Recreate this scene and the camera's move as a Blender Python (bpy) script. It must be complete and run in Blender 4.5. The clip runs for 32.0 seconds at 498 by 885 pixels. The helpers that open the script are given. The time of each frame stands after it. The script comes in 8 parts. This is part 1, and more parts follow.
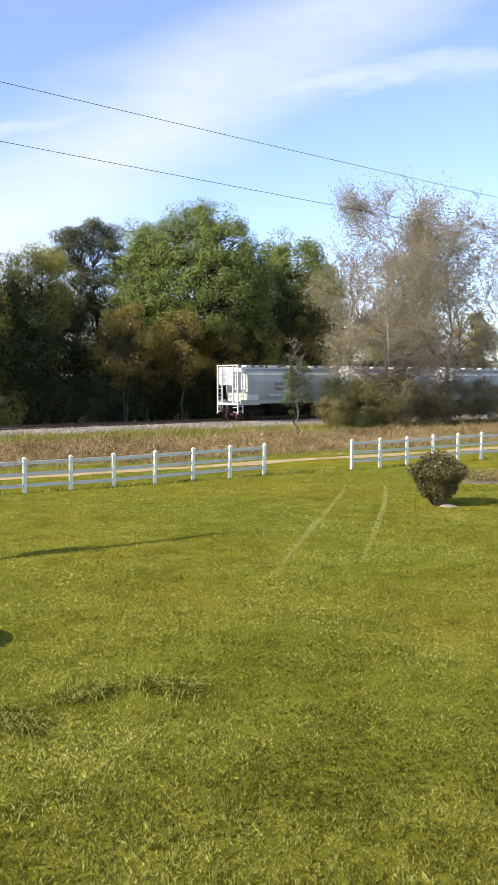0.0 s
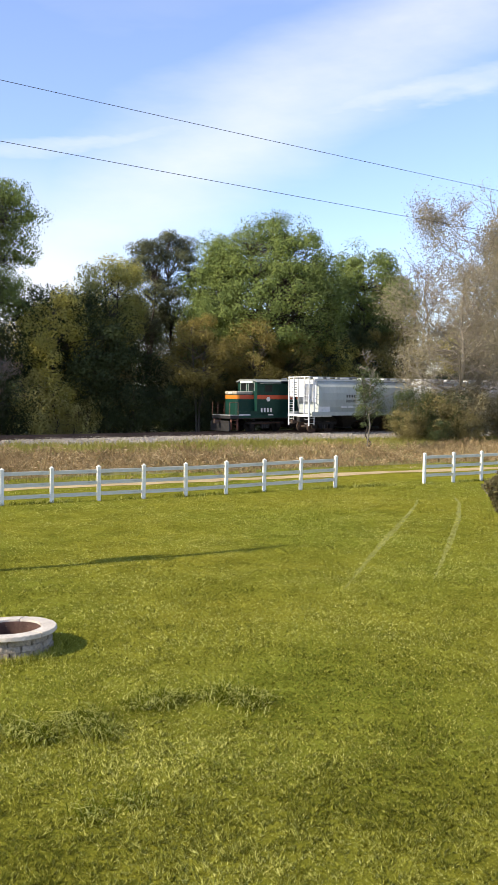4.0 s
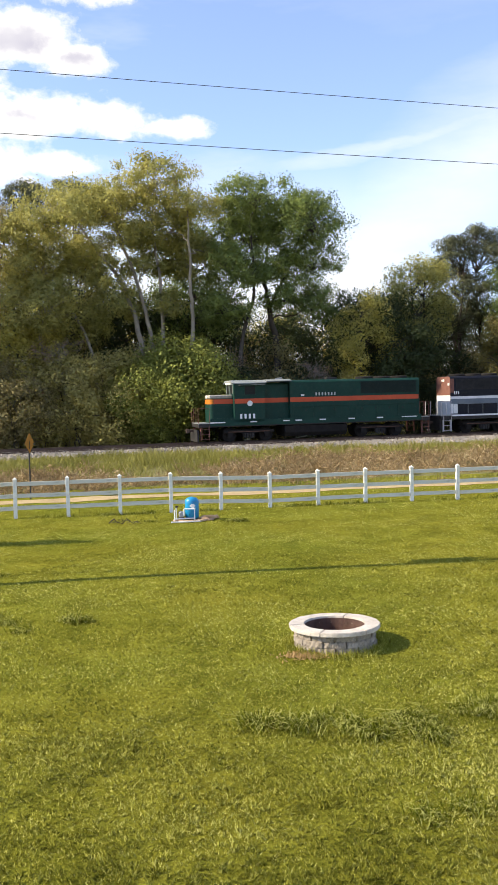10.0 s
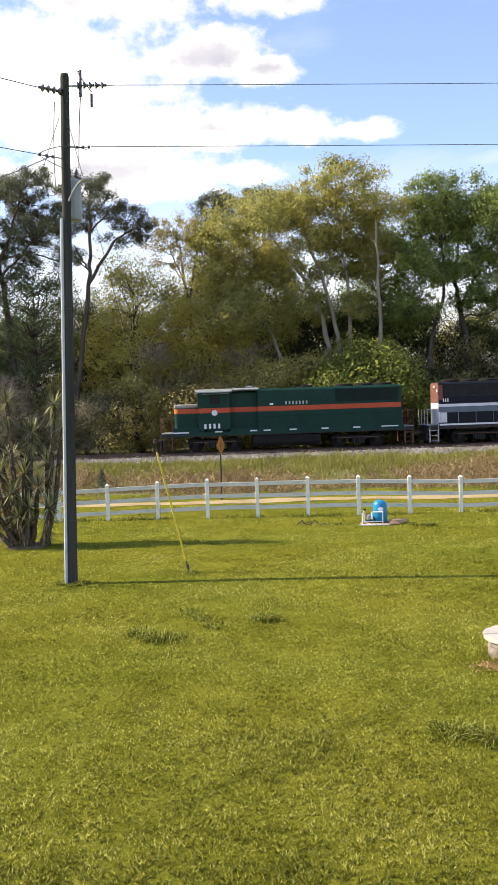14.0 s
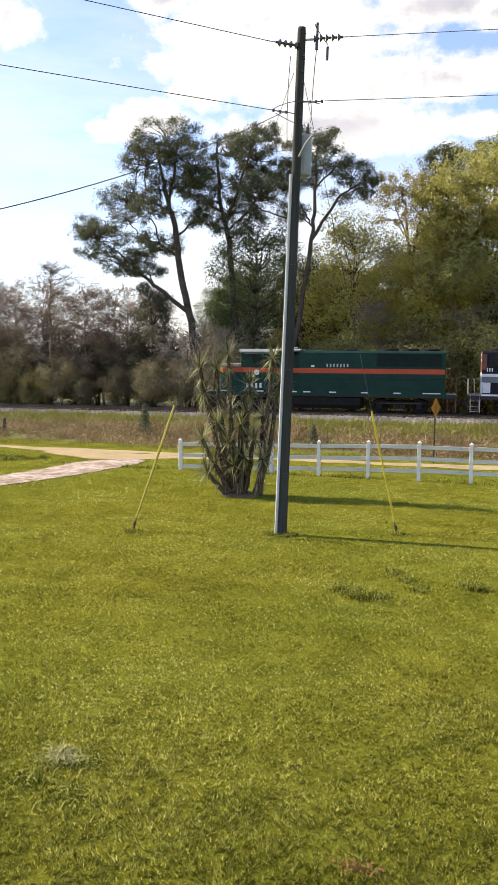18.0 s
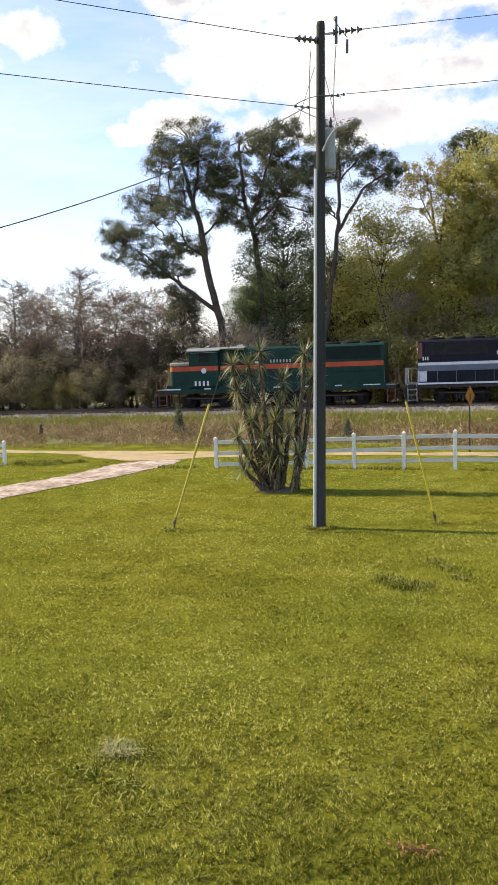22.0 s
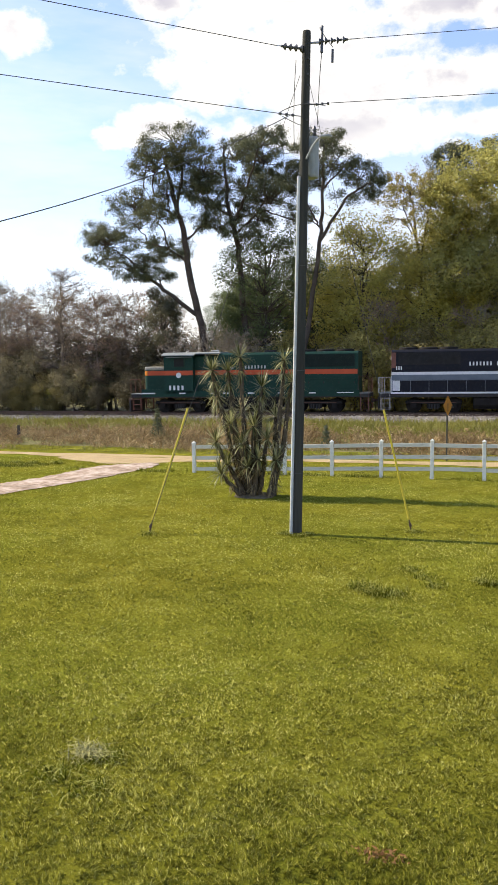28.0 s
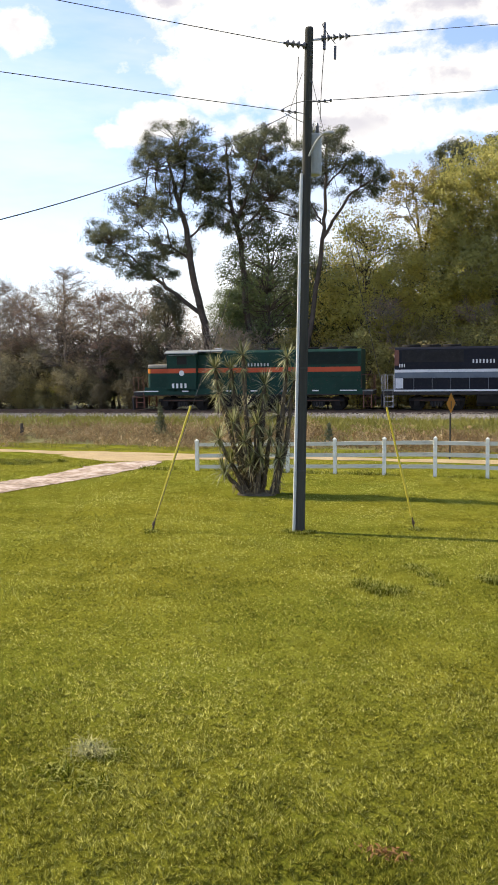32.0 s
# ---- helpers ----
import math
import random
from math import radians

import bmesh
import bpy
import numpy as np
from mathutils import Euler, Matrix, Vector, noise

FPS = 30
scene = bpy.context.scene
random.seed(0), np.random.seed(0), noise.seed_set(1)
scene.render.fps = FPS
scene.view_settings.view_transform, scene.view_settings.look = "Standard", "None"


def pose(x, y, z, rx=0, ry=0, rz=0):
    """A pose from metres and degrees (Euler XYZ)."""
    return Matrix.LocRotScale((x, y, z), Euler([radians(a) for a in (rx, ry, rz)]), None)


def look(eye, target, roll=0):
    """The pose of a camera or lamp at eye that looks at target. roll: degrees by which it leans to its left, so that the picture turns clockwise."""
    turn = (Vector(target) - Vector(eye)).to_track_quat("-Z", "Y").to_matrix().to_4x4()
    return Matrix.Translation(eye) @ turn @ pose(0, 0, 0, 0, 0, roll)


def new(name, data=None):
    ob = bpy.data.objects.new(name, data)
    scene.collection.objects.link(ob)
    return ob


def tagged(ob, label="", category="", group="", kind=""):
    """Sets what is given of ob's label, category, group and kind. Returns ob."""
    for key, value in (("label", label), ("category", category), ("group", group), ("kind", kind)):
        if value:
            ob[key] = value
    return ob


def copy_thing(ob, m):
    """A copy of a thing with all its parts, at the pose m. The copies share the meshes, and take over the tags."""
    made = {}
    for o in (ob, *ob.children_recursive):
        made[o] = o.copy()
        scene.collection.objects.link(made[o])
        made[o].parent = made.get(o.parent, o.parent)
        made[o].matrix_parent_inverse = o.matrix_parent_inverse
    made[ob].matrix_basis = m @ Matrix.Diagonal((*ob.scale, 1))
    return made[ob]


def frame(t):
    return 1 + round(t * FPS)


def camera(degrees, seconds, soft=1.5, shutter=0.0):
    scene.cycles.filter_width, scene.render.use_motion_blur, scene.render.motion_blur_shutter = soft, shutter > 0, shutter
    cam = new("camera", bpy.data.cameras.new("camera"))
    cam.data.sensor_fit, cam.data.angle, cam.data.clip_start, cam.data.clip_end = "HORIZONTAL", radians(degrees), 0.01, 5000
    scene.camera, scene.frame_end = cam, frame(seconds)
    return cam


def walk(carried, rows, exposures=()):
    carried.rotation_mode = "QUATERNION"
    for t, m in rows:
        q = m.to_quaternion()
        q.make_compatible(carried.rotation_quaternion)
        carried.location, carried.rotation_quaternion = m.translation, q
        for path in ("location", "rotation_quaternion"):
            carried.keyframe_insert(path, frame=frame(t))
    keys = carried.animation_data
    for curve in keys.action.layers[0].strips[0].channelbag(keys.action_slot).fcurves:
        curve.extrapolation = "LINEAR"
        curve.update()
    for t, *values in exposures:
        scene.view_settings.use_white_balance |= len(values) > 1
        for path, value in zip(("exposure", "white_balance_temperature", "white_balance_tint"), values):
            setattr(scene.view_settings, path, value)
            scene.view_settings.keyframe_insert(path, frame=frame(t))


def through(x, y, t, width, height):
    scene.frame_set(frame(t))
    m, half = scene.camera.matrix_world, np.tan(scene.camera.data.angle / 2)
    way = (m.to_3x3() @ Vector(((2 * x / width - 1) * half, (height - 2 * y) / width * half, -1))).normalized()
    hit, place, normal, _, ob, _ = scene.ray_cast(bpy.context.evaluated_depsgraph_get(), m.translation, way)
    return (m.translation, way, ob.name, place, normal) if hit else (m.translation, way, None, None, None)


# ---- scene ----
# Camera ---------------------------------------------------------------
cam = camera(32.00, 32.0)
# seconds, eye, yaw, pitch, roll (degrees)
PATH = [
    (0, 0.265, 0.002, 4.152, -34.067, -3.960, 0.034),
    (0.5, 0.261, 0.002, 4.152, -33.805, -3.623, 0.071),
    (1, 0.259, 0.014, 4.149, -33.763, -3.498, 0.245),
    (1.5, 0.253, 0.022, 4.148, -33.433, -3.458, 0.437),
    (2, 0.243, 0.024, 4.154, -32.934, -3.393, 0.588),
    (2.5, 0.235, 0.025, 4.155, -32.359, -3.333, 0.728),
    (3, 0.218, 0.028, 4.155, -31.735, -3.204, 0.996),
    (3.5, 0.196, 0.037, 4.159, -30.408, -3.102, 1.153),
    (5.5, 0.216, 0.003, 4.166, -27.276, -3.571, -0.959),
    (6, 0.195, 0.009, 4.162, -26.525, -3.296, -1.064),
    (6.5, 0.177, 0.012, 4.164, -25.615, -3.285, -0.902),
    (7, 0.139, 0.027, 4.162, -24.343, -3.372, -0.619),
    (7.5, 0.120, 0.023, 4.167, -22.390, -3.415, -0.491),
    (8, 0.090, 0.030, 4.170, -19.822, -3.166, -0.584),
    (8.5, 0.079, 0.043, 4.168, -18.024, -2.853, -0.823),
    (9, 0.041, 0.067, 4.161, -13.718, -2.684, -0.775),
    (9.5, -0.034, 0.107, 4.148, -11.404, -2.712, -0.646),
    (10, -0.006, 0.134, 4.148, -9.437, -3.080, -1.352),
    (10.5, 0.163, 0.123, 4.161, -7.621, -3.159, -1.639),
    (11, 0.207, 0.089, 4.149, -6.497, -3.159, -2.083),
    (11.5, 0.114, 0.113, 4.146, -6.587, -3.252, -2.721),
    (12, 0.073, 0.119, 4.138, -5.003, -2.725, -2.739),
    (12.5, 0.037, 0.125, 4.134, -3.626, -2.488, -2.303),
    (13, -0.007, 0.128, 4.130, -1.533, -2.460, -2.117),
    (13.5, -0.070, 0.135, 4.129, 1.201, -2.492, -1.987),
    (15.5, 0.011, 0.161, 4.140, 6.590, -3.232, -0.639),
    (16, -0.020, 0.141, 4.139, 9.773, -3.779, -0.212),
    (16.5, -0.046, 0.118, 4.146, 11.916, -4.221, -0.000),
    (17, -0.086, 0.106, 4.150, 13.589, -4.426, 0.361),
    (17.5, -0.113, 0.095, 4.142, 14.909, -4.755, 0.681),
    (18, -0.138, 0.102, 4.130, 16.687, -5.170, 0.709),
    (18.5, -0.013, 0.180, 4.128, 17.404, -5.371, 0.361),
    (19, 0.073, 0.220, 4.114, 17.884, -5.549, 0.115),
    (19.5, 0.089, 0.234, 4.098, 18.609, -5.876, 0.399),
    (20, 0.087, 0.196, 4.095, 20.787, -6.601, 0.595),
    (20.5, -0.054, 0.093, 4.113, 19.795, -6.750, 0.748),
    (21, -0.243, -0.057, 4.137, 20.683, -6.719, -0.742),
    (21.5, -0.216, -0.073, 4.127, 20.500, -5.757, -1.223),
    (22, -0.152, -0.054, 4.116, 18.893, -5.339, -1.826),
    (22.5, -0.136, -0.056, 4.109, 19.285, -5.411, -2.114),
    (23, -0.132, -0.055, 4.112, 19.783, -5.347, -2.042),
    (23.5, -0.134, -0.056, 4.112, 19.861, -5.207, -1.804),
    (24, -0.129, -0.062, 4.119, 20.027, -4.837, -1.565),
    (24.5, -0.142, -0.075, 4.126, 20.242, -4.365, -1.306),
    (25, -0.143, -0.078, 4.126, 20.073, -4.090, -1.140),
    (25.5, -0.144, -0.076, 4.120, 19.923, -3.763, -0.974),
    (26, -0.131, -0.076, 4.104, 16.414, -3.907, -0.709),
    (26.5, -0.135, -0.071, 4.095, 17.332, -4.565, -0.821),
    (28.5, -0.119, -0.068, 4.102, 17.473, -4.993, -0.490),
    (29, -0.117, -0.070, 4.103, 17.527, -4.935, -0.514),
    (29.5, -0.117, -0.063, 4.102, 17.589, -5.051, -0.544),
    (30, -0.113, -0.062, 4.100, 17.593, -5.149, -0.616),
    (30.5, -0.113, -0.064, 4.102, 17.682, -5.015, -0.714),
    (31, -0.113, -0.068, 4.107, 17.638, -4.985, -0.743),
    (31.5, -0.121, -0.062, 4.100, 17.641, -5.010, -0.689),
    (32, -0.120, -0.056, 4.093, 17.696, -5.120, -0.594),
]


def aim(eye, yaw, pitch, roll):
    a, b = radians(yaw), radians(pitch)
    way = Vector((-math.sin(a) * math.cos(b), math.cos(a) * math.cos(b), math.sin(b)))
    return look(eye, Vector(eye) + 10 * way, roll)


EXPOSURE = [(0, 0.58, 6560, 10), (7, 0.62, 6650, 10), (11, 0.74, 6850, 10), (13.5, 0.74, 6900, 10), (17, 0.66, 6950, 10), (19, 0.62, 6950, 10), (21, 0.58, 6900, 10), (23, 0.60, 6900, 10), (25, 0.46, 6650, 10), (26.5, 0.55, 6800, 10), (29, 0.63, 6900, 10), (32, 0.63, 6900, 10)]
walk(cam, [(t, aim((x, y, z), yaw, pitch, roll)) for t, x, y, z, yaw, pitch, roll in PATH], EXPOSURE)

# Light ----------------------------------------------------------------
SUN_ELEV, SUN_POWER, SKY_POWER = 34.5, 5.0, 0.15
SKY_TINT = (1.06, 1.06, 1.28, 1)  # a hazy, bright spring sky
SUN_AZ = -2.0  # degrees by which the sun stands towards the camera's side of west


world = bpy.data.worlds.new("sky")
scene.world = world
world.use_nodes = True
wt = world.node_tree
wt.nodes.clear()
w_out = wt.nodes.new("ShaderNodeOutputWorld")
w_bg = wt.nodes.new("ShaderNodeBackground")
w_sky = wt.nodes.new("ShaderNodeTexSky")
w_sky.sky_type = "NISHITA"
w_sky.sun_disc = False
w_sky.sun_elevation = radians(SUN_ELEV)
w_sky.sun_rotation = radians(270 - SUN_AZ)
w_sky.air_density, w_sky.dust_density, w_sky.ozone_density = 1.0, 0.2, 2.0
w_co = wt.nodes.new("ShaderNodeTexCoord")


def w_math(op, a, b=None, clamp=False):
    n = wt.nodes.new("ShaderNodeMath")
    n.operation, n.use_clamp = op, clamp
    for k, v in enumerate((a, b)):
        if v is None:
            continue
        if isinstance(v, (int, float)):
            n.inputs[k].default_value = v
        else:
            wt.links.new(v, n.inputs[k])
    return n.outputs[0]


def w_step(value, lo, hi):
    n = wt.nodes.new("ShaderNodeMapRange")
    n.interpolation_type = "SMOOTHSTEP"
    n.inputs[1].default_value, n.inputs[2].default_value = lo, hi
    wt.links.new(value, n.inputs[0])
    return n.outputs[0]


def w_noise(scale, detail, rough, turn, stretch, shift=(0, 0, 0)):
    m = wt.nodes.new("ShaderNodeMapping")
    m.inputs["Rotation"].default_value = [radians(a) for a in turn]
    m.inputs["Scale"].default_value = stretch
    m.inputs["Location"].default_value = shift
    wt.links.new(w_co.outputs["Generated"], m.inputs[0])
    n = wt.nodes.new("ShaderNodeTexNoise")
    n.inputs["Scale"].default_value, n.inputs["Detail"].default_value, n.inputs["Roughness"].default_value = scale, detail, rough
    wt.links.new(m.outputs[0], n.inputs["Vector"])
    return n.outputs[0]


w_sep = wt.nodes.new("ShaderNodeSeparateXYZ")
wt.links.new(w_co.outputs["Generated"], w_sep.inputs[0])
# heaped clouds in banks to the north-west, thin veils elsewhere, haze low down
w_east = w_math("MULTIPLY", w_math("ARCTAN2", w_sep.outputs[0], w_sep.outputs[1]), 57.2958)
w_up = w_math("MULTIPLY", w_math("ARCSINE", w_sep.outputs[2]), 57.2958)
w_place = wt.nodes.new("ShaderNodeCombineXYZ")
wt.links.new(w_east, w_place.inputs[0])
wt.links.new(w_up, w_place.inputs[1])
# bearing, height, half width, half height of each heap, in degrees
HEAPS = [
    (-14.5, 21.8, 9.0, 2.3), (-13.0, 19.4, 7.0, 1.5), (-5.0, 21.4, 5.0, 1.3), (-1.2, 20.7, 2.2, 0.8), (-12.0, 24.6, 6.5, 1.6), (-12.5, 17.6, 9.5, 1.6), (-4.5, 17.4, 5.0, 1.2), (1.0, 17.4, 3.4, 1.0), (5.0, 16.9, 2.6, 0.55),
    (-10.5, 14.7, 8.5, 1.3), (-3.0, 14.7, 3.2, 0.7), (-19.0, 20.6, 3.6, 1.6), (-22.6, 21.9, 2.6, 1.3), (-19.4, 17.2, 2.6, 1.3), (-23.6, 15.2, 3.0, 0.9), (-25.6, 14.3, 2.0, 0.7),
    (-31.8, 19.7, 1.9, 1.1), (-35.0, 18.2, 2.0, 0.9), (-1.0, 24.6, 4.0, 0.8),
]
w_heaps = None
for w_b, w_h, w_w, w_t in HEAPS:
    w_far = wt.nodes.new("ShaderNodeVectorMath")
    w_far.operation = "MULTIPLY_ADD"
    wt.links.new(w_place.outputs[0], w_far.inputs[0])
    w_t *= 1.2
    w_far.inputs[1].default_value = (1 / w_w, 1 / w_t, 0)
    w_far.inputs[2].default_value = (-w_b / w_w, -w_h / w_t, 0)
    w_len = wt.nodes.new("ShaderNodeVectorMath")
    w_len.operation = "LENGTH"
    wt.links.new(w_far.outputs[0], w_len.inputs[0])
    w_one = w_math("SUBTRACT", 1.0, w_len.outputs["Value"])
    if w_w < 1.2:
        w_one = w_math("SUBTRACT", w_one, 0.3)
    w_heaps = w_one if w_heaps is None else w_math("MAXIMUM", w_heaps, w_one)
w_ruff = w_math("ADD", w_math("MULTIPLY", w_math("SUBTRACT", w_noise(7.0, 4, 0.5, (0, 0, 0), (1, 1, 1.8), (5.2, 0.6, 1.3)), 0.5), 1.2), w_math("ADD", w_math("MULTIPLY", w_math("SUBTRACT", w_noise(16.0, 9, 0.6, (0, 0, 0), (1, 1, 1.5), (0.7, 4.1, 2.0)), 0.5), 1.9), w_math("MULTIPLY", w_math("SUBTRACT", w_noise(55.0, 7, 0.6, (0, 0, 0), (1, 1, 1.3), (2.7, 1.1, 0.3)), 0.5), 0.9)))
w_body = w_math("ADD", w_math("MAXIMUM", w_heaps, -1.2), w_ruff)
heap_mask = w_step(w_body, -0.28, 0.46)
veil = w_noise(1.5, 6, 0.6, (0, 28, 20), (1.2, 1.2, 5.0), (0.3, 2.2, 1.4))
veil_mask = w_math("MULTIPLY", w_step(veil, 0.42, 0.72), 0.45)
low = w_math("ADD", w_sep.outputs[2], w_math("ADD", w_math("MULTIPLY", w_step(w_sep.outputs[0], 0.26, 0.58), 0.27), w_math("MULTIPLY", w_step(w_math("MULTIPLY", w_sep.outputs[0], -1), 0.26, 0.48), 0.10)))
haze = w_math("MULTIPLY", w_math("SUBTRACT", 1.0, w_step(low, 0.06, 0.31)), 0.88)
# one broad slanting veil to the north-east and a thin streak under it


def w_band(normal, lo, hi):
    n = wt.nodes.new("ShaderNodeVectorMath")
    n.operation = "DOT_PRODUCT"
    wt.links.new(w_co.outputs["Generated"], n.inputs[0])
    n.inputs[1].default_value = normal
    wave = w_math("ADD", w_math("MULTIPLY", w_math("SUBTRACT", veil, 0.5), 0.14), 0.025)
    return w_math("SUBTRACT", 1.0, w_step(w_math("ABSOLUTE", w_math("ADD", n.outputs["Value"], wave)), lo, hi))


fine_veil = w_noise(6.0, 8, 0.6, (0, 28, 20), (1, 1, 3.0), (1.3, 0.2, 0.4))
w_rise = w_math("ADD", w_math("SUBTRACT", w_up, w_math("ADD", w_math("MULTIPLY", w_east, 0.55), 0.6)), w_math("MULTIPLY", w_math("SUBTRACT", veil, 0.5), 9.0))
w_broad = w_math("MULTIPLY", w_step(w_rise, -7.5, 0.0), w_math("SUBTRACT", 1.0, w_step(w_rise, 0.0, 7.5)))
slant = w_math("MULTIPLY", w_broad, w_math("ADD", 0.22, w_math("MULTIPLY", fine_veil, 0.55)))
streak = w_math("MULTIPLY", w_band((0.285, 0.147, -0.947), 0.002, 0.02), w_math("MULTIPLY", fine_veil, 0.8))
east = w_step(w_sep.outputs[0], 0.05, 0.3)
veil_mask = w_math("MAXIMUM", w_math("MULTIPLY", veil_mask, w_math("SUBTRACT", 1.0, w_math("MULTIPLY", east, 0.75))), w_math("MULTIPLY", east, w_math("MAXIMUM", slant, streak)))
mask = w_math("MAXIMUM", w_math("MAXIMUM", heap_mask, 0.06), w_math("MAXIMUM", veil_mask, haze))
shade = w_noise(6.0, 4, 0.45, (0, 0, 0), (1, 1, 2.2), (3.1, 1.7, 0.25))
w_tone = wt.nodes.new("ShaderNodeMix")
w_tone.data_type = "RGBA"
CLOUD_LIGHT, CLOUD_DARK = (5.15, 5.15, 5.1, 1), (2.85, 2.8, 3.3, 1)
w_tone.inputs["A"].default_value, w_tone.inputs["B"].default_value = CLOUD_LIGHT, CLOUD_DARK
under = w_math("MULTIPLY", w_step(shade, 0.36, 0.68), w_step(w_body, 0.2, 1.0))
wt.links.new(w_math("MULTIPLY", under, heap_mask), w_tone.inputs["Factor"])
w_mix = wt.nodes.new("ShaderNodeMix")
w_mix.data_type = "RGBA"
wt.links.new(w_math("MINIMUM", mask, 0.97), w_mix.inputs["Factor"])
w_gain = wt.nodes.new("ShaderNodeMix")
w_gain.data_type, w_gain.blend_type = "RGBA", "MULTIPLY"
w_gain.inputs["Factor"].default_value, w_gain.inputs["B"].default_value = 1.0, SKY_TINT
wt.links.new(w_sky.outputs[0], w_gain.inputs["A"])
wt.links.new(w_gain.outputs["Result"], w_mix.inputs["A"])
wt.links.new(w_tone.outputs["Result"], w_mix.inputs["B"])
wt.links.new(w_mix.outputs["Result"], w_bg.inputs[0])
w_bg.inputs[1].default_value = SKY_POWER
wt.links.new(w_bg.outputs[0], w_out.inputs[0])

sun_data = bpy.data.lights.new("sun", "SUN")
sun_data.energy, sun_data.angle, sun_data.color = SUN_POWER, radians(0.6), (1.0, 0.91, 0.73)
sun = new("sun", sun_data)
_e, _z = radians(SUN_ELEV), radians(SUN_AZ)
sun.matrix_world = look((-90 * math.cos(_e) * math.cos(_z), -90 * math.cos(_e) * math.sin(_z), 90 * math.sin(_e)), (0, 0, 0))

# Materials ------------------------------------------------------------


def mat_base(name):
    m = bpy.data.materials.new(name)
    m.use_nodes = True
    nt = m.node_tree
    return m, nt, nt.nodes["Principled BSDF"]


def ramp(nt, fac, stops):
    n = nt.nodes.new("ShaderNodeValToRGB")
    while len(n.color_ramp.elements) < len(stops):
        n.color_ramp.elements.new(0.5)
    for el, (p, c) in zip(n.color_ramp.elements, stops):
        el.position, el.color = p, (*c, 1)
    nt.links.new(fac, n.inputs[0])
    return n.outputs[0]


def noise_tex(nt, scale, detail=5, rough=0.55, coord="Object", stretch=(1, 1, 1)):
    co = nt.nodes.new("ShaderNodeTexCoord")
    m = nt.nodes.new("ShaderNodeMapping")
    m.inputs["Scale"].default_value = stretch
    nt.links.new(co.outputs[coord], m.inputs[0])
    n = nt.nodes.new("ShaderNodeTexNoise")
    n.inputs["Scale"].default_value, n.inputs["Detail"].default_value, n.inputs["Roughness"].default_value = scale, detail, rough
    nt.links.new(m.outputs[0], n.inputs["Vector"])
    return n.outputs[0]


def mixed(nt, fac, a, b, blend="MIX"):
    n = nt.nodes.new("ShaderNodeMix")
    n.data_type, n.blend_type = "RGBA", blend
    for sock, v in (("Factor", fac), ("A", a), ("B", b)):
        if isinstance(v, (int, float)):
            n.inputs[sock].default_value = v
        elif isinstance(v, tuple):
            n.inputs[sock].default_value = (*v, 1) if len(v) == 3 else v
        else:
            nt.links.new(v, n.inputs[sock])
    return n.outputs["Result"]


def bump(nt, bsdf, height, strength=0.3, distance=0.02):
    n = nt.nodes.new("ShaderNodeBump")
    n.inputs["Strength"].default_value, n.inputs["Distance"].default_value = strength, distance
    nt.links.new(height, n.inputs["Height"])
    nt.links.new(n.outputs[0], bsdf.inputs["Normal"])


def worn(name, a, b, rough=0.6, metal=0.0, scale=3.0, fine=40.0, dirt=(0.10, 0.085, 0.06), dirt_amount=0.25, relief=0.15, stretch=(1, 1, 1)):
    """Paint, metal, wood or stone of two tones with dirt and fine relief."""
    m, nt, p = mat_base(name)
    big, small = noise_tex(nt, scale, 5, 0.6, stretch=stretch), noise_tex(nt, fine, 4, 0.6, stretch=stretch)
    col = ramp(nt, big, [(0.3, a), (0.7, b)])
    spots = nt.nodes.new("ShaderNodeMapRange")
    spots.inputs[1].default_value, spots.inputs[2].default_value, spots.inputs[4].default_value = 0.5, 0.75, dirt_amount
    nt.links.new(small, spots.inputs[0])
    col = mixed(nt, spots.outputs[0], col, dirt)
    nt.links.new(col, p.inputs["Base Color"])
    p.inputs["Roughness"].default_value, p.inputs["Metallic"].default_value = rough, metal
    p.inputs["Specular IOR Level"].default_value = 0.2 if rough > 0.35 else 0.5
    bump(nt, p, small, relief, 0.01)
    return m


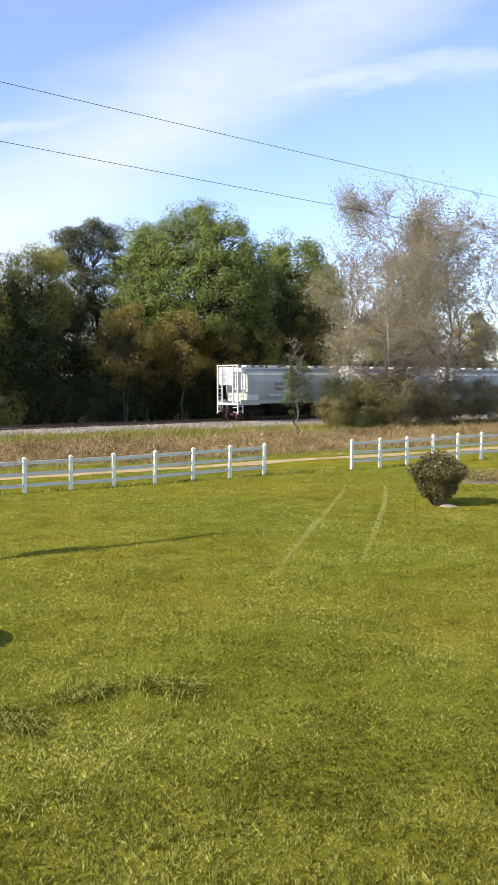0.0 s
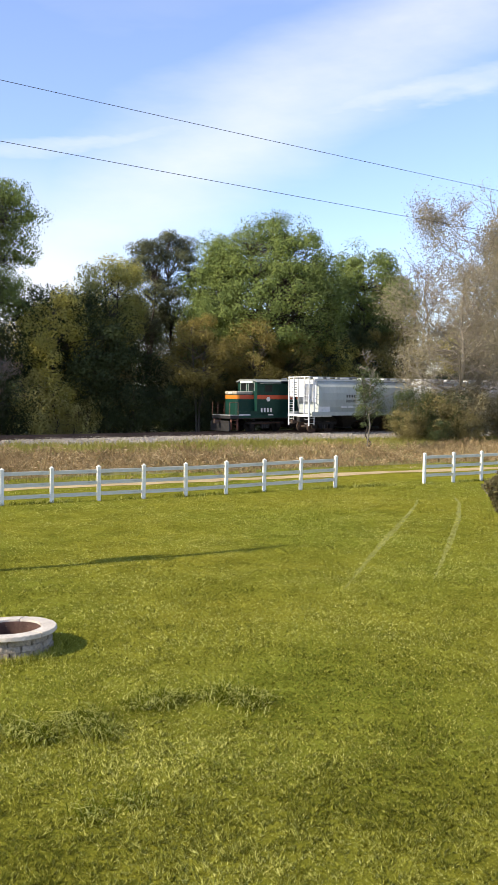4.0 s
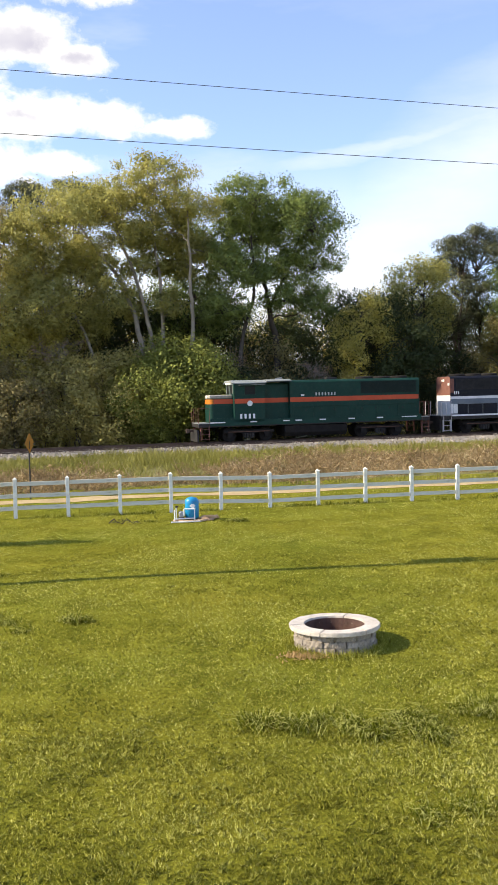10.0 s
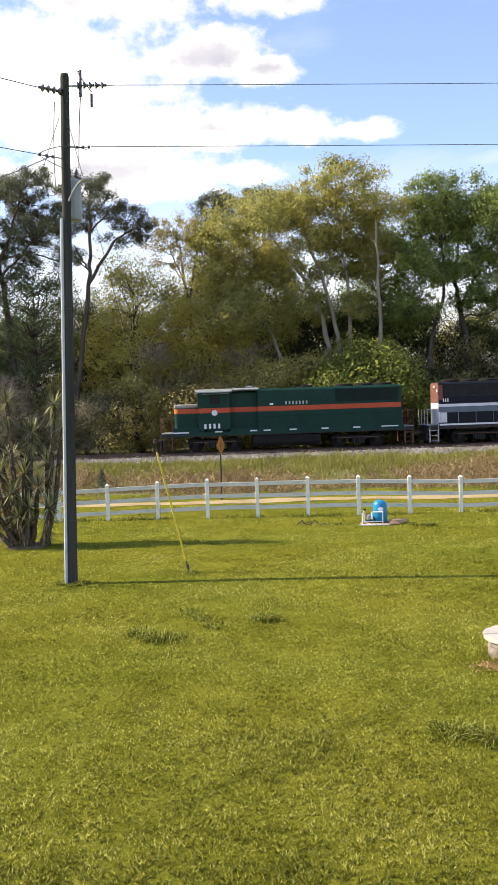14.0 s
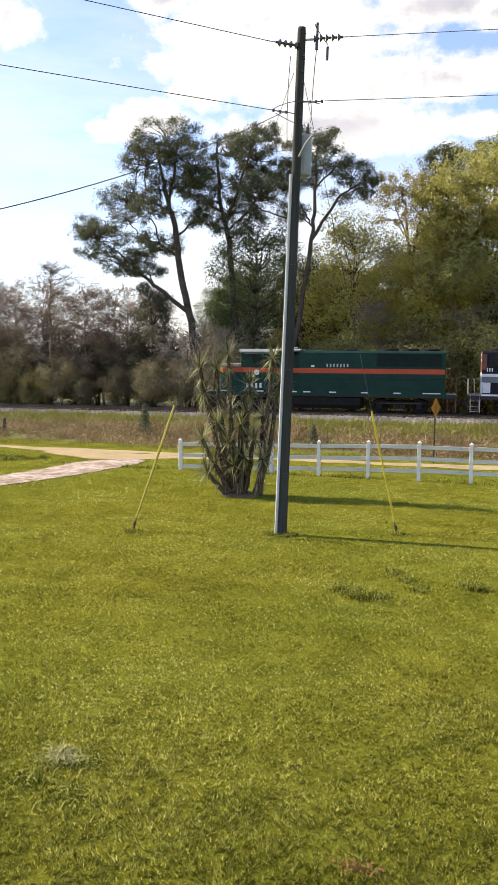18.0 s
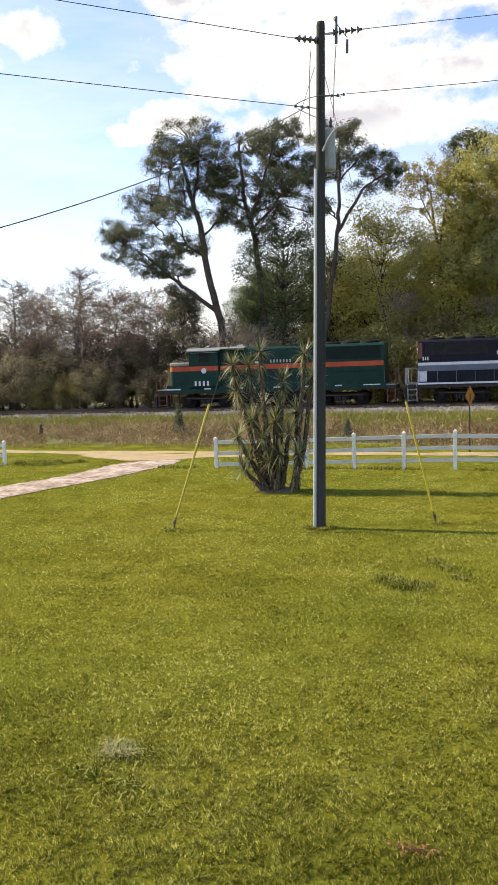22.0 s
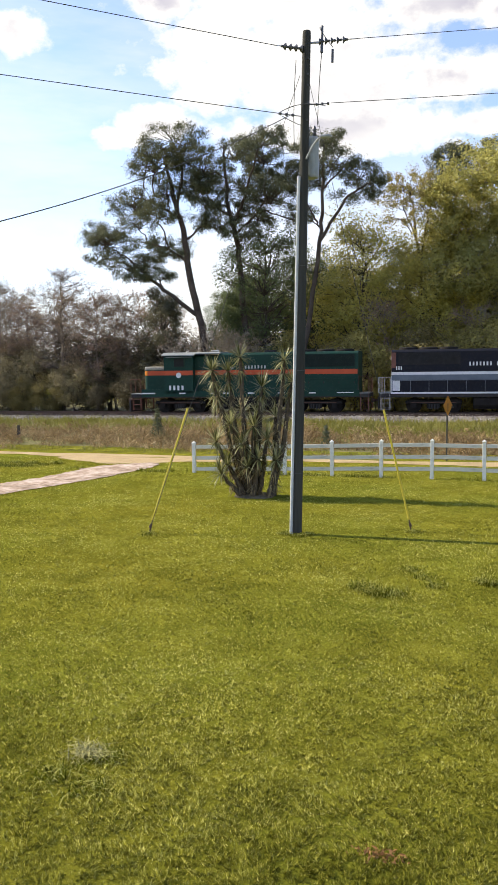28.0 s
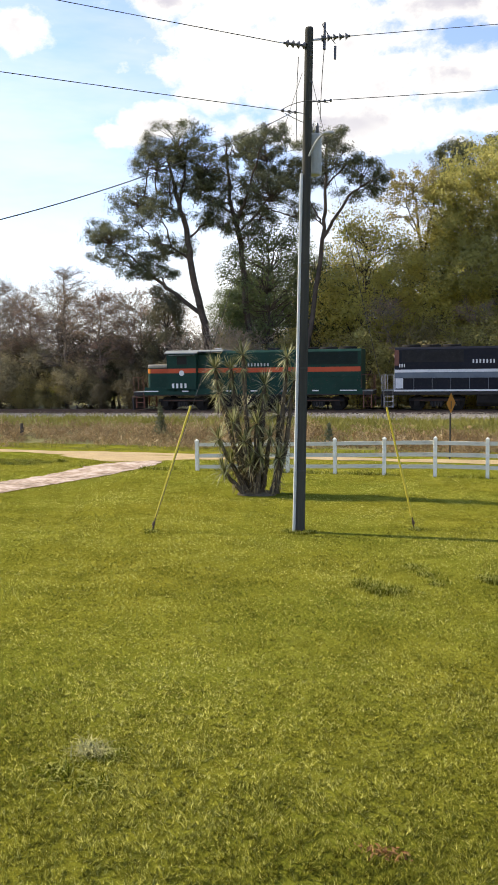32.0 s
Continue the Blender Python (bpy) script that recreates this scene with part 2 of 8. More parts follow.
def leafy(name, stops, through=0.3, rough=0.55, gloss=0.1, tufted=0.0, vary=0.36):
    """Leaves or blades: each one takes its own tone; some light passes through."""
    m, nt, p = mat_base(name)
    geo = nt.nodes.new("ShaderNodeNewGeometry")
    patch = noise_tex(nt, 0.35, 3)
    both = nt.nodes.new("ShaderNodeMath")
    both.operation = "MULTIPLY_ADD"
    both.inputs[1].default_value = vary
    nt.links.new(geo.outputs["Random Per Island"], both.inputs[0])
    half = nt.nodes.new("ShaderNodeMath")
    half.operation = "MULTIPLY_ADD"
    half.inputs[1].default_value, half.inputs[2].default_value = 0.9, -0.13
    nt.links.new(patch, half.inputs[0])
    nt.links.new(half.outputs[0], both.inputs[2])
    tone = both.outputs[0]
    if tufted:
        near = nt.nodes.new("ShaderNodeMath")
        near.operation = "MULTIPLY_ADD"
        near.inputs[1].default_value = tufted
        nt.links.new(noise_tex(nt, 22.0, 4, 0.65), near.inputs[0])
        less = nt.nodes.new("ShaderNodeMath")
        less.operation = "SUBTRACT"
        less.inputs[1].default_value = tufted * 0.5
        nt.links.new(tone, less.inputs[0])
        nt.links.new(less.outputs[0], near.inputs[2])
        tone = near.outputs[0]
    col = ramp(nt, tone, stops)
    nt.links.new(col, p.inputs["Base Color"])
    p.inputs["Roughness"].default_value = rough
    p.inputs["Specular IOR Level"].default_value = gloss
    t = nt.nodes.new("ShaderNodeBsdfTranslucent")
    nt.links.new(col, t.inputs[0])
    mx = nt.nodes.new("ShaderNodeMixShader")
    mx.inputs[0].default_value = through
    nt.links.new(p.outputs[0], mx.inputs[1])
    nt.links.new(t.outputs[0], mx.inputs[2])
    nt.links.new(mx.outputs[0], nt.nodes["Material Output"].inputs[0])
    return m


def tones(r, g, b, spread=0.5):
    """Four stops from dark to light about one colour."""
    lo, hi = 1 - spread, 1 + spread
    return [(0.0, (r * lo, g * lo, b * lo)), (0.4, (r * 0.9, g * 0.92, b)), (0.7, (r * 1.15, g * 1.1, b)), (1.0, (r * hi * 1.05, g * hi, b * hi * 0.9))]


M = {}
M["green_leaf"] = leafy("green_leaf", tones(0.22, 0.275, 0.08, 0.35))
M["khaki_leaf"] = leafy("khaki_leaf", tones(0.54, 0.475, 0.16, 0.45), 0.45)
M["fresh_leaf"] = leafy("fresh_leaf", tones(0.26, 0.285, 0.065, 0.5), 0.35)
# dark leaf tone that also paints the shade in gaps of the wood
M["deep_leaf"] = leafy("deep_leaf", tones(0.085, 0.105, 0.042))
M["olive_leaf"] = leafy("olive_leaf", tones(0.44, 0.415, 0.13, 0.4), 0.42)
M["lime_leaf"] = leafy("lime_leaf", tones(0.54, 0.475, 0.12, 0.4), 0.45)
M["tan_leaf"] = leafy("tan_leaf", tones(0.38, 0.32, 0.12, 0.4), 0.35)
M["rust_leaf"] = leafy("rust_leaf", tones(0.31, 0.25, 0.075, 0.4), 0.35)
M["grey_leaf"] = leafy("grey_leaf", tones(0.30, 0.26, 0.15, 0.6))
M["brown_leaf"] = leafy("brown_leaf", tones(0.35, 0.30, 0.185, 0.4))
M["hedge_leaf"] = leafy("hedge_leaf", tones(0.16, 0.135, 0.05, 0.7), 0.25, 0.4, 0.4)
M["dusk_leaf"] = leafy("dusk_leaf", tones(0.12, 0.105, 0.065, 0.5))
M["needle"] = leafy("needle", tones(0.135, 0.145, 0.08, 0.6), 0.18)
M["bud_leaf"] = leafy("bud_leaf", tones(0.33, 0.215, 0.155))
M["twig_bud"] = leafy("twig_bud", tones(0.32, 0.25, 0.185))
M["shrub_leaf"] = leafy("shrub_leaf", tones(0.30, 0.25, 0.10))
M["lawn_blade"] = leafy("lawn_blade", [(0.0, (0.055, 0.06, 0.007)), (0.33, (0.17, 0.172, 0.02)), (0.62, (0.32, 0.312, 0.048)), (1.0, (0.66, 0.63, 0.20))], 0.2, 0.6, 0.0, 1.4, 0.5)
M["tuft_blade"] = leafy("tuft_blade", [(0.0, (0.02, 0.026, 0.003)), (0.4, (0.065, 0.078, 0.007)), (0.75, (0.17, 0.18, 0.018)), (1.0, (0.48, 0.47, 0.14))], 0.3, 0.6, 0.0, 0.0, 0.8)
M["rank_shade_blade"] = leafy("rank_shade_blade", [(0.0, (0.05, 0.056, 0.006)), (0.4, (0.13, 0.138, 0.016)), (0.7, (0.24, 0.242, 0.035)), (1.0, (0.46, 0.44, 0.12))], 0.3, 0.6, 0.03)
M["bank_blade"] = leafy("bank_blade", [(0.0, (0.07, 0.075, 0.014)), (0.4, (0.21, 0.20, 0.042)), (0.75, (0.33, 0.30, 0.085)), (1.0, (0.45, 0.38, 0.18))], 0.2)
M["dry_blade"] = leafy("dry_blade", [(0.0, (0.06, 0.042, 0.022)), (0.4, (0.23, 0.158, 0.078)), (0.75, (0.39, 0.275, 0.14)), (1.0, (0.64, 0.50, 0.29))], 0.2, 0.55, 0.05, 0.0, 0.55)
M["yucca_leaf"] = leafy("yucca_leaf", [(0.0, (0.03, 0.036, 0.01)), (0.35, (0.09, 0.098, 0.032)), (0.65, (0.23, 0.228, 0.095)), (1.0, (0.62, 0.58, 0.32))], 0.2, 0.45, 0.3, 0.0, 0.6)
M["dead_grass"] = leafy("dead_grass", tones(0.52, 0.34, 0.14), 0.1)
M["bare_spot"] = leafy("bare_spot", tones(0.36, 0.19, 0.07), 0.1)
M["pale_tuft"] = leafy("pale_tuft", tones(0.28, 0.27, 0.12, 0.9), 0.2, 0.6, 0.03, 0.0, 0.8)
M["mid_leaf"] = leafy("mid_leaf", tones(0.13, 0.16, 0.065, 0.4))
M["yucca_dead"] = leafy("yucca_dead", tones(0.20, 0.16, 0.09, 0.9), 0.1, 0.55, 0.1, 0.0, 0.7)
M["bark"] = worn("bark", (0.05, 0.042, 0.034), (0.11, 0.092, 0.075), 0.9, scale=1.2, fine=14, relief=0.6, stretch=(1, 1, 0.25))
M["twig_bark"] = worn("twig_bark", (0.12, 0.095, 0.075), (0.22, 0.175, 0.14), 0.9, scale=1.0, fine=10, relief=0.4)
M["yucca_bark"] = worn("yucca_bark", (0.06, 0.046, 0.032), (0.13, 0.10, 0.07), 0.9, scale=3, fine=18, relief=0.6, stretch=(1, 1, 2.0))
M["pale_bark"] = worn("pale_bark", (0.22, 0.185, 0.145), (0.38, 0.325, 0.26), 0.9, scale=1.0, fine=10, relief=0.4)
M["pine_bark"] = worn("pine_bark", (0.055, 0.042, 0.033), (0.11, 0.085, 0.068), 0.9, scale=1.5, fine=12, relief=0.6)
M["vinyl"] = worn("vinyl", (0.74, 0.72, 0.64), (0.84, 0.82, 0.74), 0.45, scale=1.2, fine=5, dirt=(0.38, 0.37, 0.33), dirt_amount=0.45, relief=0.02)
M["vinyl_dirty"] = worn("vinyl_dirty", (0.52, 0.50, 0.42), (0.74, 0.72, 0.63), 0.5, scale=1.6, fine=7, dirt=(0.26, 0.25, 0.21), dirt_amount=0.55, relief=0.03, stretch=(0.4, 1, 2))
M["stone"] = worn("stone", (0.24, 0.20, 0.15), (0.38, 0.325, 0.26), 0.9, scale=4, fine=30, dirt=(0.08, 0.07, 0.055), dirt_amount=0.6, relief=0.8)
M["capstone"] = worn("capstone", (0.46, 0.40, 0.33), (0.62, 0.555, 0.47), 0.9, scale=4, fine=30, dirt=(0.24, 0.20, 0.16), dirt_amount=0.5, relief=0.7)
M["rust_steel"] = worn("rust_steel", (0.06, 0.034, 0.026), (0.13, 0.072, 0.055), 0.85, scale=5, fine=25, relief=0.3)
M["rail_steel"] = worn("rail_steel", (0.07, 0.05, 0.04), (0.13, 0.085, 0.065), 0.7, 0.3, scale=2, fine=20)
M["tie_wood"] = worn("tie_wood", (0.05, 0.04, 0.032), (0.10, 0.08, 0.065), 0.95, scale=2, fine=20, relief=0.5)
M["pole_wood"] = worn("pole_wood", (0.03, 0.03, 0.026), (0.065, 0.063, 0.054), 0.9, scale=2.5, fine=24, dirt=(0.045, 0.045, 0.04), dirt_amount=0.5, relief=0.5, stretch=(3, 3, 0.15))
M["insulator"] = worn("insulator", (0.05, 0.05, 0.055), (0.09, 0.09, 0.10), 0.3, scale=8)
M["galvanised"] = worn("galvanised", (0.33, 0.34, 0.35), (0.45, 0.46, 0.47), 0.5, 0.6, scale=5)
M["grey_can"] = worn("grey_can", (0.26, 0.28, 0.28), (0.34, 0.36, 0.36), 0.5, scale=3)
M["conduit_grey"] = worn("conduit_grey", (0.46, 0.47, 0.46), (0.58, 0.59, 0.58), 0.5, scale=2, fine=12, dirt=(0.2, 0.21, 0.2), dirt_amount=0.3)
M["cable"] = worn("cable", (0.05, 0.05, 0.055), (0.09, 0.09, 0.09), 0.7, scale=6)
M["guy_yellow"] = worn("guy_yellow", (0.50, 0.39, 0.04), (0.62, 0.49, 0.07), 0.45, scale=2)
M["sign_yellow"] = worn("sign_yellow", (0.30, 0.125, 0.018), (0.38, 0.17, 0.022), 0.6, scale=4)
M["sign_black"] = worn("sign_black", (0.02, 0.02, 0.02), (0.04, 0.035, 0.03), 0.5)
M["tank_blue"] = worn("tank_blue", (0.004, 0.20, 0.42), (0.01, 0.28, 0.52), 0.35, scale=2, dirt_amount=0.1, relief=0.02)
M["pvc"] = worn("pvc", (0.70, 0.70, 0.68), (0.8, 0.8, 0.78), 0.4, scale=4, dirt_amount=0.2, relief=0.02)
M["brick"] = worn("brick", (0.42, 0.27, 0.17), (0.56, 0.40, 0.28), 0.9, scale=6, fine=30, relief=0.4)
M["black_iron"] = worn("black_iron", (0.02, 0.02, 0.022), (0.045, 0.042, 0.04), 0.6, 0.2, scale=4, dirt=(0.10, 0.075, 0.055), dirt_amount=0.4)
# near-black running gear grime; on the hopper bays it paints shade
M["grime_and_shade"] = worn("grime_and_shade", (0.009, 0.008, 0.0075), (0.022, 0.019, 0.017), 0.8, 0.1, scale=3, dirt=(0.05, 0.038, 0.03), dirt_amount=0.35)
M["loco_green"] = worn("loco_green", (0.004, 0.030, 0.021), (0.007, 0.043, 0.031), 0.5, scale=0.8, fine=4, dirt=(0.03, 0.055, 0.045), dirt_amount=0.35, relief=0.03)
M["loco_roof"] = worn("loco_roof", (0.20, 0.22, 0.21), (0.30, 0.31, 0.30), 0.7, scale=1.5, fine=10, dirt=(0.08, 0.08, 0.07), dirt_amount=0.4)
M["loco_orange"] = worn("loco_orange", (0.44, 0.072, 0.03), (0.52, 0.095, 0.04), 0.45, scale=1, fine=5, dirt=(0.25, 0.06, 0.03), dirt_amount=0.25, relief=0.02)
M["loco_lit_tan"] = worn("loco_lit_tan", (0.30, 0.27, 0.22), (0.42, 0.38, 0.31), 0.7, scale=2, fine=9, dirt=(0.14, 0.10, 0.07), dirt_amount=0.5)
M["letter_grey"] = worn("letter_grey", (0.34, 0.36, 0.36), (0.46, 0.47, 0.46), 0.6, scale=3)
M["loco_orange_lit"] = worn("loco_orange_lit", (0.50, 0.15, 0.02), (0.58, 0.19, 0.025), 0.45, scale=2)
M["loco_white"] = worn("loco_white", (0.62, 0.63, 0.64), (0.75, 0.75, 0.75), 0.5, scale=2, fine=8, dirt=(0.3, 0.28, 0.26), dirt_amount=0.35)
M["loco_navy"] = worn("loco_navy", (0.006, 0.007, 0.013), (0.010, 0.011, 0.019), 0.55, scale=1, fine=5, dirt_amount=0.12, relief=0.03)
M["loco_greyblue"] = worn("loco_greyblue", (0.11, 0.135, 0.165), (0.16, 0.185, 0.215), 0.45, scale=1, fine=5, dirt_amount=0.15)
M["loco_rust"] = worn("loco_rust", (0.14, 0.06, 0.045), (0.22, 0.10, 0.075), 0.8, scale=3, fine=15)
M["dark_glass"] = worn("dark_glass", (0.006, 0.008, 0.009), (0.012, 0.014, 0.015), 0.4, relief=0.0, dirt_amount=0.1)
M["grille"] = worn("grille", (0.006, 0.015, 0.013), (0.010, 0.023, 0.020), 0.7, scale=3, fine=30)
M["hopper_grey"] = worn("hopper_grey", (0.36, 0.385, 0.365), (0.47, 0.495, 0.465), 0.5, scale=0.7, fine=3, dirt=(0.30, 0.29, 0.27), dirt_amount=0.4, relief=0.03, stretch=(1, 1, 0.5))
M["hopper_white"] = worn("hopper_white", (0.62, 0.63, 0.64), (0.78, 0.78, 0.77), 0.5, scale=2, fine=10, dirt=(0.35, 0.30, 0.26), dirt_amount=0.4)
M["hopper_cream"] = worn("hopper_cream", (0.50, 0.46, 0.44), (0.62, 0.58, 0.56), 0.55, scale=1, fine=5, dirt=(0.30, 0.22, 0.18), dirt_amount=0.4)
M["ink"] = worn("ink", (0.012, 0.012, 0.014), (0.025, 0.025, 0.028), 0.6)
M["light_face"] = worn("light_face", (0.75, 0.74, 0.66), (0.85, 0.84, 0.78), 0.2)
M["vine_leaf"] = leafy("vine_leaf", tones(0.15, 0.14, 0.085, 0.6))
M["red_leaf"] = leafy("red_leaf", tones(0.10, 0.045, 0.03))


def ground_material():
    m, nt, p = mat_base("grass_ground")
    big, mid, small = noise_tex(nt, 0.16, 4), noise_tex(nt, 1.1, 6, 0.65), noise_tex(nt, 26, 6, 0.7)
    a = ramp(nt, mid, [(0.3, (0.23, 0.23, 0.028)), (0.55, (0.45, 0.44, 0.056)), (0.75, (0.60, 0.58, 0.09))])
    # the darkest specks paint the shade between blades into the ground
    b = ramp(nt, small, [(0.41, (0.014, 0.014, 0.002)), (0.53, (0.075, 0.074, 0.01)), (0.68, (0.34, 0.32, 0.045))])
    col = mixed(nt, 0.62, a, b)
    tint = ramp(nt, big, [(0.35, (0.86, 0.95, 0.9)), (0.65, (1.12, 1.04, 0.95))])
    col = mixed(nt, 1.0, col, tint, "MULTIPLY")
    nt.links.new(col, p.inputs["Base Color"])
    p.inputs["Roughness"].default_value = 0.9
    p.inputs["Specular IOR Level"].default_value = 0.0
    bump(nt, p, small, 1.0, 0.06)
    return m


def loose(name, stops, scale, fine, relief, distance):
    """Sand, gravel and bare earth."""
    m, nt, p = mat_base(name)
    big, small = noise_tex(nt, scale, 6, 0.6), noise_tex(nt, fine, 5, 0.7)
    col = mixed(nt, 0.5, ramp(nt, big, stops), ramp(nt, small, stops))
    nt.links.new(col, p.inputs["Base Color"])
    p.inputs["Roughness"].default_value = 0.95
    bump(nt, p, small, relief, distance)
    return m


M["ground"] = ground_material()
M["sand"] = loose("sand", [(0.3, (0.23, 0.155, 0.07)), (0.5, (0.41, 0.29, 0.135)), (0.72, (0.55, 0.42, 0.22))], 0.8, 14, 0.5, 0.03)
M["drive"] = loose("drive", [(0.38, (0.14, 0.095, 0.05)), (0.47, (0.32, 0.215, 0.14)), (0.55, (0.52, 0.40, 0.31)), (0.70, (0.72, 0.62, 0.53))], 0.9, 4, 0.4, 0.03)
M["ballast"] = loose("ballast", [(0.3, (0.11, 0.10, 0.085)), (0.5, (0.25, 0.225, 0.20)), (0.7, (0.42, 0.385, 0.345))], 1.2, 9, 1.0, 0.08)
M["soil"] = loose("soil", [(0.3, (0.16, 0.09, 0.04)), (0.5, (0.26, 0.16, 0.08)), (0.7, (0.36, 0.24, 0.12))], 2, 25, 0.6, 0.03)
M["leaf_litter"] = loose("leaf_litter", [(0.3, (0.05, 0.04, 0.022)), (0.5, (0.14, 0.11, 0.062)), (0.72, (0.30, 0.24, 0.15))], 3, 22, 0.8, 0.04)
M["thatch"] = loose("thatch", [(0.3, (0.07, 0.06, 0.015)), (0.5, (0.16, 0.145, 0.035)), (0.72, (0.26, 0.23, 0.08))], 0.5, 6, 0.8, 0.08)
M["worn_grass"] = loose("worn_grass", [(0.3, (0.10, 0.10, 0.014)), (0.5, (0.215, 0.21, 0.03)), (0.72, (0.34, 0.325, 0.055))], 1.6, 20, 0.6, 0.03)

# Mesh tools -----------------------------------------------------------
RNG = np.random.default_rng(7)


def mesh_from(name, verts, quads=None, tris=None, mat=None, smooth=False):
    """A mesh from arrays of corners, four-sided and three-sided faces."""
    me = bpy.data.meshes.new(name)
    verts = np.asarray(verts, np.float32).reshape(-1, 3)
    quads = np.zeros((0, 4), np.int32) if quads is None else np.asarray(quads, np.int32).reshape(-1, 4)
    tris = np.zeros((0, 3), np.int32) if tris is None else np.asarray(tris, np.int32).reshape(-1, 3)
    loops = np.concatenate([quads.ravel(), tris.ravel()])
    totals = np.concatenate([np.full(len(quads), 4), np.full(len(tris), 3)]).astype(np.int32)
    me.vertices.add(len(verts))
    me.vertices.foreach_set("co", verts.ravel())
    me.loops.add(len(loops))
    me.loops.foreach_set("vertex_index", loops.astype(np.int32))
    me.polygons.add(len(totals))
    me.polygons.foreach_set("loop_start", np.concatenate([[0], np.cumsum(totals)[:-1]]).astype(np.int32))
    me.polygons.foreach_set("loop_total", totals)
    me.polygons.foreach_set("use_smooth", np.full(len(totals), smooth))
    me.update(calc_edges=True)
    if mat:
        me.materials.append(mat)
    return me


def put(name, me, parent=None, label=""):
    ob = new(name, me)
    ob.parent = parent
    return tagged(ob, label)


def part(name, bm, material, parent, label="", smooth=False, bevel=0.0):
    """Links a bmesh as one mesh object under a thing or a part."""
    if bevel:
        bmesh.ops.bevel(bm, geom=bm.edges[:], offset=bevel, segments=1, affect="EDGES", clamp_overlap=True)
    me = bpy.data.meshes.new(name)
    bm.to_mesh(me)
    bm.free()
    me.materials.append(material)
    if smooth:
        me.polygons.foreach_set("use_smooth", np.full(len(me.polygons), True))
    ob = new(name, me)
    ob.parent = parent
    return tagged(ob, label)


def box(bm, x0, x1, y0, y1, z0, z1, m=None):
    r = bmesh.ops.create_cube(bm, size=1.0)["verts"]
    t = Matrix.Translation(((x0 + x1) / 2, (y0 + y1) / 2, (z0 + z1) / 2)) @ Matrix.Diagonal((x1 - x0, y1 - y0, z1 - z0, 1))
    bmesh.ops.transform(bm, matrix=(m @ t) if m else t, verts=r)
    return bm


def rod(bm, a, b, r0, r1=None, n=8, caps=True):
    """A tapered round bar from a to b."""
    a, b = Vector(a), Vector(b)
    d = b - a
    q = d.to_track_quat("Z", "Y").to_matrix().to_4x4()
    v = bmesh.ops.create_cone(bm, cap_ends=caps, segments=n, radius1=r0, radius2=r0 if r1 is None else r1, depth=d.length)["verts"]
    bmesh.ops.transform(bm, matrix=Matrix.Translation((a + b) / 2) @ q, verts=v)
    return bm


def lathe(bm, profile, n=20, m=None):
    """Turns a profile of (radius, height) round the z axis."""
    rings = []
    for r, z in profile:
        ring = []
        for k in range(n):
            c = Vector((r * math.cos(2 * math.pi * k / n), r * math.sin(2 * math.pi * k / n), z))
            ring.append(bm.verts.new(m @ c if m else c))
        rings.append(ring)
    for lo, hi in zip(rings, rings[1:]):
        for k in range(n):
            bm.faces.new((lo[k], lo[(k + 1) % n], hi[(k + 1) % n], hi[k]))
    bm.faces.new(rings[0][::-1])
    bm.faces.new(rings[-1])
    return bm


def prism(bm, outline, x0, x1):
    """Pushes an outline of (y, z) from x0 to x1."""
    lo = [bm.verts.new((x0, y, z)) for y, z in outline]
    hi = [bm.verts.new((x1, y, z)) for y, z in outline]
    n = len(outline)
    for k in range(n):
        bm.faces.new((lo[k], lo[(k + 1) % n], hi[(k + 1) % n], hi[k]))
    bm.faces.new(lo[::-1])
    bm.faces.new(hi)
    bmesh.ops.recalc_face_normals(bm, faces=bm.faces[:])
    return bm


def upright(bm, outline, z0, z1):
    """An outline in the plan, drawn up from z0 to z1."""
    low = [bm.verts.new((x, y, z0)) for x, y in outline]
    top = [bm.verts.new((x, y, z1)) for x, y in outline]
    n = len(outline)
    bm.faces.new(low[::-1])
    bm.faces.new(top)
    for k in range(n):
        bm.faces.new((low[k], low[(k + 1) % n], top[(k + 1) % n], top[k]))
    bmesh.ops.recalc_face_normals(bm, faces=bm.faces)
    return bm


def B():
    return bmesh.new()


def thing(name, m, label, category, group="", kind=""):
    """An Empty at a thing's base."""
    ob = new(name)
    ob.empty_display_size = 0.3
    ob.matrix_basis = m
    return tagged(ob, label, category, group, kind)


def tubes(segs, sides=5):
    """Tapered tubes for segments (x, y, z, x, y, z, r0, r1): corners and quads."""
    s = np.asarray(segs, float).reshape(-1, 8)
    a, b, r0, r1 = s[:, :3], s[:, 3:6], s[:, 6], s[:, 7]
    d = b - a
    d /= np.linalg.norm(d, axis=1, keepdims=True) + 1e-9
    ref = np.where(np.abs(d[:, 2:3]) > 0.9, [[1.0, 0, 0]], [[0, 0, 1.0]])
    u = np.cross(d, ref)
    u /= np.linalg.norm(u, axis=1, keepdims=True) + 1e-9
    v = np.cross(d, u)
    ang = np.arange(sides) * 2 * np.pi / sides
    c, n = np.cos(ang)[None, :, None], np.sin(ang)[None, :, None]
    way = c * u[:, None] + n * v[:, None]
    lo, hi = a[:, None] + way * r0[:, None, None], b[:, None] + way * r1[:, None, None]
    verts = np.concatenate([lo, hi], 1).reshape(-1, 3)
    base = (np.arange(len(s)) * 2 * sides)[:, None]
    k = np.arange(sides)
    quads = np.stack([base + k, base + (k + 1) % sides, base + sides + (k + 1) % sides, base + sides + k], -1).reshape(-1, 4)
    return verts, quads


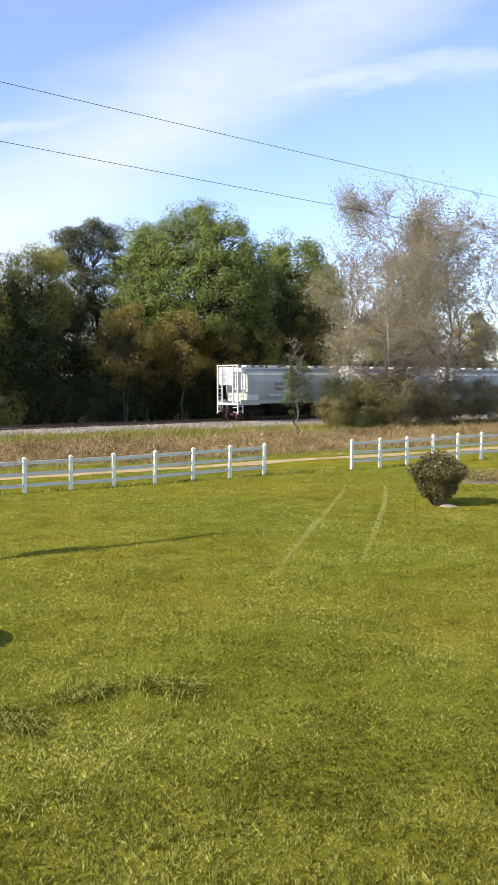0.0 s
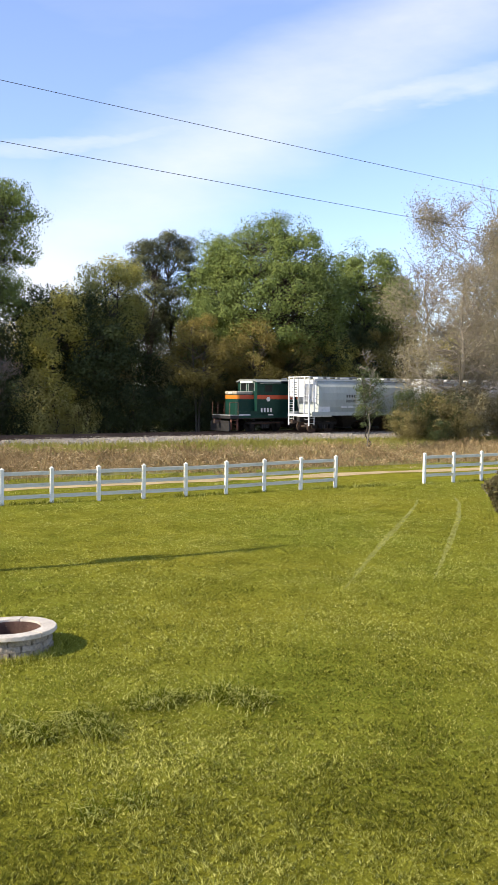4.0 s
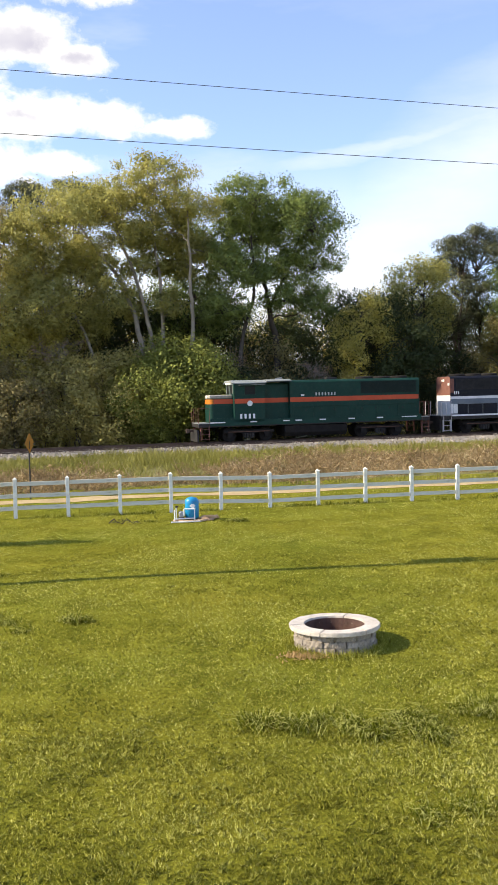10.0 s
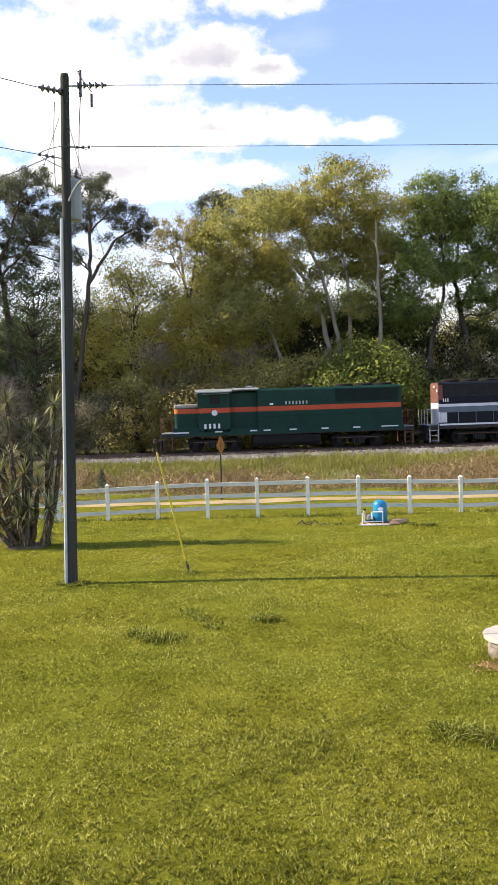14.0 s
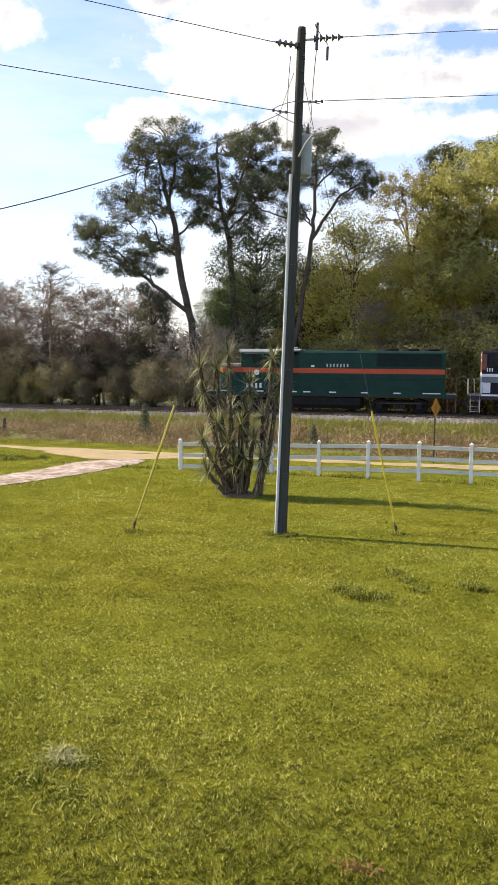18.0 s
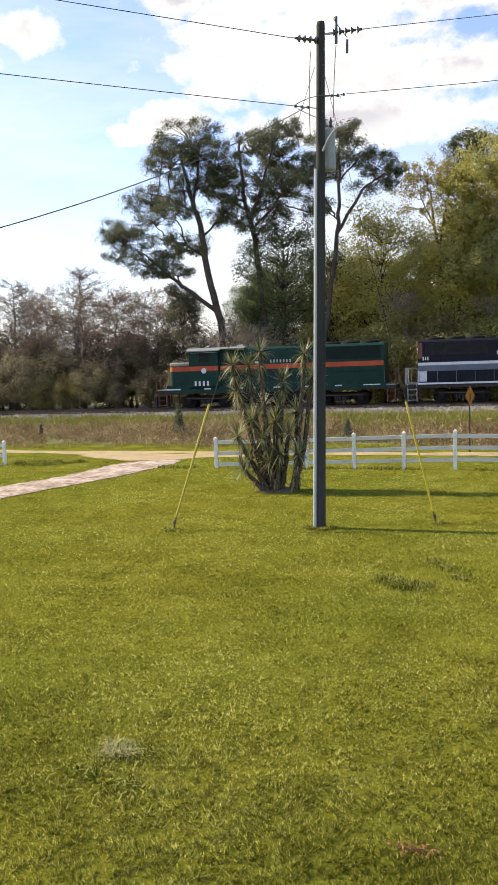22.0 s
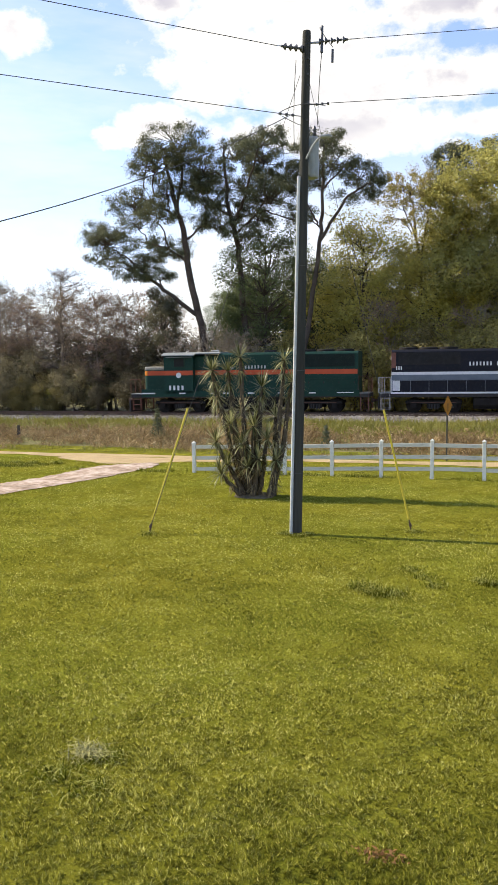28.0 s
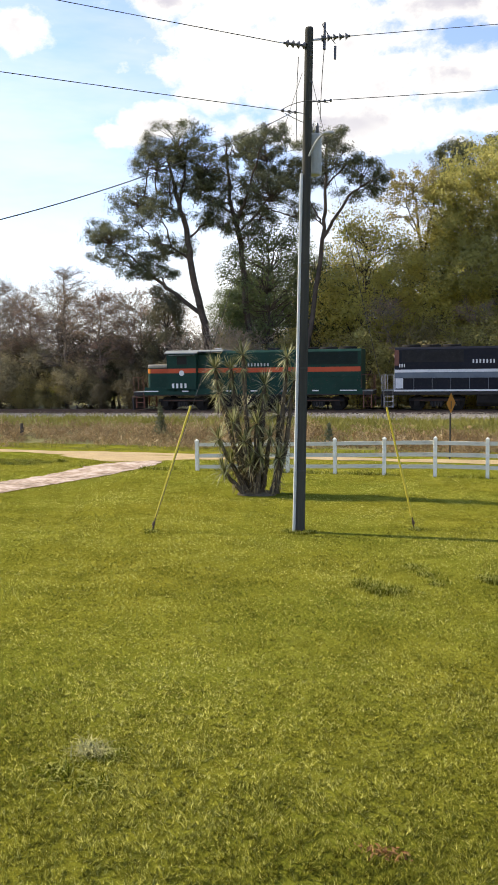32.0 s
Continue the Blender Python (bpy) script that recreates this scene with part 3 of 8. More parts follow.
def line_tube(points, radii, sides=6):
    """One tube along a line of points: corners and quads."""
    p = np.asarray(points, float)
    r = np.broadcast_to(np.asarray(radii, float), (len(p),))
    d = np.gradient(p, axis=0)
    d /= np.linalg.norm(d, axis=1, keepdims=True) + 1e-9
    ref = np.array([1.0, 0, 0]) if abs(d[:, 2]).mean() > 0.7 else np.array([0, 0, 1.0])
    u = np.cross(d, ref)
    u /= np.linalg.norm(u, axis=1, keepdims=True) + 1e-9
    v = np.cross(d, u)
    ang = np.arange(sides) * 2 * np.pi / sides
    ring = p[:, None] + (np.cos(ang)[None, :, None] * u[:, None] + np.sin(ang)[None, :, None] * v[:, None]) * r[:, None, None]
    k = np.arange(sides)
    i = (np.arange(len(p) - 1) * sides)[:, None]
    quads = np.stack([i + k, i + (k + 1) % sides, i + sides + (k + 1) % sides, i + sides + k], -1).reshape(-1, 4)
    return ring.reshape(-1, 3), quads


def leaves(centres, size, aspect=0.6, rng=RNG, out=None):
    """One four-cornered leaf at each centre, turned at random, or so that it faces more or less outwards."""
    n = len(centres)
    nrm = rng.normal(size=(n, 3))
    if out is not None:
        nrm = nrm * 0.5 + out
    nrm /= np.linalg.norm(nrm, axis=1, keepdims=True) + 1e-9
    a = np.cross(nrm, rng.normal(size=(n, 3)))
    a /= np.linalg.norm(a, axis=1, keepdims=True) + 1e-9
    b = np.cross(nrm, a)
    s = size * rng.uniform(0.6, 1.35, (n, 1))
    a, b = a * s * 0.5, b * s * 0.5 * aspect
    fold = nrm * s * 0.12
    verts = np.stack([centres - a, centres - b + fold, centres + a, centres + b + fold], 1).reshape(-1, 3)
    return verts, np.arange(4 * n).reshape(-1, 4)


def crown_mesh(name, verts, quads, facing=None):
    """Leaves that take the light as the clump they sit on does: facing holds one direction a leaf."""
    if facing is not None:
        f = facing / (np.linalg.norm(facing, axis=1, keepdims=True) + 1e-9)
        a, b, c = verts[quads[:, 0]], verts[quads[:, 1]], verts[quads[:, 2]]
        inward = (np.cross(b - a, c - a) * f).sum(1) < 0
        quads = np.where(inward[:, None], quads[:, ::-1], quads)
    me = mesh_from(name, verts, quads, smooth=True)
    if facing is not None:
        soft = me.attributes.new("custom_normal", "FLOAT_VECTOR", "POINT")
        soft.data.foreach_set("vector", np.repeat(f, 4, 0).astype(np.float32).ravel())
    return me


def blades(roots, height, width, rng, lean=0.5, comb=0.0):
    """One three-cornered blade on each root."""
    n = len(roots)
    ang = rng.uniform(0, 2 * np.pi, n)
    h = height * rng.uniform(0.55, 1.4, n)
    w = width * rng.uniform(0.7, 1.3, n)
    side = np.stack([np.cos(ang), np.sin(ang), np.zeros(n)], 1) * w[:, None] * 0.5
    tilt = rng.normal(size=(n, 2)) * lean + comb
    tip = roots + np.stack([tilt[:, 0] * h, tilt[:, 1] * h, h], 1)
    verts = np.stack([roots - side, roots + side, tip], 1).reshape(-1, 3)
    return verts, np.arange(3 * n).reshape(-1, 3)


# Trees ----------------------------------------------------------------
LEAF_GAIN, LEAF_SIZE = 3.3, 0.66


def limb(p, q, r0, r1, rng, steps=4, sag=0.12):
    """A bent limb from p to q in short pieces."""
    p, q = np.asarray(p, float), np.asarray(q, float)
    span = np.linalg.norm(q - p)
    t = np.linspace(0, 1, steps + 1)[:, None]
    line = p + (q - p) * t
    line[1:-1] += rng.normal(size=(steps - 1, 3)) * span * 0.05
    line[:, 2] += (np.sin(t[:, 0] * np.pi) * span * sag)
    r = r0 + (r1 - r0) * t[:, 0] ** 0.8
    return [(*line[k], *line[k + 1], r[k], r[k + 1]) for k in range(steps)]


def crown_tree(seed, height, bottom, rx, rz_shift=0.0, clumps=60, clump_r=1.3, count=120, leaf=0.24, aspect=0.75, trunk_r=0.3, lean=(0, 0), forks=1, flat=0.85, fill=0.5, top_heavy=1.0, ry=None, fork_at=0.55):
    """Wood and leaves of a tree whose crown fills an uneven egg from bottom to height."""
    rng = np.random.default_rng(seed)
    clumps, count, clump_r = int(clumps * 1.5), count / 1.5, clump_r * 0.98
    ry = rx if ry is None else ry
    rz, cz = (height - bottom) / 2, (height + bottom) / 2
    d = rng.normal(size=(clumps, 3))
    d /= np.linalg.norm(d, axis=1, keepdims=True)
    rad = rng.uniform(fill, 1.0, clumps) ** 0.6
    wob = 1 + 0.10 * np.sin(3 * np.arctan2(d[:, 1], d[:, 0]) + seed) + 0.08 * np.sin(4 * d[:, 2] + 2 * seed)
    c = d * rad[:, None] * wob[:, None] * [rx, ry, rz]
    c[:, :2] *= (1 + (top_heavy - 1) * c[:, 2:3] / rz)
    c[:, 2] += cz
    c[:, 0] += lean[0] * c[:, 2] / height
    c[:, 1] += lean[1] * c[:, 2] / height
    segs = []
    fork_z = max(bottom * 0.85, height * 0.22) if fork_at is None else height * fork_at
    stems = []
    for f in range(forks):
        tx = (f - (forks - 1) / 2) * rx * 0.55 + rng.normal() * 0.3
        base = np.array([(f - (forks - 1) / 2) * trunk_r * 1.6, 0, -0.3])
        mid = np.array([tx * 0.28 + lean[0] * 0.30, 0.0, fork_z * 0.62])
        top = np.array([tx + lean[0] * 0.85, lean[1] * 0.85 + rng.normal() * 0.4, height - rz * 0.40])
        t_ = np.linspace(0, 1, 11)[:, None]
        bow = 2 * mid - (base + top) / 2
        bow[2] = np.clip(bow[2], height * 0.25, height * 0.6)
        line = base * (1 - t_) ** 2 + bow * 2 * t_ * (1 - t_) + top * t_ ** 2
        line[2:-1] += rng.normal(size=(8, 3)) * [0.10, 0.10, 0.0]
        rr = trunk_r * (1 - 0.84 * t_[:, 0] ** 1.1)
        segs += [(*line[k], *line[k + 1], rr[k], rr[k + 1]) for k in range(10)]
        stems.append(line)
    for q in c:
        line = stems[int(rng.integers(len(stems)))]
        zt = max(q[2] - rng.uniform(0.15, 0.5) * height * 0.5, bottom * 0.5, height * 0.2)
        p = line[min(int(np.searchsorted(line[:, 2], zt)), 10)]
        r = trunk_r * rng.uniform(0.16, 0.3)
        segs += limb(p, q, r * 0.8, 0.015, rng, 4 if trunk_r > 0.1 else 2, 0.06)
    k = rng.poisson(count * LEAF_GAIN, clumps)
    at = np.repeat(c, k, 0)
    off = rng.normal(size=(len(at), 3))
    off /= np.linalg.norm(off, axis=1, keepdims=True)
    off *= (rng.uniform(0, 1, (len(at), 1)) ** 0.28 + rng.normal(size=(len(at), 1)) * 0.06) * clump_r * rng.uniform(0.6, 1.3, clumps).repeat(k)[:, None]
    off[:, 2] *= flat
    out = off / (np.linalg.norm(off, axis=1, keepdims=True) + 1e-9) * 0.8 + np.repeat(d, k, 0) * 0.35 + [0, 0, 0.25]
    return tubes(segs, 5 if trunk_r > 0.1 else 3), (*leaves(at + off, leaf * LEAF_SIZE, aspect, rng, out), out + rng.normal(size=out.shape) * 0.55)


def lobed_tree(seed, stems, lobes, clump_r=0.8, per_area=2.9, count=420, leaf=0.15, aspect=0.7, flat=0.8, ry=1.0, limb_r=0.07, spread=1.55):
    """A tree from the lines of its stems, each of (x, z, radius), and the leafy masses (x, z, half width, half height) that its limbs carry."""
    rng = np.random.default_rng(seed)
    segs, nodes = [], []
    for line in stems:
        p = np.array(line, float)
        t = np.linspace(0, len(p) - 1, 5 * len(p))
        q = np.stack([np.interp(t, range(len(p)), p[:, 0]), np.zeros(len(t)), np.interp(t, range(len(p)), p[:, 1])], 1)
        q[1:-1] = (q[:-2] + 2 * q[1:-1] + q[2:]) / 4
        q[1:, :2] += rng.normal(size=(len(t) - 1, 2)) * 0.05
        q[:, 1] += np.linspace(0, rng.normal() * 1.2, len(t))
        if nodes and p[0, 1] > 0:
            near = min(nodes, key=lambda n: (n[0] - q[0, 0]) ** 2 + (n[2] - q[0, 2]) ** 2)
            q += np.linspace(1, 0, len(t))[:, None] * (np.array(near[:3]) - q[0]) + np.linspace(0, 1, len(t))[:, None] * [0, near[1], 0]
        r = np.interp(t, range(len(p)), p[:, 2])
        segs += [(*q[k], *q[k + 1], r[k], r[k + 1]) for k in range(len(q) - 1)]
        nodes += [(*q[k], r[k]) for k in range(len(q))]
    nodes = np.array(nodes)
    centres, ways = [], []
    for x, z, rx, rz in lobes:
        rx, rz = rx * spread, rz * spread * 0.8
        z -= 0.75
        mid = np.array([x, rng.normal() * rx * 0.5, z])
        low = nodes[nodes[:, 2] < z + 0.3]
        root = low[np.argmin(np.abs(low[:, 0] - x) + 0.7 * np.abs(low[:, 2] - (z - 1.2)))]
        segs += limb(root[:3], mid - [0, 0, rz * 0.4], min(root[3] * 0.6, limb_r * 1.4), limb_r * 0.5, rng, 5, 0.05)
        n = max(5, int(per_area * rx * rz * 3.0))
        d = rng.normal(size=(n, 3))
        d /= np.linalg.norm(d, axis=1, keepdims=True)
        c = mid + d * (rng.uniform(0.15, 1, (n, 1)) ** 0.45) * [rx, rx * ry, rz]
        for q in c[rng.uniform(size=n) < 0.7]:
            segs += limb(mid - [0, 0, rz * 0.4] + rng.normal(size=3) * 0.15, q, limb_r * 0.4, 0.012, rng, 3, 0.05)
        centres.append(c)
        ways.append(d)
    c, d = np.concatenate(centres), np.concatenate(ways)
    k = rng.poisson(count, len(c))
    at = np.repeat(c, k, 0)
    off = rng.normal(size=(len(at), 3))
    off /= np.linalg.norm(off, axis=1, keepdims=True)
    off *= (rng.uniform(0, 1, (len(at), 1)) ** 0.5 + rng.normal(size=(len(at), 1)) * 0.12) * clump_r * np.repeat(rng.uniform(0.55, 1.25, len(c)), k)[:, None]
    off[:, 2] *= flat
    out = off / (np.linalg.norm(off, axis=1, keepdims=True) + 1e-9) * 0.85 + np.repeat(d, k, 0) * 0.4 + [0, 0, 0.15]
    return tubes(segs, 6), (*leaves(at + off, leaf, aspect, rng, out), out + rng.normal(size=out.shape) * 0.55)


def twig_tree(seed, height, spread, trunk_r=0.25, levels=5, kids=4, leaf_count=0, leaf=0.16, lean=(0, 0), start=0.25):
    """A bare tree: a trunk that forks into ever finer twigs, with a few small leaves."""
    rng = np.random.default_rng(seed)
    segs, tips = [], []

    def shoot(p, way, length, r, level):
        q = p
        steps = 3 if level > 1 else 2
        for k in range(steps):
            way = way + rng.normal(size=3) * 0.13
            way[2] += 0.05
            way = way / np.linalg.norm(way)
            nxt = q + way * length / steps
            ra, rb = r * (1 - 0.5 * k / steps), r * (1 - 0.5 * (k + 1) / steps)
            segs.append((*q, *nxt, ra, rb))
            q = nxt
            if level > 0:
                for _ in range(kids if level > 1 else 3):
                    if rng.uniform() < 0.62:
                        d = way * 0.75 + rng.normal(size=3) * 0.55
                        d[2] = d[2] * 0.7 + 0.12
                        d /= np.linalg.norm(d)
                        shoot(q, d, length * rng.uniform(0.42, 0.66), max(rb * 0.55, 0.016), level - 1)
        tips.append(q)

    top = np.array([lean[0], lean[1], height])
    line = np.linspace(0, 1, 9)[:, None] * top + rng.normal(size=(9, 3)) * [0.18, 0.18, 0]
    line[0] = (0, 0, -0.3)
    for k in range(8):
        ra, rb = trunk_r * (1 - k / 8.6), trunk_r * (1 - (k + 1) / 8.6)
        segs.append((*line[k], *line[k + 1], ra, rb))
    for u in np.linspace(start, 1.0, 20):
        u = min(max(u + rng.normal() * 0.02, start), 1.0)
        k = min(int(u * 8), 7)
        root = line[k] + (line[k + 1] - line[k]) * (u * 8 - k)
        a = rng.uniform(0, 2 * np.pi)
        d = np.array([math.cos(a), math.sin(a), rng.uniform(0.15, 0.8) + u * 0.5])
        d /= np.linalg.norm(d)
        reach = 0.35 + 0.75 * math.sin(math.pi * min(0.25 + 0.72 * (u - start) / (1 - start), 1.0))
        shoot(root, d, spread * rng.uniform(0.55, 0.95) * reach, max(trunk_r * (1 - u * 0.93) * 0.45, 0.03), levels - 3)
    wood = tubes(segs, 4 if levels > 5 else 3)
    tips = np.array(tips)
    if leaf_count:
        far = np.hypot(tips[:, 0], tips[:, 1]) + 0.3
        at = tips[rng.choice(len(tips), leaf_count, p=far ** 2 / (far ** 2).sum())] + rng.normal(size=(leaf_count, 3)) * (0.5 if leaf_count > 9000 else 0.14)
        return wood, leaves(at, leaf, 0.6, rng)
    return wood, None


def level_tree(seed, height, reach, trunk_r, haze, leaf=0.10):
    """A straight-stemmed swamp tree with level limbs and a haze of fine twigs."""
    rng = np.random.default_rng(seed)
    segs, tips = [], []
    line = np.linspace(0, 1, 11)[:, None] * [[0, 0, height]] + rng.normal(size=(11, 3)) * [[0.09, 0.09, 0]]
    line[0] = (0, 0, -0.3)
    for k in range(10):
        segs.append((*line[k], *line[k + 1], trunk_r * (1 - k / 10.6) + 0.012, trunk_r * (1 - (k + 1) / 10.6) + 0.012))
    for u in np.linspace(0.25, 0.99, 40):
        k = min(int(u * 10), 9)
        root = line[k] + (line[k + 1] - line[k]) * (u * 10 - k)
        a = rng.uniform(0, 2 * np.pi)
        far = reach * np.interp(u, [0.25, 0.55, 0.78, 0.92, 1], [0.6, 0.95, 1.0, 0.6, 0.25]) * rng.uniform(0.6, 1.1)
        end = root + np.array([math.cos(a) * far, math.sin(a) * far, far * rng.uniform(0.05, 0.35)])
        bough = limb(root, end, max(trunk_r * 0.42 * (1 - u * 0.7), 0.03), 0.015, rng, 6, 0.03)
        segs += bough
        for piece in bough[1:]:
            for _ in range(3):
                p = np.array(piece[:3]) + (np.array(piece[3:6]) - np.array(piece[:3])) * rng.uniform()
                b = a + rng.normal() * 1.1
                n = rng.uniform(0.35, 1.0)
                q = p + np.array([math.cos(b) * n, math.sin(b) * n, n * rng.uniform(0.0, 0.75)])
                segs.append((*p, *q, 0.016, 0.009))
                tips.append(q)
                for _ in range(2):
                    w = p + (q - p) * rng.uniform(0.4, 1.0)
                    e = w + rng.normal(size=3) * [0.2, 0.2, 0.12] + [0, 0, 0.16]
                    segs.append((*w, *e, 0.011, 0.007))
                    tips.append(e)
    tips = np.array(tips)
    at = tips[rng.integers(len(tips), size=haze)] + rng.normal(size=(haze, 3)) * 0.16
    return tubes(segs, 3), leaves(at, leaf, 0.4, rng)


TREES = {}


def tree_thing(name, key, made, wood_mat, leaf_mat, x, y, z, label, category="tree", turn=0.0, group="", scale=1.0):
    """A tree with its trunk and crown; alike trees share their meshes."""
    if key not in TREES:
        wood, leaf = made()
        TREES[key] = (mesh_from("trunk", *wood, smooth=True), crown_mesh("crown", *leaf) if leaf is not None else None)
    wood_me, leaf_me = TREES[key]
    ob = thing(name, pose(x, y, z, 0, 0, turn), label, category, group)
    ob.scale = (scale, scale, scale)
    if not wood_me.materials:
        wood_me.materials.append(M[wood_mat])
    put("trunk", wood_me, ob)
    if leaf_me:
        if not leaf_me.materials and leaf_mat:
            leaf_me.materials.append(M[leaf_mat])
        put("crown", leaf_me, ob)
    return ob

# The ground and what lies on it ----------------------------------------
TILT = 0.066  # the railway runs at this slope to the fence line
GRADE, LEVEL_AT = 0.0025, 20.0  # it falls gently to the west
LOCO_Y, SIDING_Y = 62.95, 58.75
RAIL_Z, SIDING_Z = 0.85, 0.92


def on_track(s, y0, z, turn=0.0):
    """A pose on a track, s metres along it from the foot of the camera's normal."""
    c = 1 / math.hypot(1, TILT)
    return pose(s * c, y0 + s * c * TILT, z + GRADE * (s - LEVEL_AT), 0, -math.degrees(math.atan(GRADE)), math.degrees(math.atan(TILT)) + turn)


def ground_z(x, y):
    x, y = np.asarray(x, float), np.asarray(y, float)
    blend = np.clip((y - 40) / 14, 0, 1) * np.clip((110 - np.abs(x)) / 40, 0, 1)
    yy = y - TILT * x * blend
    z = np.interp(yy, [38.2, 40, 42, 46, 51, 55, 57, 66, 70, 76, 120], [0, -0.12, -0.08, 0.15, 0.42, 0.48, 0.5, 0.5, 0.25, 0.1, 0])
    return z + 0.02 * np.sin(x * 0.45 + 1) * np.sin(y * 0.37) * np.clip((y - 4) / 10, 0, 1)


def make_ground():
    xs = np.unique(np.concatenate([-np.geomspace(100, 2600, 14), np.linspace(-100, 120, 180), np.geomspace(120, 2600, 14)]))
    ys = np.unique(np.concatenate([-np.geomspace(10, 1500, 10), np.linspace(-10, 100, 150), np.geomspace(100, 3000, 16)]))
    gx, gy = np.meshgrid(xs, ys)
    verts = np.stack([gx, gy, ground_z(gx, gy)], -1).reshape(-1, 3)
    nx, ny = len(xs), len(ys)
    i = (np.arange(ny - 1)[:, None] * nx + np.arange(nx - 1)).ravel()
    quads = np.stack([i, i + 1, i + nx + 1, i + nx], 1)
    me = mesh_from("ground", verts, quads, mat=M["ground"], smooth=True)
    me.materials.append(M["thatch"])
    mid = verts[quads].mean(1)
    yy = mid[:, 1] - TILT * mid[:, 0] * np.clip((mid[:, 1] - 40) / 14, 0, 1)
    me.polygons.foreach_set("material_index", ((yy > 41.5) & (yy < 100)).astype(np.int32))
    return tagged(put("ground", me), "mown yellow-green lawn rising to a rough railway bank", "ground", kind="structure")


make_ground()


def strip(name, left, right, mat, lift, label, category, rise=0.03):
    """A flat strip between two edges, draped over the ground."""
    left, right = np.array(left, float), np.array(right, float)
    cols = 12
    t = np.linspace(0, 1, cols)[None, :, None]
    p = left[:, None] * (1 - t) + right[:, None] * t
    z = ground_z(p[..., 0], p[..., 1]) + lift + rise * np.sin(np.linspace(0, np.pi, cols))[None]
    verts = np.concatenate([p, z[..., None]], -1).reshape(-1, 3)
    i = (np.arange(len(left) - 1)[:, None] * cols + np.arange(cols - 1)).ravel()
    me = mesh_from(name, verts, np.stack([i, i + 1, i + cols + 1, i + cols], 1), mat=mat, smooth=True)
    return tagged(put(name, me), label, category, kind="structure")


_x = np.linspace(-150, 160, 260)
_w = 0.22 * np.sin(_x * 0.7) + 0.18 * np.sin(_x * 1.9 + 1) + 0.1 * np.sin(_x * 4.3)
strip("road", np.stack([_x, 36.15 + _w * 0.8], 1), np.stack([_x, 37.4 + _w[::-1] * 0.6], 1), M["sand"], 0.012, "sandy tan dirt road behind the fence", "road")
DRIVE_Y = [10, 16, 20, 23, 25.2, 27.4, 29, 31, 32.4, 33.4, 34.0]
DRIVE_L = [-16.0, -18.4, -18.9, -18.9, -18.5, -17.6, -17.3, -17.1, -17.0, -16.5, -15.6]
DRIVE_R = [-12.8, -15.4, -16.5, -16.7, -16.1, -15.5, -15.1, -14.85, -14.7, -14.7, -14.9]
_dy = np.linspace(10, 34.0, 200)
_n = np.interp(_dy, [20, 34], [1.0, 2.2]) * 0.08 * np.convolve(np.random.default_rng(9).normal(size=204), [0.1, 0.25, 0.3, 0.25, 0.1], "valid")
strip("driveway", np.stack([np.interp(_dy, DRIVE_Y, DRIVE_L) + _n, _dy], 1), np.stack([np.interp(_dy, DRIVE_Y, DRIVE_R) + _n[::-1], _dy], 1), M["drive"], 0.02, "pale pinkish concrete and sand driveway", "driveway")
_ax = np.linspace(-20.5, -11.5, 40)
_ab = 35.3 - 1.7 * np.exp(-((_ax + 17.0) / 2.4) ** 2) + 0.08 * np.sin(_ax * 3)
strip("road_apron", np.stack([_ax, _ab], 1), np.stack([_ax, 0 * _ax + 36.3], 1), M["sand"], 0.006, "trodden tan sand where the driveway meets the road", "road")
for _px in ([12.5, 16.7, 20.8, 24.0, 25.9], [10.0, 14.1, 18.3, 21.8, 24.2]):
    _ty = np.linspace(15, 27, 60)
    _tw = 0.24 * np.sin(np.linspace(0.05, math.pi - 0.05, 60)) ** 0.7 + 0.05 * np.sin(_ty * 3.1) * np.sin(_ty * 7.7)
    _tx = np.interp(_ty, [14, 18, 22, 25.4, 28], _px)
    strip("wheel_track", np.stack([_tx - _tw, _ty], 1), np.stack([_tx + _tw, _ty], 1), M["worn_grass"], -0.004, "faint worn wheel track across the lawn", "wheel track", 0.006)


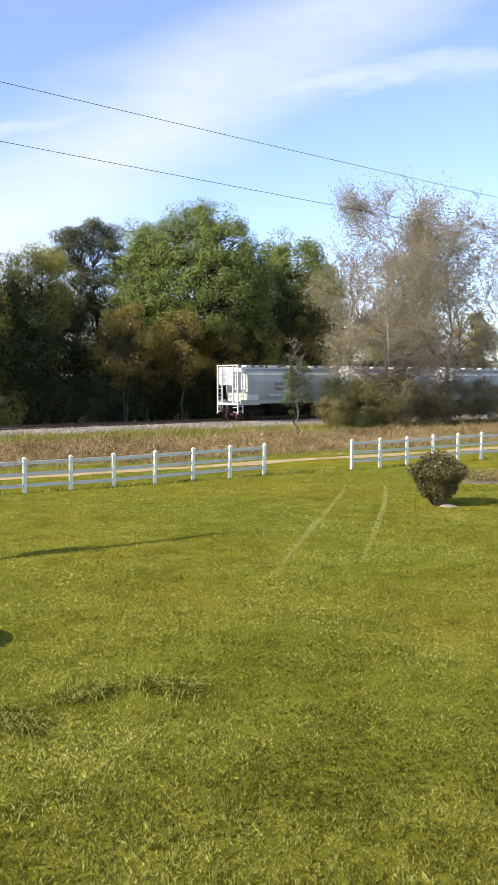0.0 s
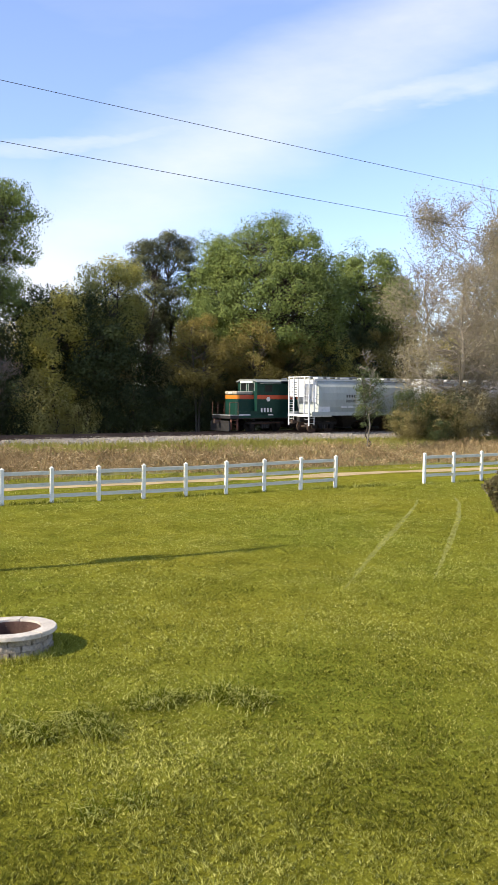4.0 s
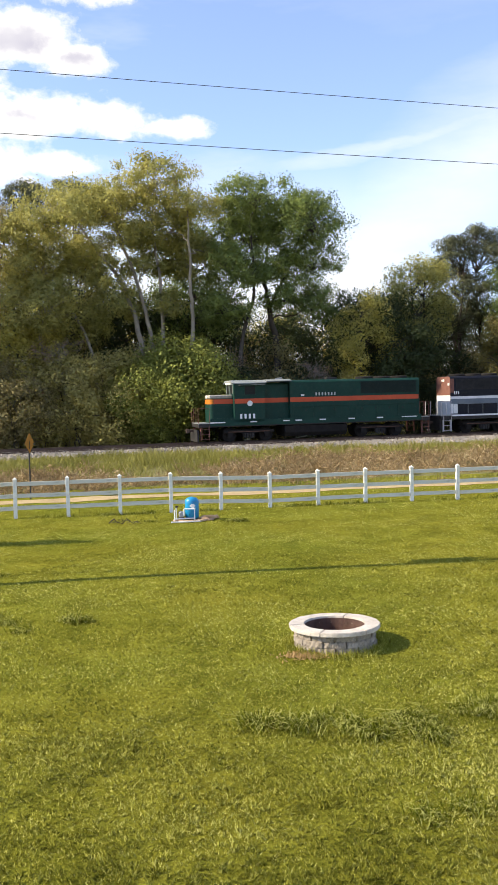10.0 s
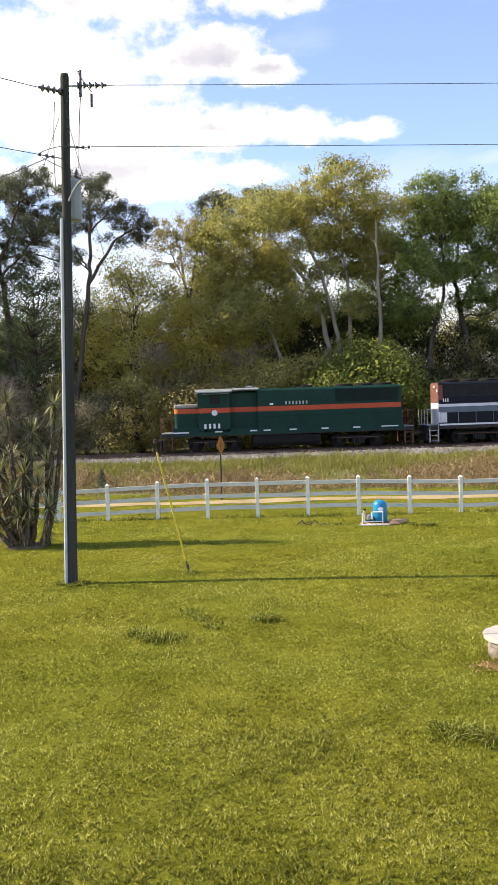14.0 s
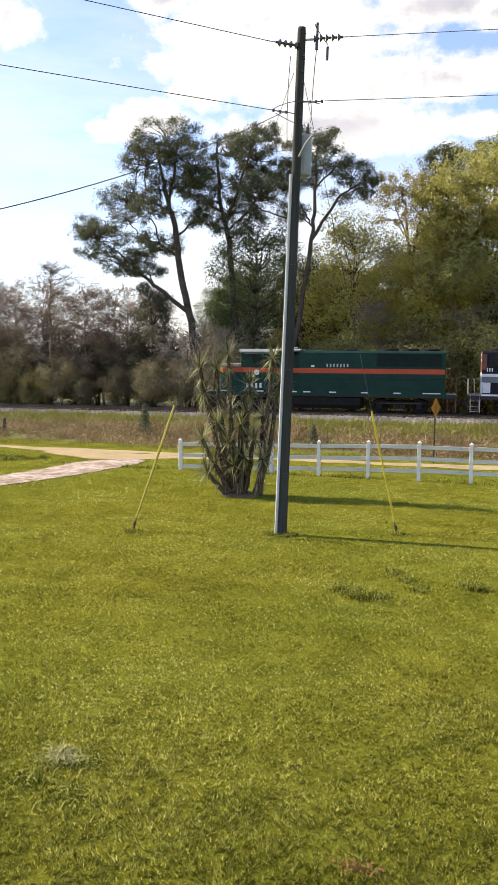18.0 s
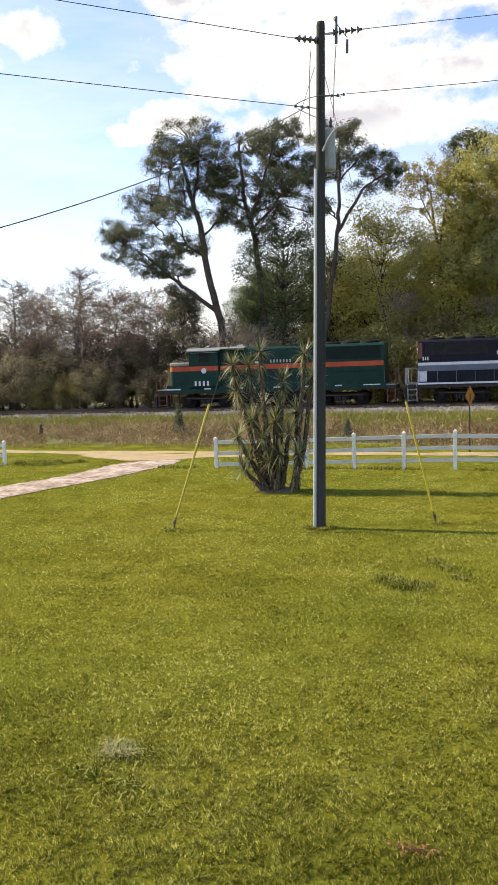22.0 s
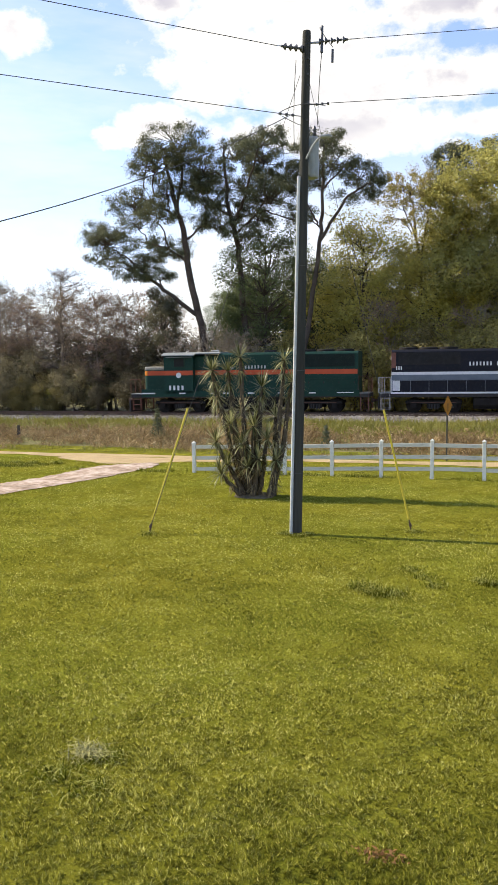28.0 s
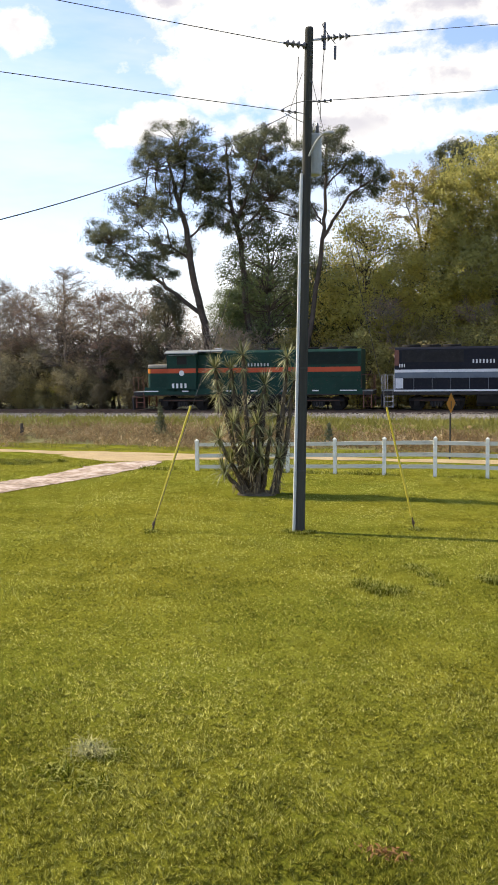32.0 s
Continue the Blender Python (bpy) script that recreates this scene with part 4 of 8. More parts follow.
def railway():
    bed = B()
    prism(bed, [(-5.6, -1.2), (-3.4, -0.55), (-1.75, -0.12), (5.9, -0.18), (7.4, -0.6), (9.4, -1.2)], -170, 170)
    ob = part("ballast", bed, M["ballast"], None)
    ob.matrix_basis = on_track(0, SIDING_Y, SIDING_Z)
    tagged(ob, "grey crushed-stone ballast bed under two tracks", "ballast", kind="structure")
    n = 26000
    s = RNG.uniform(-75, 90, n)
    o = RNG.uniform(-2.9, 1.0, n)
    z = np.interp(o, [-3.4, -1.75, 5.9], [-0.55, -0.12, -0.18])
    a = radians(math.degrees(math.atan(TILT)))
    p = np.stack([s * math.cos(a) - o * math.sin(a), SIDING_Y + s * math.sin(a) + o * math.cos(a), SIDING_Z + z + GRADE * (s - LEVEL_AT)], 1)
    tet = np.array([[-1, -0.8, 0], [1, -0.7, 0], [0.1, 1, 0], [0, 0, 1.1]]) * 0.075
    ang = RNG.uniform(0, 6.28, n)
    rot = np.stack([np.stack([np.cos(ang), -np.sin(ang), 0 * ang], 1), np.stack([np.sin(ang), np.cos(ang), 0 * ang], 1), np.stack([0 * ang, 0 * ang, 1 + 0 * ang], 1)], 1)
    v = np.einsum("nij,kj->nki", rot, tet) * RNG.uniform(0.5, 1.5, (n, 1, 1)) + p[:, None]
    f = np.array([[0, 1, 3], [1, 2, 3], [2, 0, 3]])[None] + (np.arange(n) * 4)[:, None, None]
    me = mesh_from("ballast_stones", v.reshape(-1, 3), tris=f.reshape(-1, 3), mat=M["stones"])
    tagged(put("ballast_stones", me), "loose pale grey ballast stones", "stones", kind="stuff")
    tie = mesh_from("tie", *_box_arrays(-0.115, 0.115, -1.3, 1.3, -0.30, -0.10), mat=M["tie_wood"])
    plate = mesh_from("tie_plate", *_box_arrays(-0.1, 0.1, -0.9, -0.55, -0.10, -0.085), mat=M["rail_steel"])
    for y0, z0, label in ((SIDING_Y, SIDING_Z, "rusty siding rails on dark wooden ties"), (LOCO_Y, RAIL_Z, "main line rails on dark wooden ties")):
        tr = thing("railway_track", on_track(0, y0, z0), label, "railway track", "railway tracks", "structure")
        for side in (-0.7175, 0.7175):
            r = B()
            prism(r, [(side - 0.07, -0.17), (side + 0.07, -0.17), (side + 0.07, -0.15), (side + 0.012, -0.13), (side + 0.012, -0.045), (side + 0.036, -0.03), (side + 0.036, 0), (side - 0.036, 0), (side - 0.036, -0.03), (side - 0.012, -0.045), (side - 0.012, -0.13), (side - 0.07, -0.15)], -160, 160)
            part("rail", r, M["rail_steel"], tr)
        if y0 == SIDING_Y:
            for k in range(-65, 100):
                ob = put("tie", tie, tr)
                ob.location = (k * 0.54, 0, 0.004 * (k % 3))
        rest = []
        for k in range(-290, 290):
            if y0 != SIDING_Y or not -65 <= k < 100:
                rest.append(k * 0.54)
        bv, bq = _box_arrays(-0.115, 0.115, -1.3, 1.3, -0.30, -0.10)
        v = bv[None] + np.array([[x, 0, 0] for x in rest])[:, None]
        q = bq[None] + (np.arange(len(rest)) * 8)[:, None, None]
        far = put("ties", mesh_from("ties", v.reshape(-1, 3), q.reshape(-1, 4), mat=M["tie_wood"]), tr)
        tagged(far, kind="stuff")


def _box_arrays(x0, x1, y0, y1, z0, z1):
    v = np.array([(x, y, z) for z in (z0, z1) for y in (y0, y1) for x in (x0, x1)], float)
    q = np.array([(0, 2, 3, 1), (4, 5, 7, 6), (0, 1, 5, 4), (2, 6, 7, 3), (0, 4, 6, 2), (1, 3, 7, 5)])
    return v, q


M["stones"] = leafy("stones", [(0.0, (0.09, 0.075, 0.06)), (0.4, (0.24, 0.205, 0.165)), (0.7, (0.38, 0.33, 0.27)), (1.0, (0.58, 0.52, 0.44))], 0.0, 0.95)
railway()

# Fences -----------------------------------------------------------------
FENCE_Y, BAY = 31.56, 1.83


def fence_meshes():
    bm = B()
    box(bm, -0.063, 0.063, -0.063, 0.063, -0.3, 1.33)
    bmesh.ops.bevel(bm, geom=bm.edges[:], offset=0.006, segments=1, affect="EDGES")
    post = bpy.data.meshes.new("post")
    bm.to_mesh(post)
    post.materials.append(M["vinyl"])
    bm = B()
    lathe(bm, [(0.105, 1.33), (0.105, 1.355), (0.085, 1.365), (0.01, 1.42)], 4, pose(0, 0, 0, 0, 0, 45))
    cap = bpy.data.meshes.new("cap")
    bm.to_mesh(cap)
    cap.materials.append(M["vinyl"])
    bm = B()
    box(bm, -BAY / 2 + 0.066, BAY / 2 - 0.066, -0.02, 0.02, -0.07, 0.07)
    bmesh.ops.bevel(bm, geom=bm.edges[:], offset=0.006, segments=1, affect="EDGES")
    rail = bpy.data.meshes.new("rail")
    bm.to_mesh(rail)
    rail.materials.append(M["vinyl_dirty"])
    return post, cap, rail


POST, CAP, RAIL = fence_meshes()


def fence(xs, label):
    ob = thing("fence", pose(xs[0], FENCE_Y, 0), label, "fence", "white fences")
    rng = random.Random(len(xs))
    z = lambda x: float(ground_z(x, FENCE_Y)) + FENCE_RISE(x)
    for x in xs:
        p = put("post", POST, ob)
        p.matrix_basis = pose(x - xs[0], 0, z(x), rng.uniform(-0.6, 0.6), rng.uniform(-0.7, 0.7), 0)
        c = put("cap", CAP, p)
    for a, b in zip(xs, xs[1:]):
        for h in (0.33, 0.76, 1.19):
            r = put("rail", RAIL, ob)
            slope = math.degrees(math.atan2(z(b) - z(a), abs(b - a)))
            r.matrix_basis = pose((a + b) / 2 - xs[0], rng.uniform(-0.006, 0.006), (z(a) + z(b)) / 2 + h + rng.uniform(-0.008, 0.008), 0, -slope if b > a else slope, 0)
            r.scale = (abs(b - a) / BAY, 1, 1)


def FENCE_RISE(x):
    return float(np.interp(x, [-22, -12.3, -6.9, -3.2, 2, 6, 15, 22.4, 31, 37], [-0.34, -0.18, -0.07, 0.04, 0.06, -0.08, -0.04, 0.04, 0.07, 0.1]))


fence([22.43 - BAY * k for k in range(20)], "weathered white vinyl three-rail fence along the lawn")
fence([27.54 + BAY * k for k in range(12)], "white vinyl three-rail fence past the field gap")
fence([-22.06 - BAY * k for k in range(14)], "white vinyl three-rail fence beyond the driveway")


# Fire pit -----------------------------------------------------------------
def fire_pit():
    ob = thing("fire_pit", pose(3.66, 13.95, -0.005, -2.0, 0, -6), "round stone block fire pit with pale capstones on the lawn", "fire pit")
    rng = random.Random(3)

    def wedge(name, a0, a1, r0, r1, z0, z1, mat, rough):
        bm = B()
        n = 8
        rows = []
        for r, z in ((r1, z0), (r1, z1), (r0, z1), (r0, z0)):
            rows.append([bm.verts.new((r * math.cos(a), r * math.sin(a), z)) for a in [a0 + (a1 - a0) * k / n for k in range(n + 1)]])
        for k in range(n):
            for j in range(4):
                bm.faces.new((rows[j][k], rows[j][k + 1], rows[(j + 1) % 4][k + 1], rows[(j + 1) % 4][k]))
        bm.faces.new([rows[j][0] for j in range(4)])
        bm.faces.new([rows[j][-1] for j in range(3, -1, -1)])
        bmesh.ops.recalc_face_normals(bm, faces=bm.faces[:])
        bmesh.ops.bevel(bm, geom=[e for e in bm.edges if e.is_manifold and e.calc_face_angle(0) > 0.6], offset=0.010, segments=2, affect="EDGES")
        for v in bm.verts:
            d = noise.noise(v.co * 16 + Vector((a0 * 7, z0 * 9, 0))) * rough
            v.co += Vector((v.co.x, v.co.y, 0)).normalized() * d + Vector((0, 0, d * 0.35))
        part(name, bm, mat, ob)

    for course in range(3):
        n = 11
        for k in range(n):
            a = 2 * math.pi * (k + 0.47 * course) / n
            g = 0.006 + rng.uniform(0, 0.004)
            wedge("block", a + g, a + 2 * math.pi / n - g, 0.50, 0.675 + rng.uniform(-0.014, 0.014), 0.098 * course - 0.01, 0.098 * course + 0.086 + rng.uniform(-0.004, 0.004), M["stone"], 0.03)
    n = 6
    for k in range(n):
        a = 2 * math.pi * (k + 0.05) / n
        wedge("capstone", a + 0.004, a + 2 * math.pi / n - 0.004, 0.50, 0.752 + rng.uniform(-0.006, 0.006), 0.287, 0.358 + rng.uniform(-0.003, 0.003), M["capstone"], 0.012)
    liner = B()
    ring = []
    for r, z in ((0.495, 0.0), (0.495, 0.33), (0.485, 0.33), (0.485, 0.0)):
        ring.append([liner.verts.new((r * math.cos(k * math.pi / 20), r * math.sin(k * math.pi / 20), z)) for k in range(40)])
    for j in range(3):
        for k in range(40):
            liner.faces.new((ring[j][k], ring[j][(k + 1) % 40], ring[j + 1][(k + 1) % 40], ring[j + 1][k]))
    part("liner", liner, M["rust_steel"], ob, "rusty steel liner ring")
    ash = B()
    bmesh.ops.create_circle(ash, cap_ends=True, segments=24, radius=0.485, matrix=Matrix.Translation((0, 0, 0.03)))
    part("ash_bed", ash, M["soil"], ob)


fire_pit()


# Well tank -----------------------------------------------------------------
def well_tank():
    ob = thing("pressure_tank", pose(2.83, 29.3, 0), "bright blue upright water pressure tank on a brick pad", "water tank")
    bm = lathe(B(), [(0.20, 0.06), (0.235, 0.10), (0.237, 0.60), (0.225, 0.68), (0.17, 0.745), (0.06, 0.78), (0.03, 0.785)], 24)
    part("tank_body", bm, M["tank_blue"], ob, smooth=True)
    part("base_ring", lathe(B(), [(0.19, 0.0), (0.19, 0.08)], 20), M["black_iron"], ob)
    part("tank_band", lathe(B(), [(0.2375, 0.36), (0.2405, 0.362), (0.2405, 0.378), (0.2375, 0.38)], 24), M["tank_blue"], ob)
    lab = B()
    for k in range(7):
        a0 = radians(-115 + k * 7)
        a1 = a0 + radians(7.2)
        h = 0.07 * math.sin((k + 0.5) / 7 * math.pi)
        vs = [lab.verts.new((0.2385 * math.cos(a), 0.2385 * math.sin(a), z)) for a, z in ((a0, 0.50 - h), (a1, 0.50 - h), (a1, 0.50 + h), (a0, 0.50 + h))]
        lab.faces.new(vs)
    part("sticker", lab, M["pvc"], ob, "oval white sticker")
    pump = thing("well_pump", pose(2.46, 29.25, 0.0), "small dark electric well pump beside the tank", "pump")
    part("motor", rod(B(), (0, 0, 0.22), (0, 0.26, 0.22), 0.085, 0.085, 14), M["black_iron"], pump)
    part("pump_head", lathe(B(), [(0.07, 0.12), (0.09, 0.16), (0.09, 0.27), (0.05, 0.31)], 12, pose(0, -0.08, 0)), M["galvanised"], pump)
    part("foot", box(B(), -0.09, 0.09, -0.12, 0.24, 0.06, 0.13), M["black_iron"], pump, bevel=0.01)
    pipes = thing("water_pipes", pose(2.83, 29.0, 0), "white plastic water pipes round the tank", "pipes")
    for a, b in (((-0.62, -0.05, 0.05), (-0.62, -0.05, 0.40)), ((-0.62, -0.05, 0.10), (0.05, -0.05, 0.10)), ((0.05, -0.05, 0.03), (0.05, -0.05, 0.44)), ((-0.30, -0.05, 0.42), (0.08, -0.05, 0.42)), ((-0.30, -0.05, 0.20), (-0.30, -0.05, 0.42))):
        part("pipe", rod(B(), a, b, 0.021, n=10), M["pvc"], pipes)
    part("elbow", lathe(B(), [(0.03, 0.39), (0.034, 0.42), (0.03, 0.45)], 10, pose(0.05, -0.05, 0)), M["pvc"], pipes)
    tap = thing("tap_post", pose(2.28, 29.1, 0), "thin white standpipe with a brass tap", "tap")
    part("standpipe", rod(B(), (0, 0, -0.05), (0, 0, 0.50), 0.016, n=8), M["pvc"], tap)
    part("tap_head", box(B(), -0.02, 0.07, -0.02, 0.02, 0.46, 0.52), M["black_iron"], tap, bevel=0.006)
    pad = thing("brick_pad", pose(2.83, 29.15, 0), "pad of tan bricks and boards round the tank", "brick pad")
    rng = random.Random(5)
    brick = box(B(), -0.1, 0.1, -0.05, 0.05, 0, 0.055)
    bmesh.ops.bevel(brick, geom=brick.edges[:], offset=0.006, segments=1, affect="EDGES")
    me = bpy.data.meshes.new("brick")
    brick.to_mesh(me)
    me.materials.append(M["brick"])
    for k in range(22):
        b = put("brick", me, pad)
        ang = k / 22 * 2 * math.pi
        b.matrix_basis = pose(0.62 * math.cos(ang) + rng.uniform(-0.04, 0.04) + 0.03, 0.34 * math.sin(ang) + rng.uniform(-0.03, 0.03), 0.004, 0, 0, math.degrees(ang) + 90 + rng.uniform(-12, 12))
    hose = thing("garden_hose", pose(3.42, 29.12, 0.03), "coil of tan garden hose lying by the tank", "hose")
    turns = [(0.20 + 0.03 * math.sin(k * 0.7), k * 0.32) for k in range(80)]
    line = np.array([(r * 1.35 * math.cos(a), r * 0.8 * math.sin(a), 0.012 + 0.0014 * k) for k, (r, a) in enumerate(turns)])
    put("hose_coil", mesh_from("hose_coil", *line_tube(line, np.full(80, 0.014), 6), mat=M["brick"], smooth=True), hose)
    board = box(B(), -0.75, 0.25, -0.42, -0.34, 0.0, 0.035)
    part("board", board, M["pvc"], pad, "pale weathered board", bevel=0.004)


well_tank()


# Utility pole ------------------------------------------------------------
def utility_pole():
    base, top = Vector((-5.37, 20.43, 0)), Vector((-5.12, 20.61, 11.97))
    way = (top - base).normalized()
    ob = thing("utility_pole", pose(*base), "tall grey weathered wooden utility pole on the lawn", "utility pole")
    at = lambda z: way * (z / way.z)
    rings = []
    bm = B()
    rods = [(0.128, -0.4), (0.126, 0.0), (0.122, 2.0), (0.118, 4.0), (0.113, 6.0), (0.108, 8.0), (0.103, 10.0), (0.098, 11.9), (0.088, 11.97)]
    for r, z in rods:
        c = at(z)
        rings.append([bm.verts.new((c.x + r * math.cos(k * math.pi / 9), c.y + r * math.sin(k * math.pi / 9), z)) for k in range(18)])
    for lo, hi in zip(rings, rings[1:]):
        for k in range(18):
            bm.faces.new((lo[k], lo[(k + 1) % 18], hi[(k + 1) % 18], hi[k]))
    bm.faces.new(rings[-1])
    part("pole_shaft", bm, M["pole_wood"], ob, smooth=True)
    conduit = B()
    rod(conduit, at(0.0) + Vector((-0.12, -0.09, 0)), at(8.6) + Vector((-0.10, -0.08, 0)), 0.042, n=10)
    part("conduit", conduit, M["conduit_grey"], ob, "grey conduit running up the pole")
    for z in (1.5, 4.0, 6.5):
        c = at(z)
        part("strap", lathe(B(), [(0.132, z - 0.008), (0.132, z + 0.008)], 14, pose(c.x, c.y, 0)), M["cable"], ob)
    # strings of bell insulators to either side
    for sx, sy, z, n, reach in ((-0.78, -0.62, 11.55, 4, 0.02), (0.995, 0.1, 11.70, 5, 0.20)):
        d = Vector((sx, sy, 0)).normalized()
        link = B()
        rod(link, at(z) + d * 0.1, at(z) + d * (reach + 0.14 * n + 0.25), 0.012, n=6)
        part("link_rod", link, M["galvanised"], ob)
        for k in range(n):
            bell = B()
            a = at(z) + d * (reach + 0.14 * k + 0.1)
            rod(bell, a, a + d * 0.05, 0.085, 0.035, 12)
            rod(bell, a + d * 0.05, a + d * 0.11, 0.03, 0.03, 8)
            part("insulator", bell, M["insulator"], ob)
    hang = B()
    rod(hang, at(11.5) + Vector((0.62, 0.06, 0)), at(11.2) + Vector((0.62, 0.06, 0)), 0.03, n=8)
    part("arrester", hang, M["insulator"], ob)
    cut = B()
    rod(cut, at(11.45) + Vector((0.36, 0.05, 0)), at(12.06) + Vector((0.36, 0.05, 0)), 0.035, 0.03, 10)
    part("fuse_cutout", cut, M["insulator"], ob, "grey porcelain fuse cutout")
    bracket = B()
    rod(bracket, at(11.68) + Vector((0.05, 0, 0)), at(11.68) + Vector((0.36, 0.05, 0)), 0.018, n=6)
    part("bracket", bracket, M["galvanised"], ob)
    for sx, sy, z in ((-0.5, -0.45, 10.0), (0.55, 0.06, 10.27)):
        sp = B()
        d = Vector((sx, sy, 0))
        rod(sp, at(z), at(z) + d, 0.012, n=6)
        for k in (0.45, 0.7, 0.95):
            rod(sp, at(z) + d * k, at(z) + d * (k + 0.08), 0.04, 0.03, 8)
        part("spool_rack", sp, M["insulator"], ob)
    can = B()
    c = at(9.25) + Vector((0.10, 0.28, 0))
    lathe(can, [(0.02, 8.60), (0.17, 8.62), (0.185, 8.66), (0.185, 9.52), (0.16, 9.58), (0.02, 9.62)], 20, pose(c.x, c.y, 0))
    body = part("transformer", can, M["grey_can"], ob, "pale grey round transformer can")
    for k, (dx, dy) in enumerate(((-0.07, 0.0), (0.08, 0.02))):
        bush = lathe(B(), [(0.03, 9.6), (0.05, 9.66), (0.03, 9.7), (0.045, 9.74), (0.02, 9.85)], 10, pose(c.x + dx, c.y + dy, 0))
        part("bushing", bush, M["insulator"], body)
    arm = B()
    p0, prev = at(9.0) + Vector((0.08, -0.1, 0)), None
    for k in range(7):
        t = k / 6
        q = p0 + Vector((0.40 * t, -0.16 * t, 0.42 * math.sin(t * 1.55)))
        if prev:
            rod(arm, prev, q, 0.025, n=8)
        prev = q
    part("lamp_arm", arm, M["grey_can"], ob)
    head = lathe(B(), [(0.02, 0.09), (0.10, 0.07), (0.15, 0.0), (0.10, -0.05), (0.02, -0.07)], 14)
    bmesh.ops.transform(head, matrix=Matrix.Translation(prev + Vector((0.10, -0.03, 0))) @ Matrix.Diagonal((1.1, 0.6, 0.6, 1)), verts=head.verts[:])
    part("lamp_head", head, M["grey_can"], ob, "small grey lamp head", smooth=True)
    for pts in (((0.36, 0.05, 12.02), (0.18, 0.0, 12.12), (0.62, 0.06, 11.55)), ((0.36, 0.05, 11.45), (0.30, 0.1, 10.9), (0.24, 0.28, 9.85)), ((-0.5, -0.4, 10.05), (-0.05, -0.2, 10.35), (0.5, 0.0, 10.2)), ((-0.45, -0.4, 9.95), (0.0, -0.15, 9.7), (0.1, 0.25, 9.8)), ((-0.22, -0.1, 9.3), (-0.28, -0.1, 10.2), (-0.22, -0.1, 11.3))):
        j = B()
        a, m_, b = (Vector(p) + at(p[2]) * Vector((1, 1, 0)) if False else Vector(p) + Vector((at(p[2]).x, at(p[2]).y, 0)) for p in pts)
        last = a
        for k in range(1, 9):
            t = k / 8
            q = a * (1 - t) ** 2 + m_ * 2 * t * (1 - t) + b * t * t
            rod(j, last, q, 0.009, n=5)
            last = q
        part("jumper_wire", j, M["cable"], ob)
    bolt = mesh_from("bolt", *_box_arrays(-0.02, 0.02, -0.02, 0.02, -0.02, 0.02), mat=M["cable"])
    for z in (11.3, 10.95, 10.7, 10.3, 9.9, 9.0):
        b = put("bolt", bolt, ob)
        b.location = at(z) + Vector((0.08, -0.09, 0))


utility_pole()


def wire(name, pts_a, pts_b, sag, r, label, category="power line"):
    a, b = Vector(pts_a), Vector(pts_b)
    n = 40
    pts = [a.lerp(b, k / n) - Vector((0, 0, 4 * sag * (k / n) * (1 - k / n))) for k in range(n + 1)]
    me = mesh_from(name, *line_tube(pts, r, 5), mat=M["cable"], smooth=True)
    tagged(put(name, me), label, category)


wire("power_line", (-3.99, 20.72, 11.70), (60, 27.0, 11.95), 0.22, 0.008, "upper thin dark overhead line running east")
wire("power_line", (-4.55, 20.62, 10.27), (60, 26.9, 10.25), 0.2, 0.008, "lower thin dark overhead line running east")
wire("power_line", (-5.77, 20.09, 11.55), (-40, -16.5, 11.6), 0.12, 0.009, "upper thin dark overhead line running southwest")
wire("power_line", (-5.65, 20.12, 10.0), (-40, -16.5, 10.1), 0.24, 0.009, "lower thin dark overhead line running southwest")
wire("service_cable", (-5.4, 20.35, 10.03), (-12.0, 1.0, 3.95), 1.06, 0.010, "twisted black service cable from the pole", "cable")


def guy(base, guard_top, anchor, label):
    base, guard_top, anchor = Vector(base), Vector(guard_top), Vector(anchor)
    ob = thing("guy_wire", pose(*base), label, "guy wire", "pole guys")
    part("strand", rod(B(), (0, 0, 0), anchor - base, 0.006, n=6), M["cable"], ob)
    d = (guard_top - base)
    part("guard", rod(B(), d * 0.10, d, 0.026, n=10), M["guy_yellow"], ob, "yellow plastic guy guard")
    part("anchor_rod", rod(B(), (0, 0, -0.15), d * 0.10, 0.014, n=8), M["rail_steel"], ob)
    part("clamp", rod(B(), d * 0.04, d * 0.07, 0.035, n=8), M["rail_steel"], ob)


guy((-8.95, 19.55, 0.0), (-8.10, 20.18, 3.08), (-5.28, 20.56, 10.95), "yellow-guarded guy wire west of the pole")
guy((-2.68, 21.40, 0.0), (-3.34, 21.10, 3.02), (-5.05, 20.60, 10.75), "yellow-guarded guy wire east of the pole")


def road_sign():
    ob = thing("road_sign", pose(-3.17, 37.75, -0.02, 0, 0, 68), "faded yellow diamond warning sign on a thin post", "road sign")
    part("sign_post", box(B(), -0.03, 0.03, -0.022, 0.022, -0.2, 2.5), M["pole_wood"], ob, bevel=0.004)
    plate = box(B(), -0.305, 0.305, -0.033, -0.028, -0.305, 0.305, pose(0, 0, 2.39, 0, 45, 0))
    part("sign_plate", plate, M["sign_yellow"], ob)
    mark = box(B(), -0.035, 0.035, -0.038, -0.034, 2.15, 2.5)
    box(mark, -0.16, 0.05, -0.0385, -0.0345, 2.32, 2.39, pose(0, 0, 0, 0, 12, 0))
    part("sign_symbol", mark, M["sign_black"], ob, "black arrow shape")


road_sign()


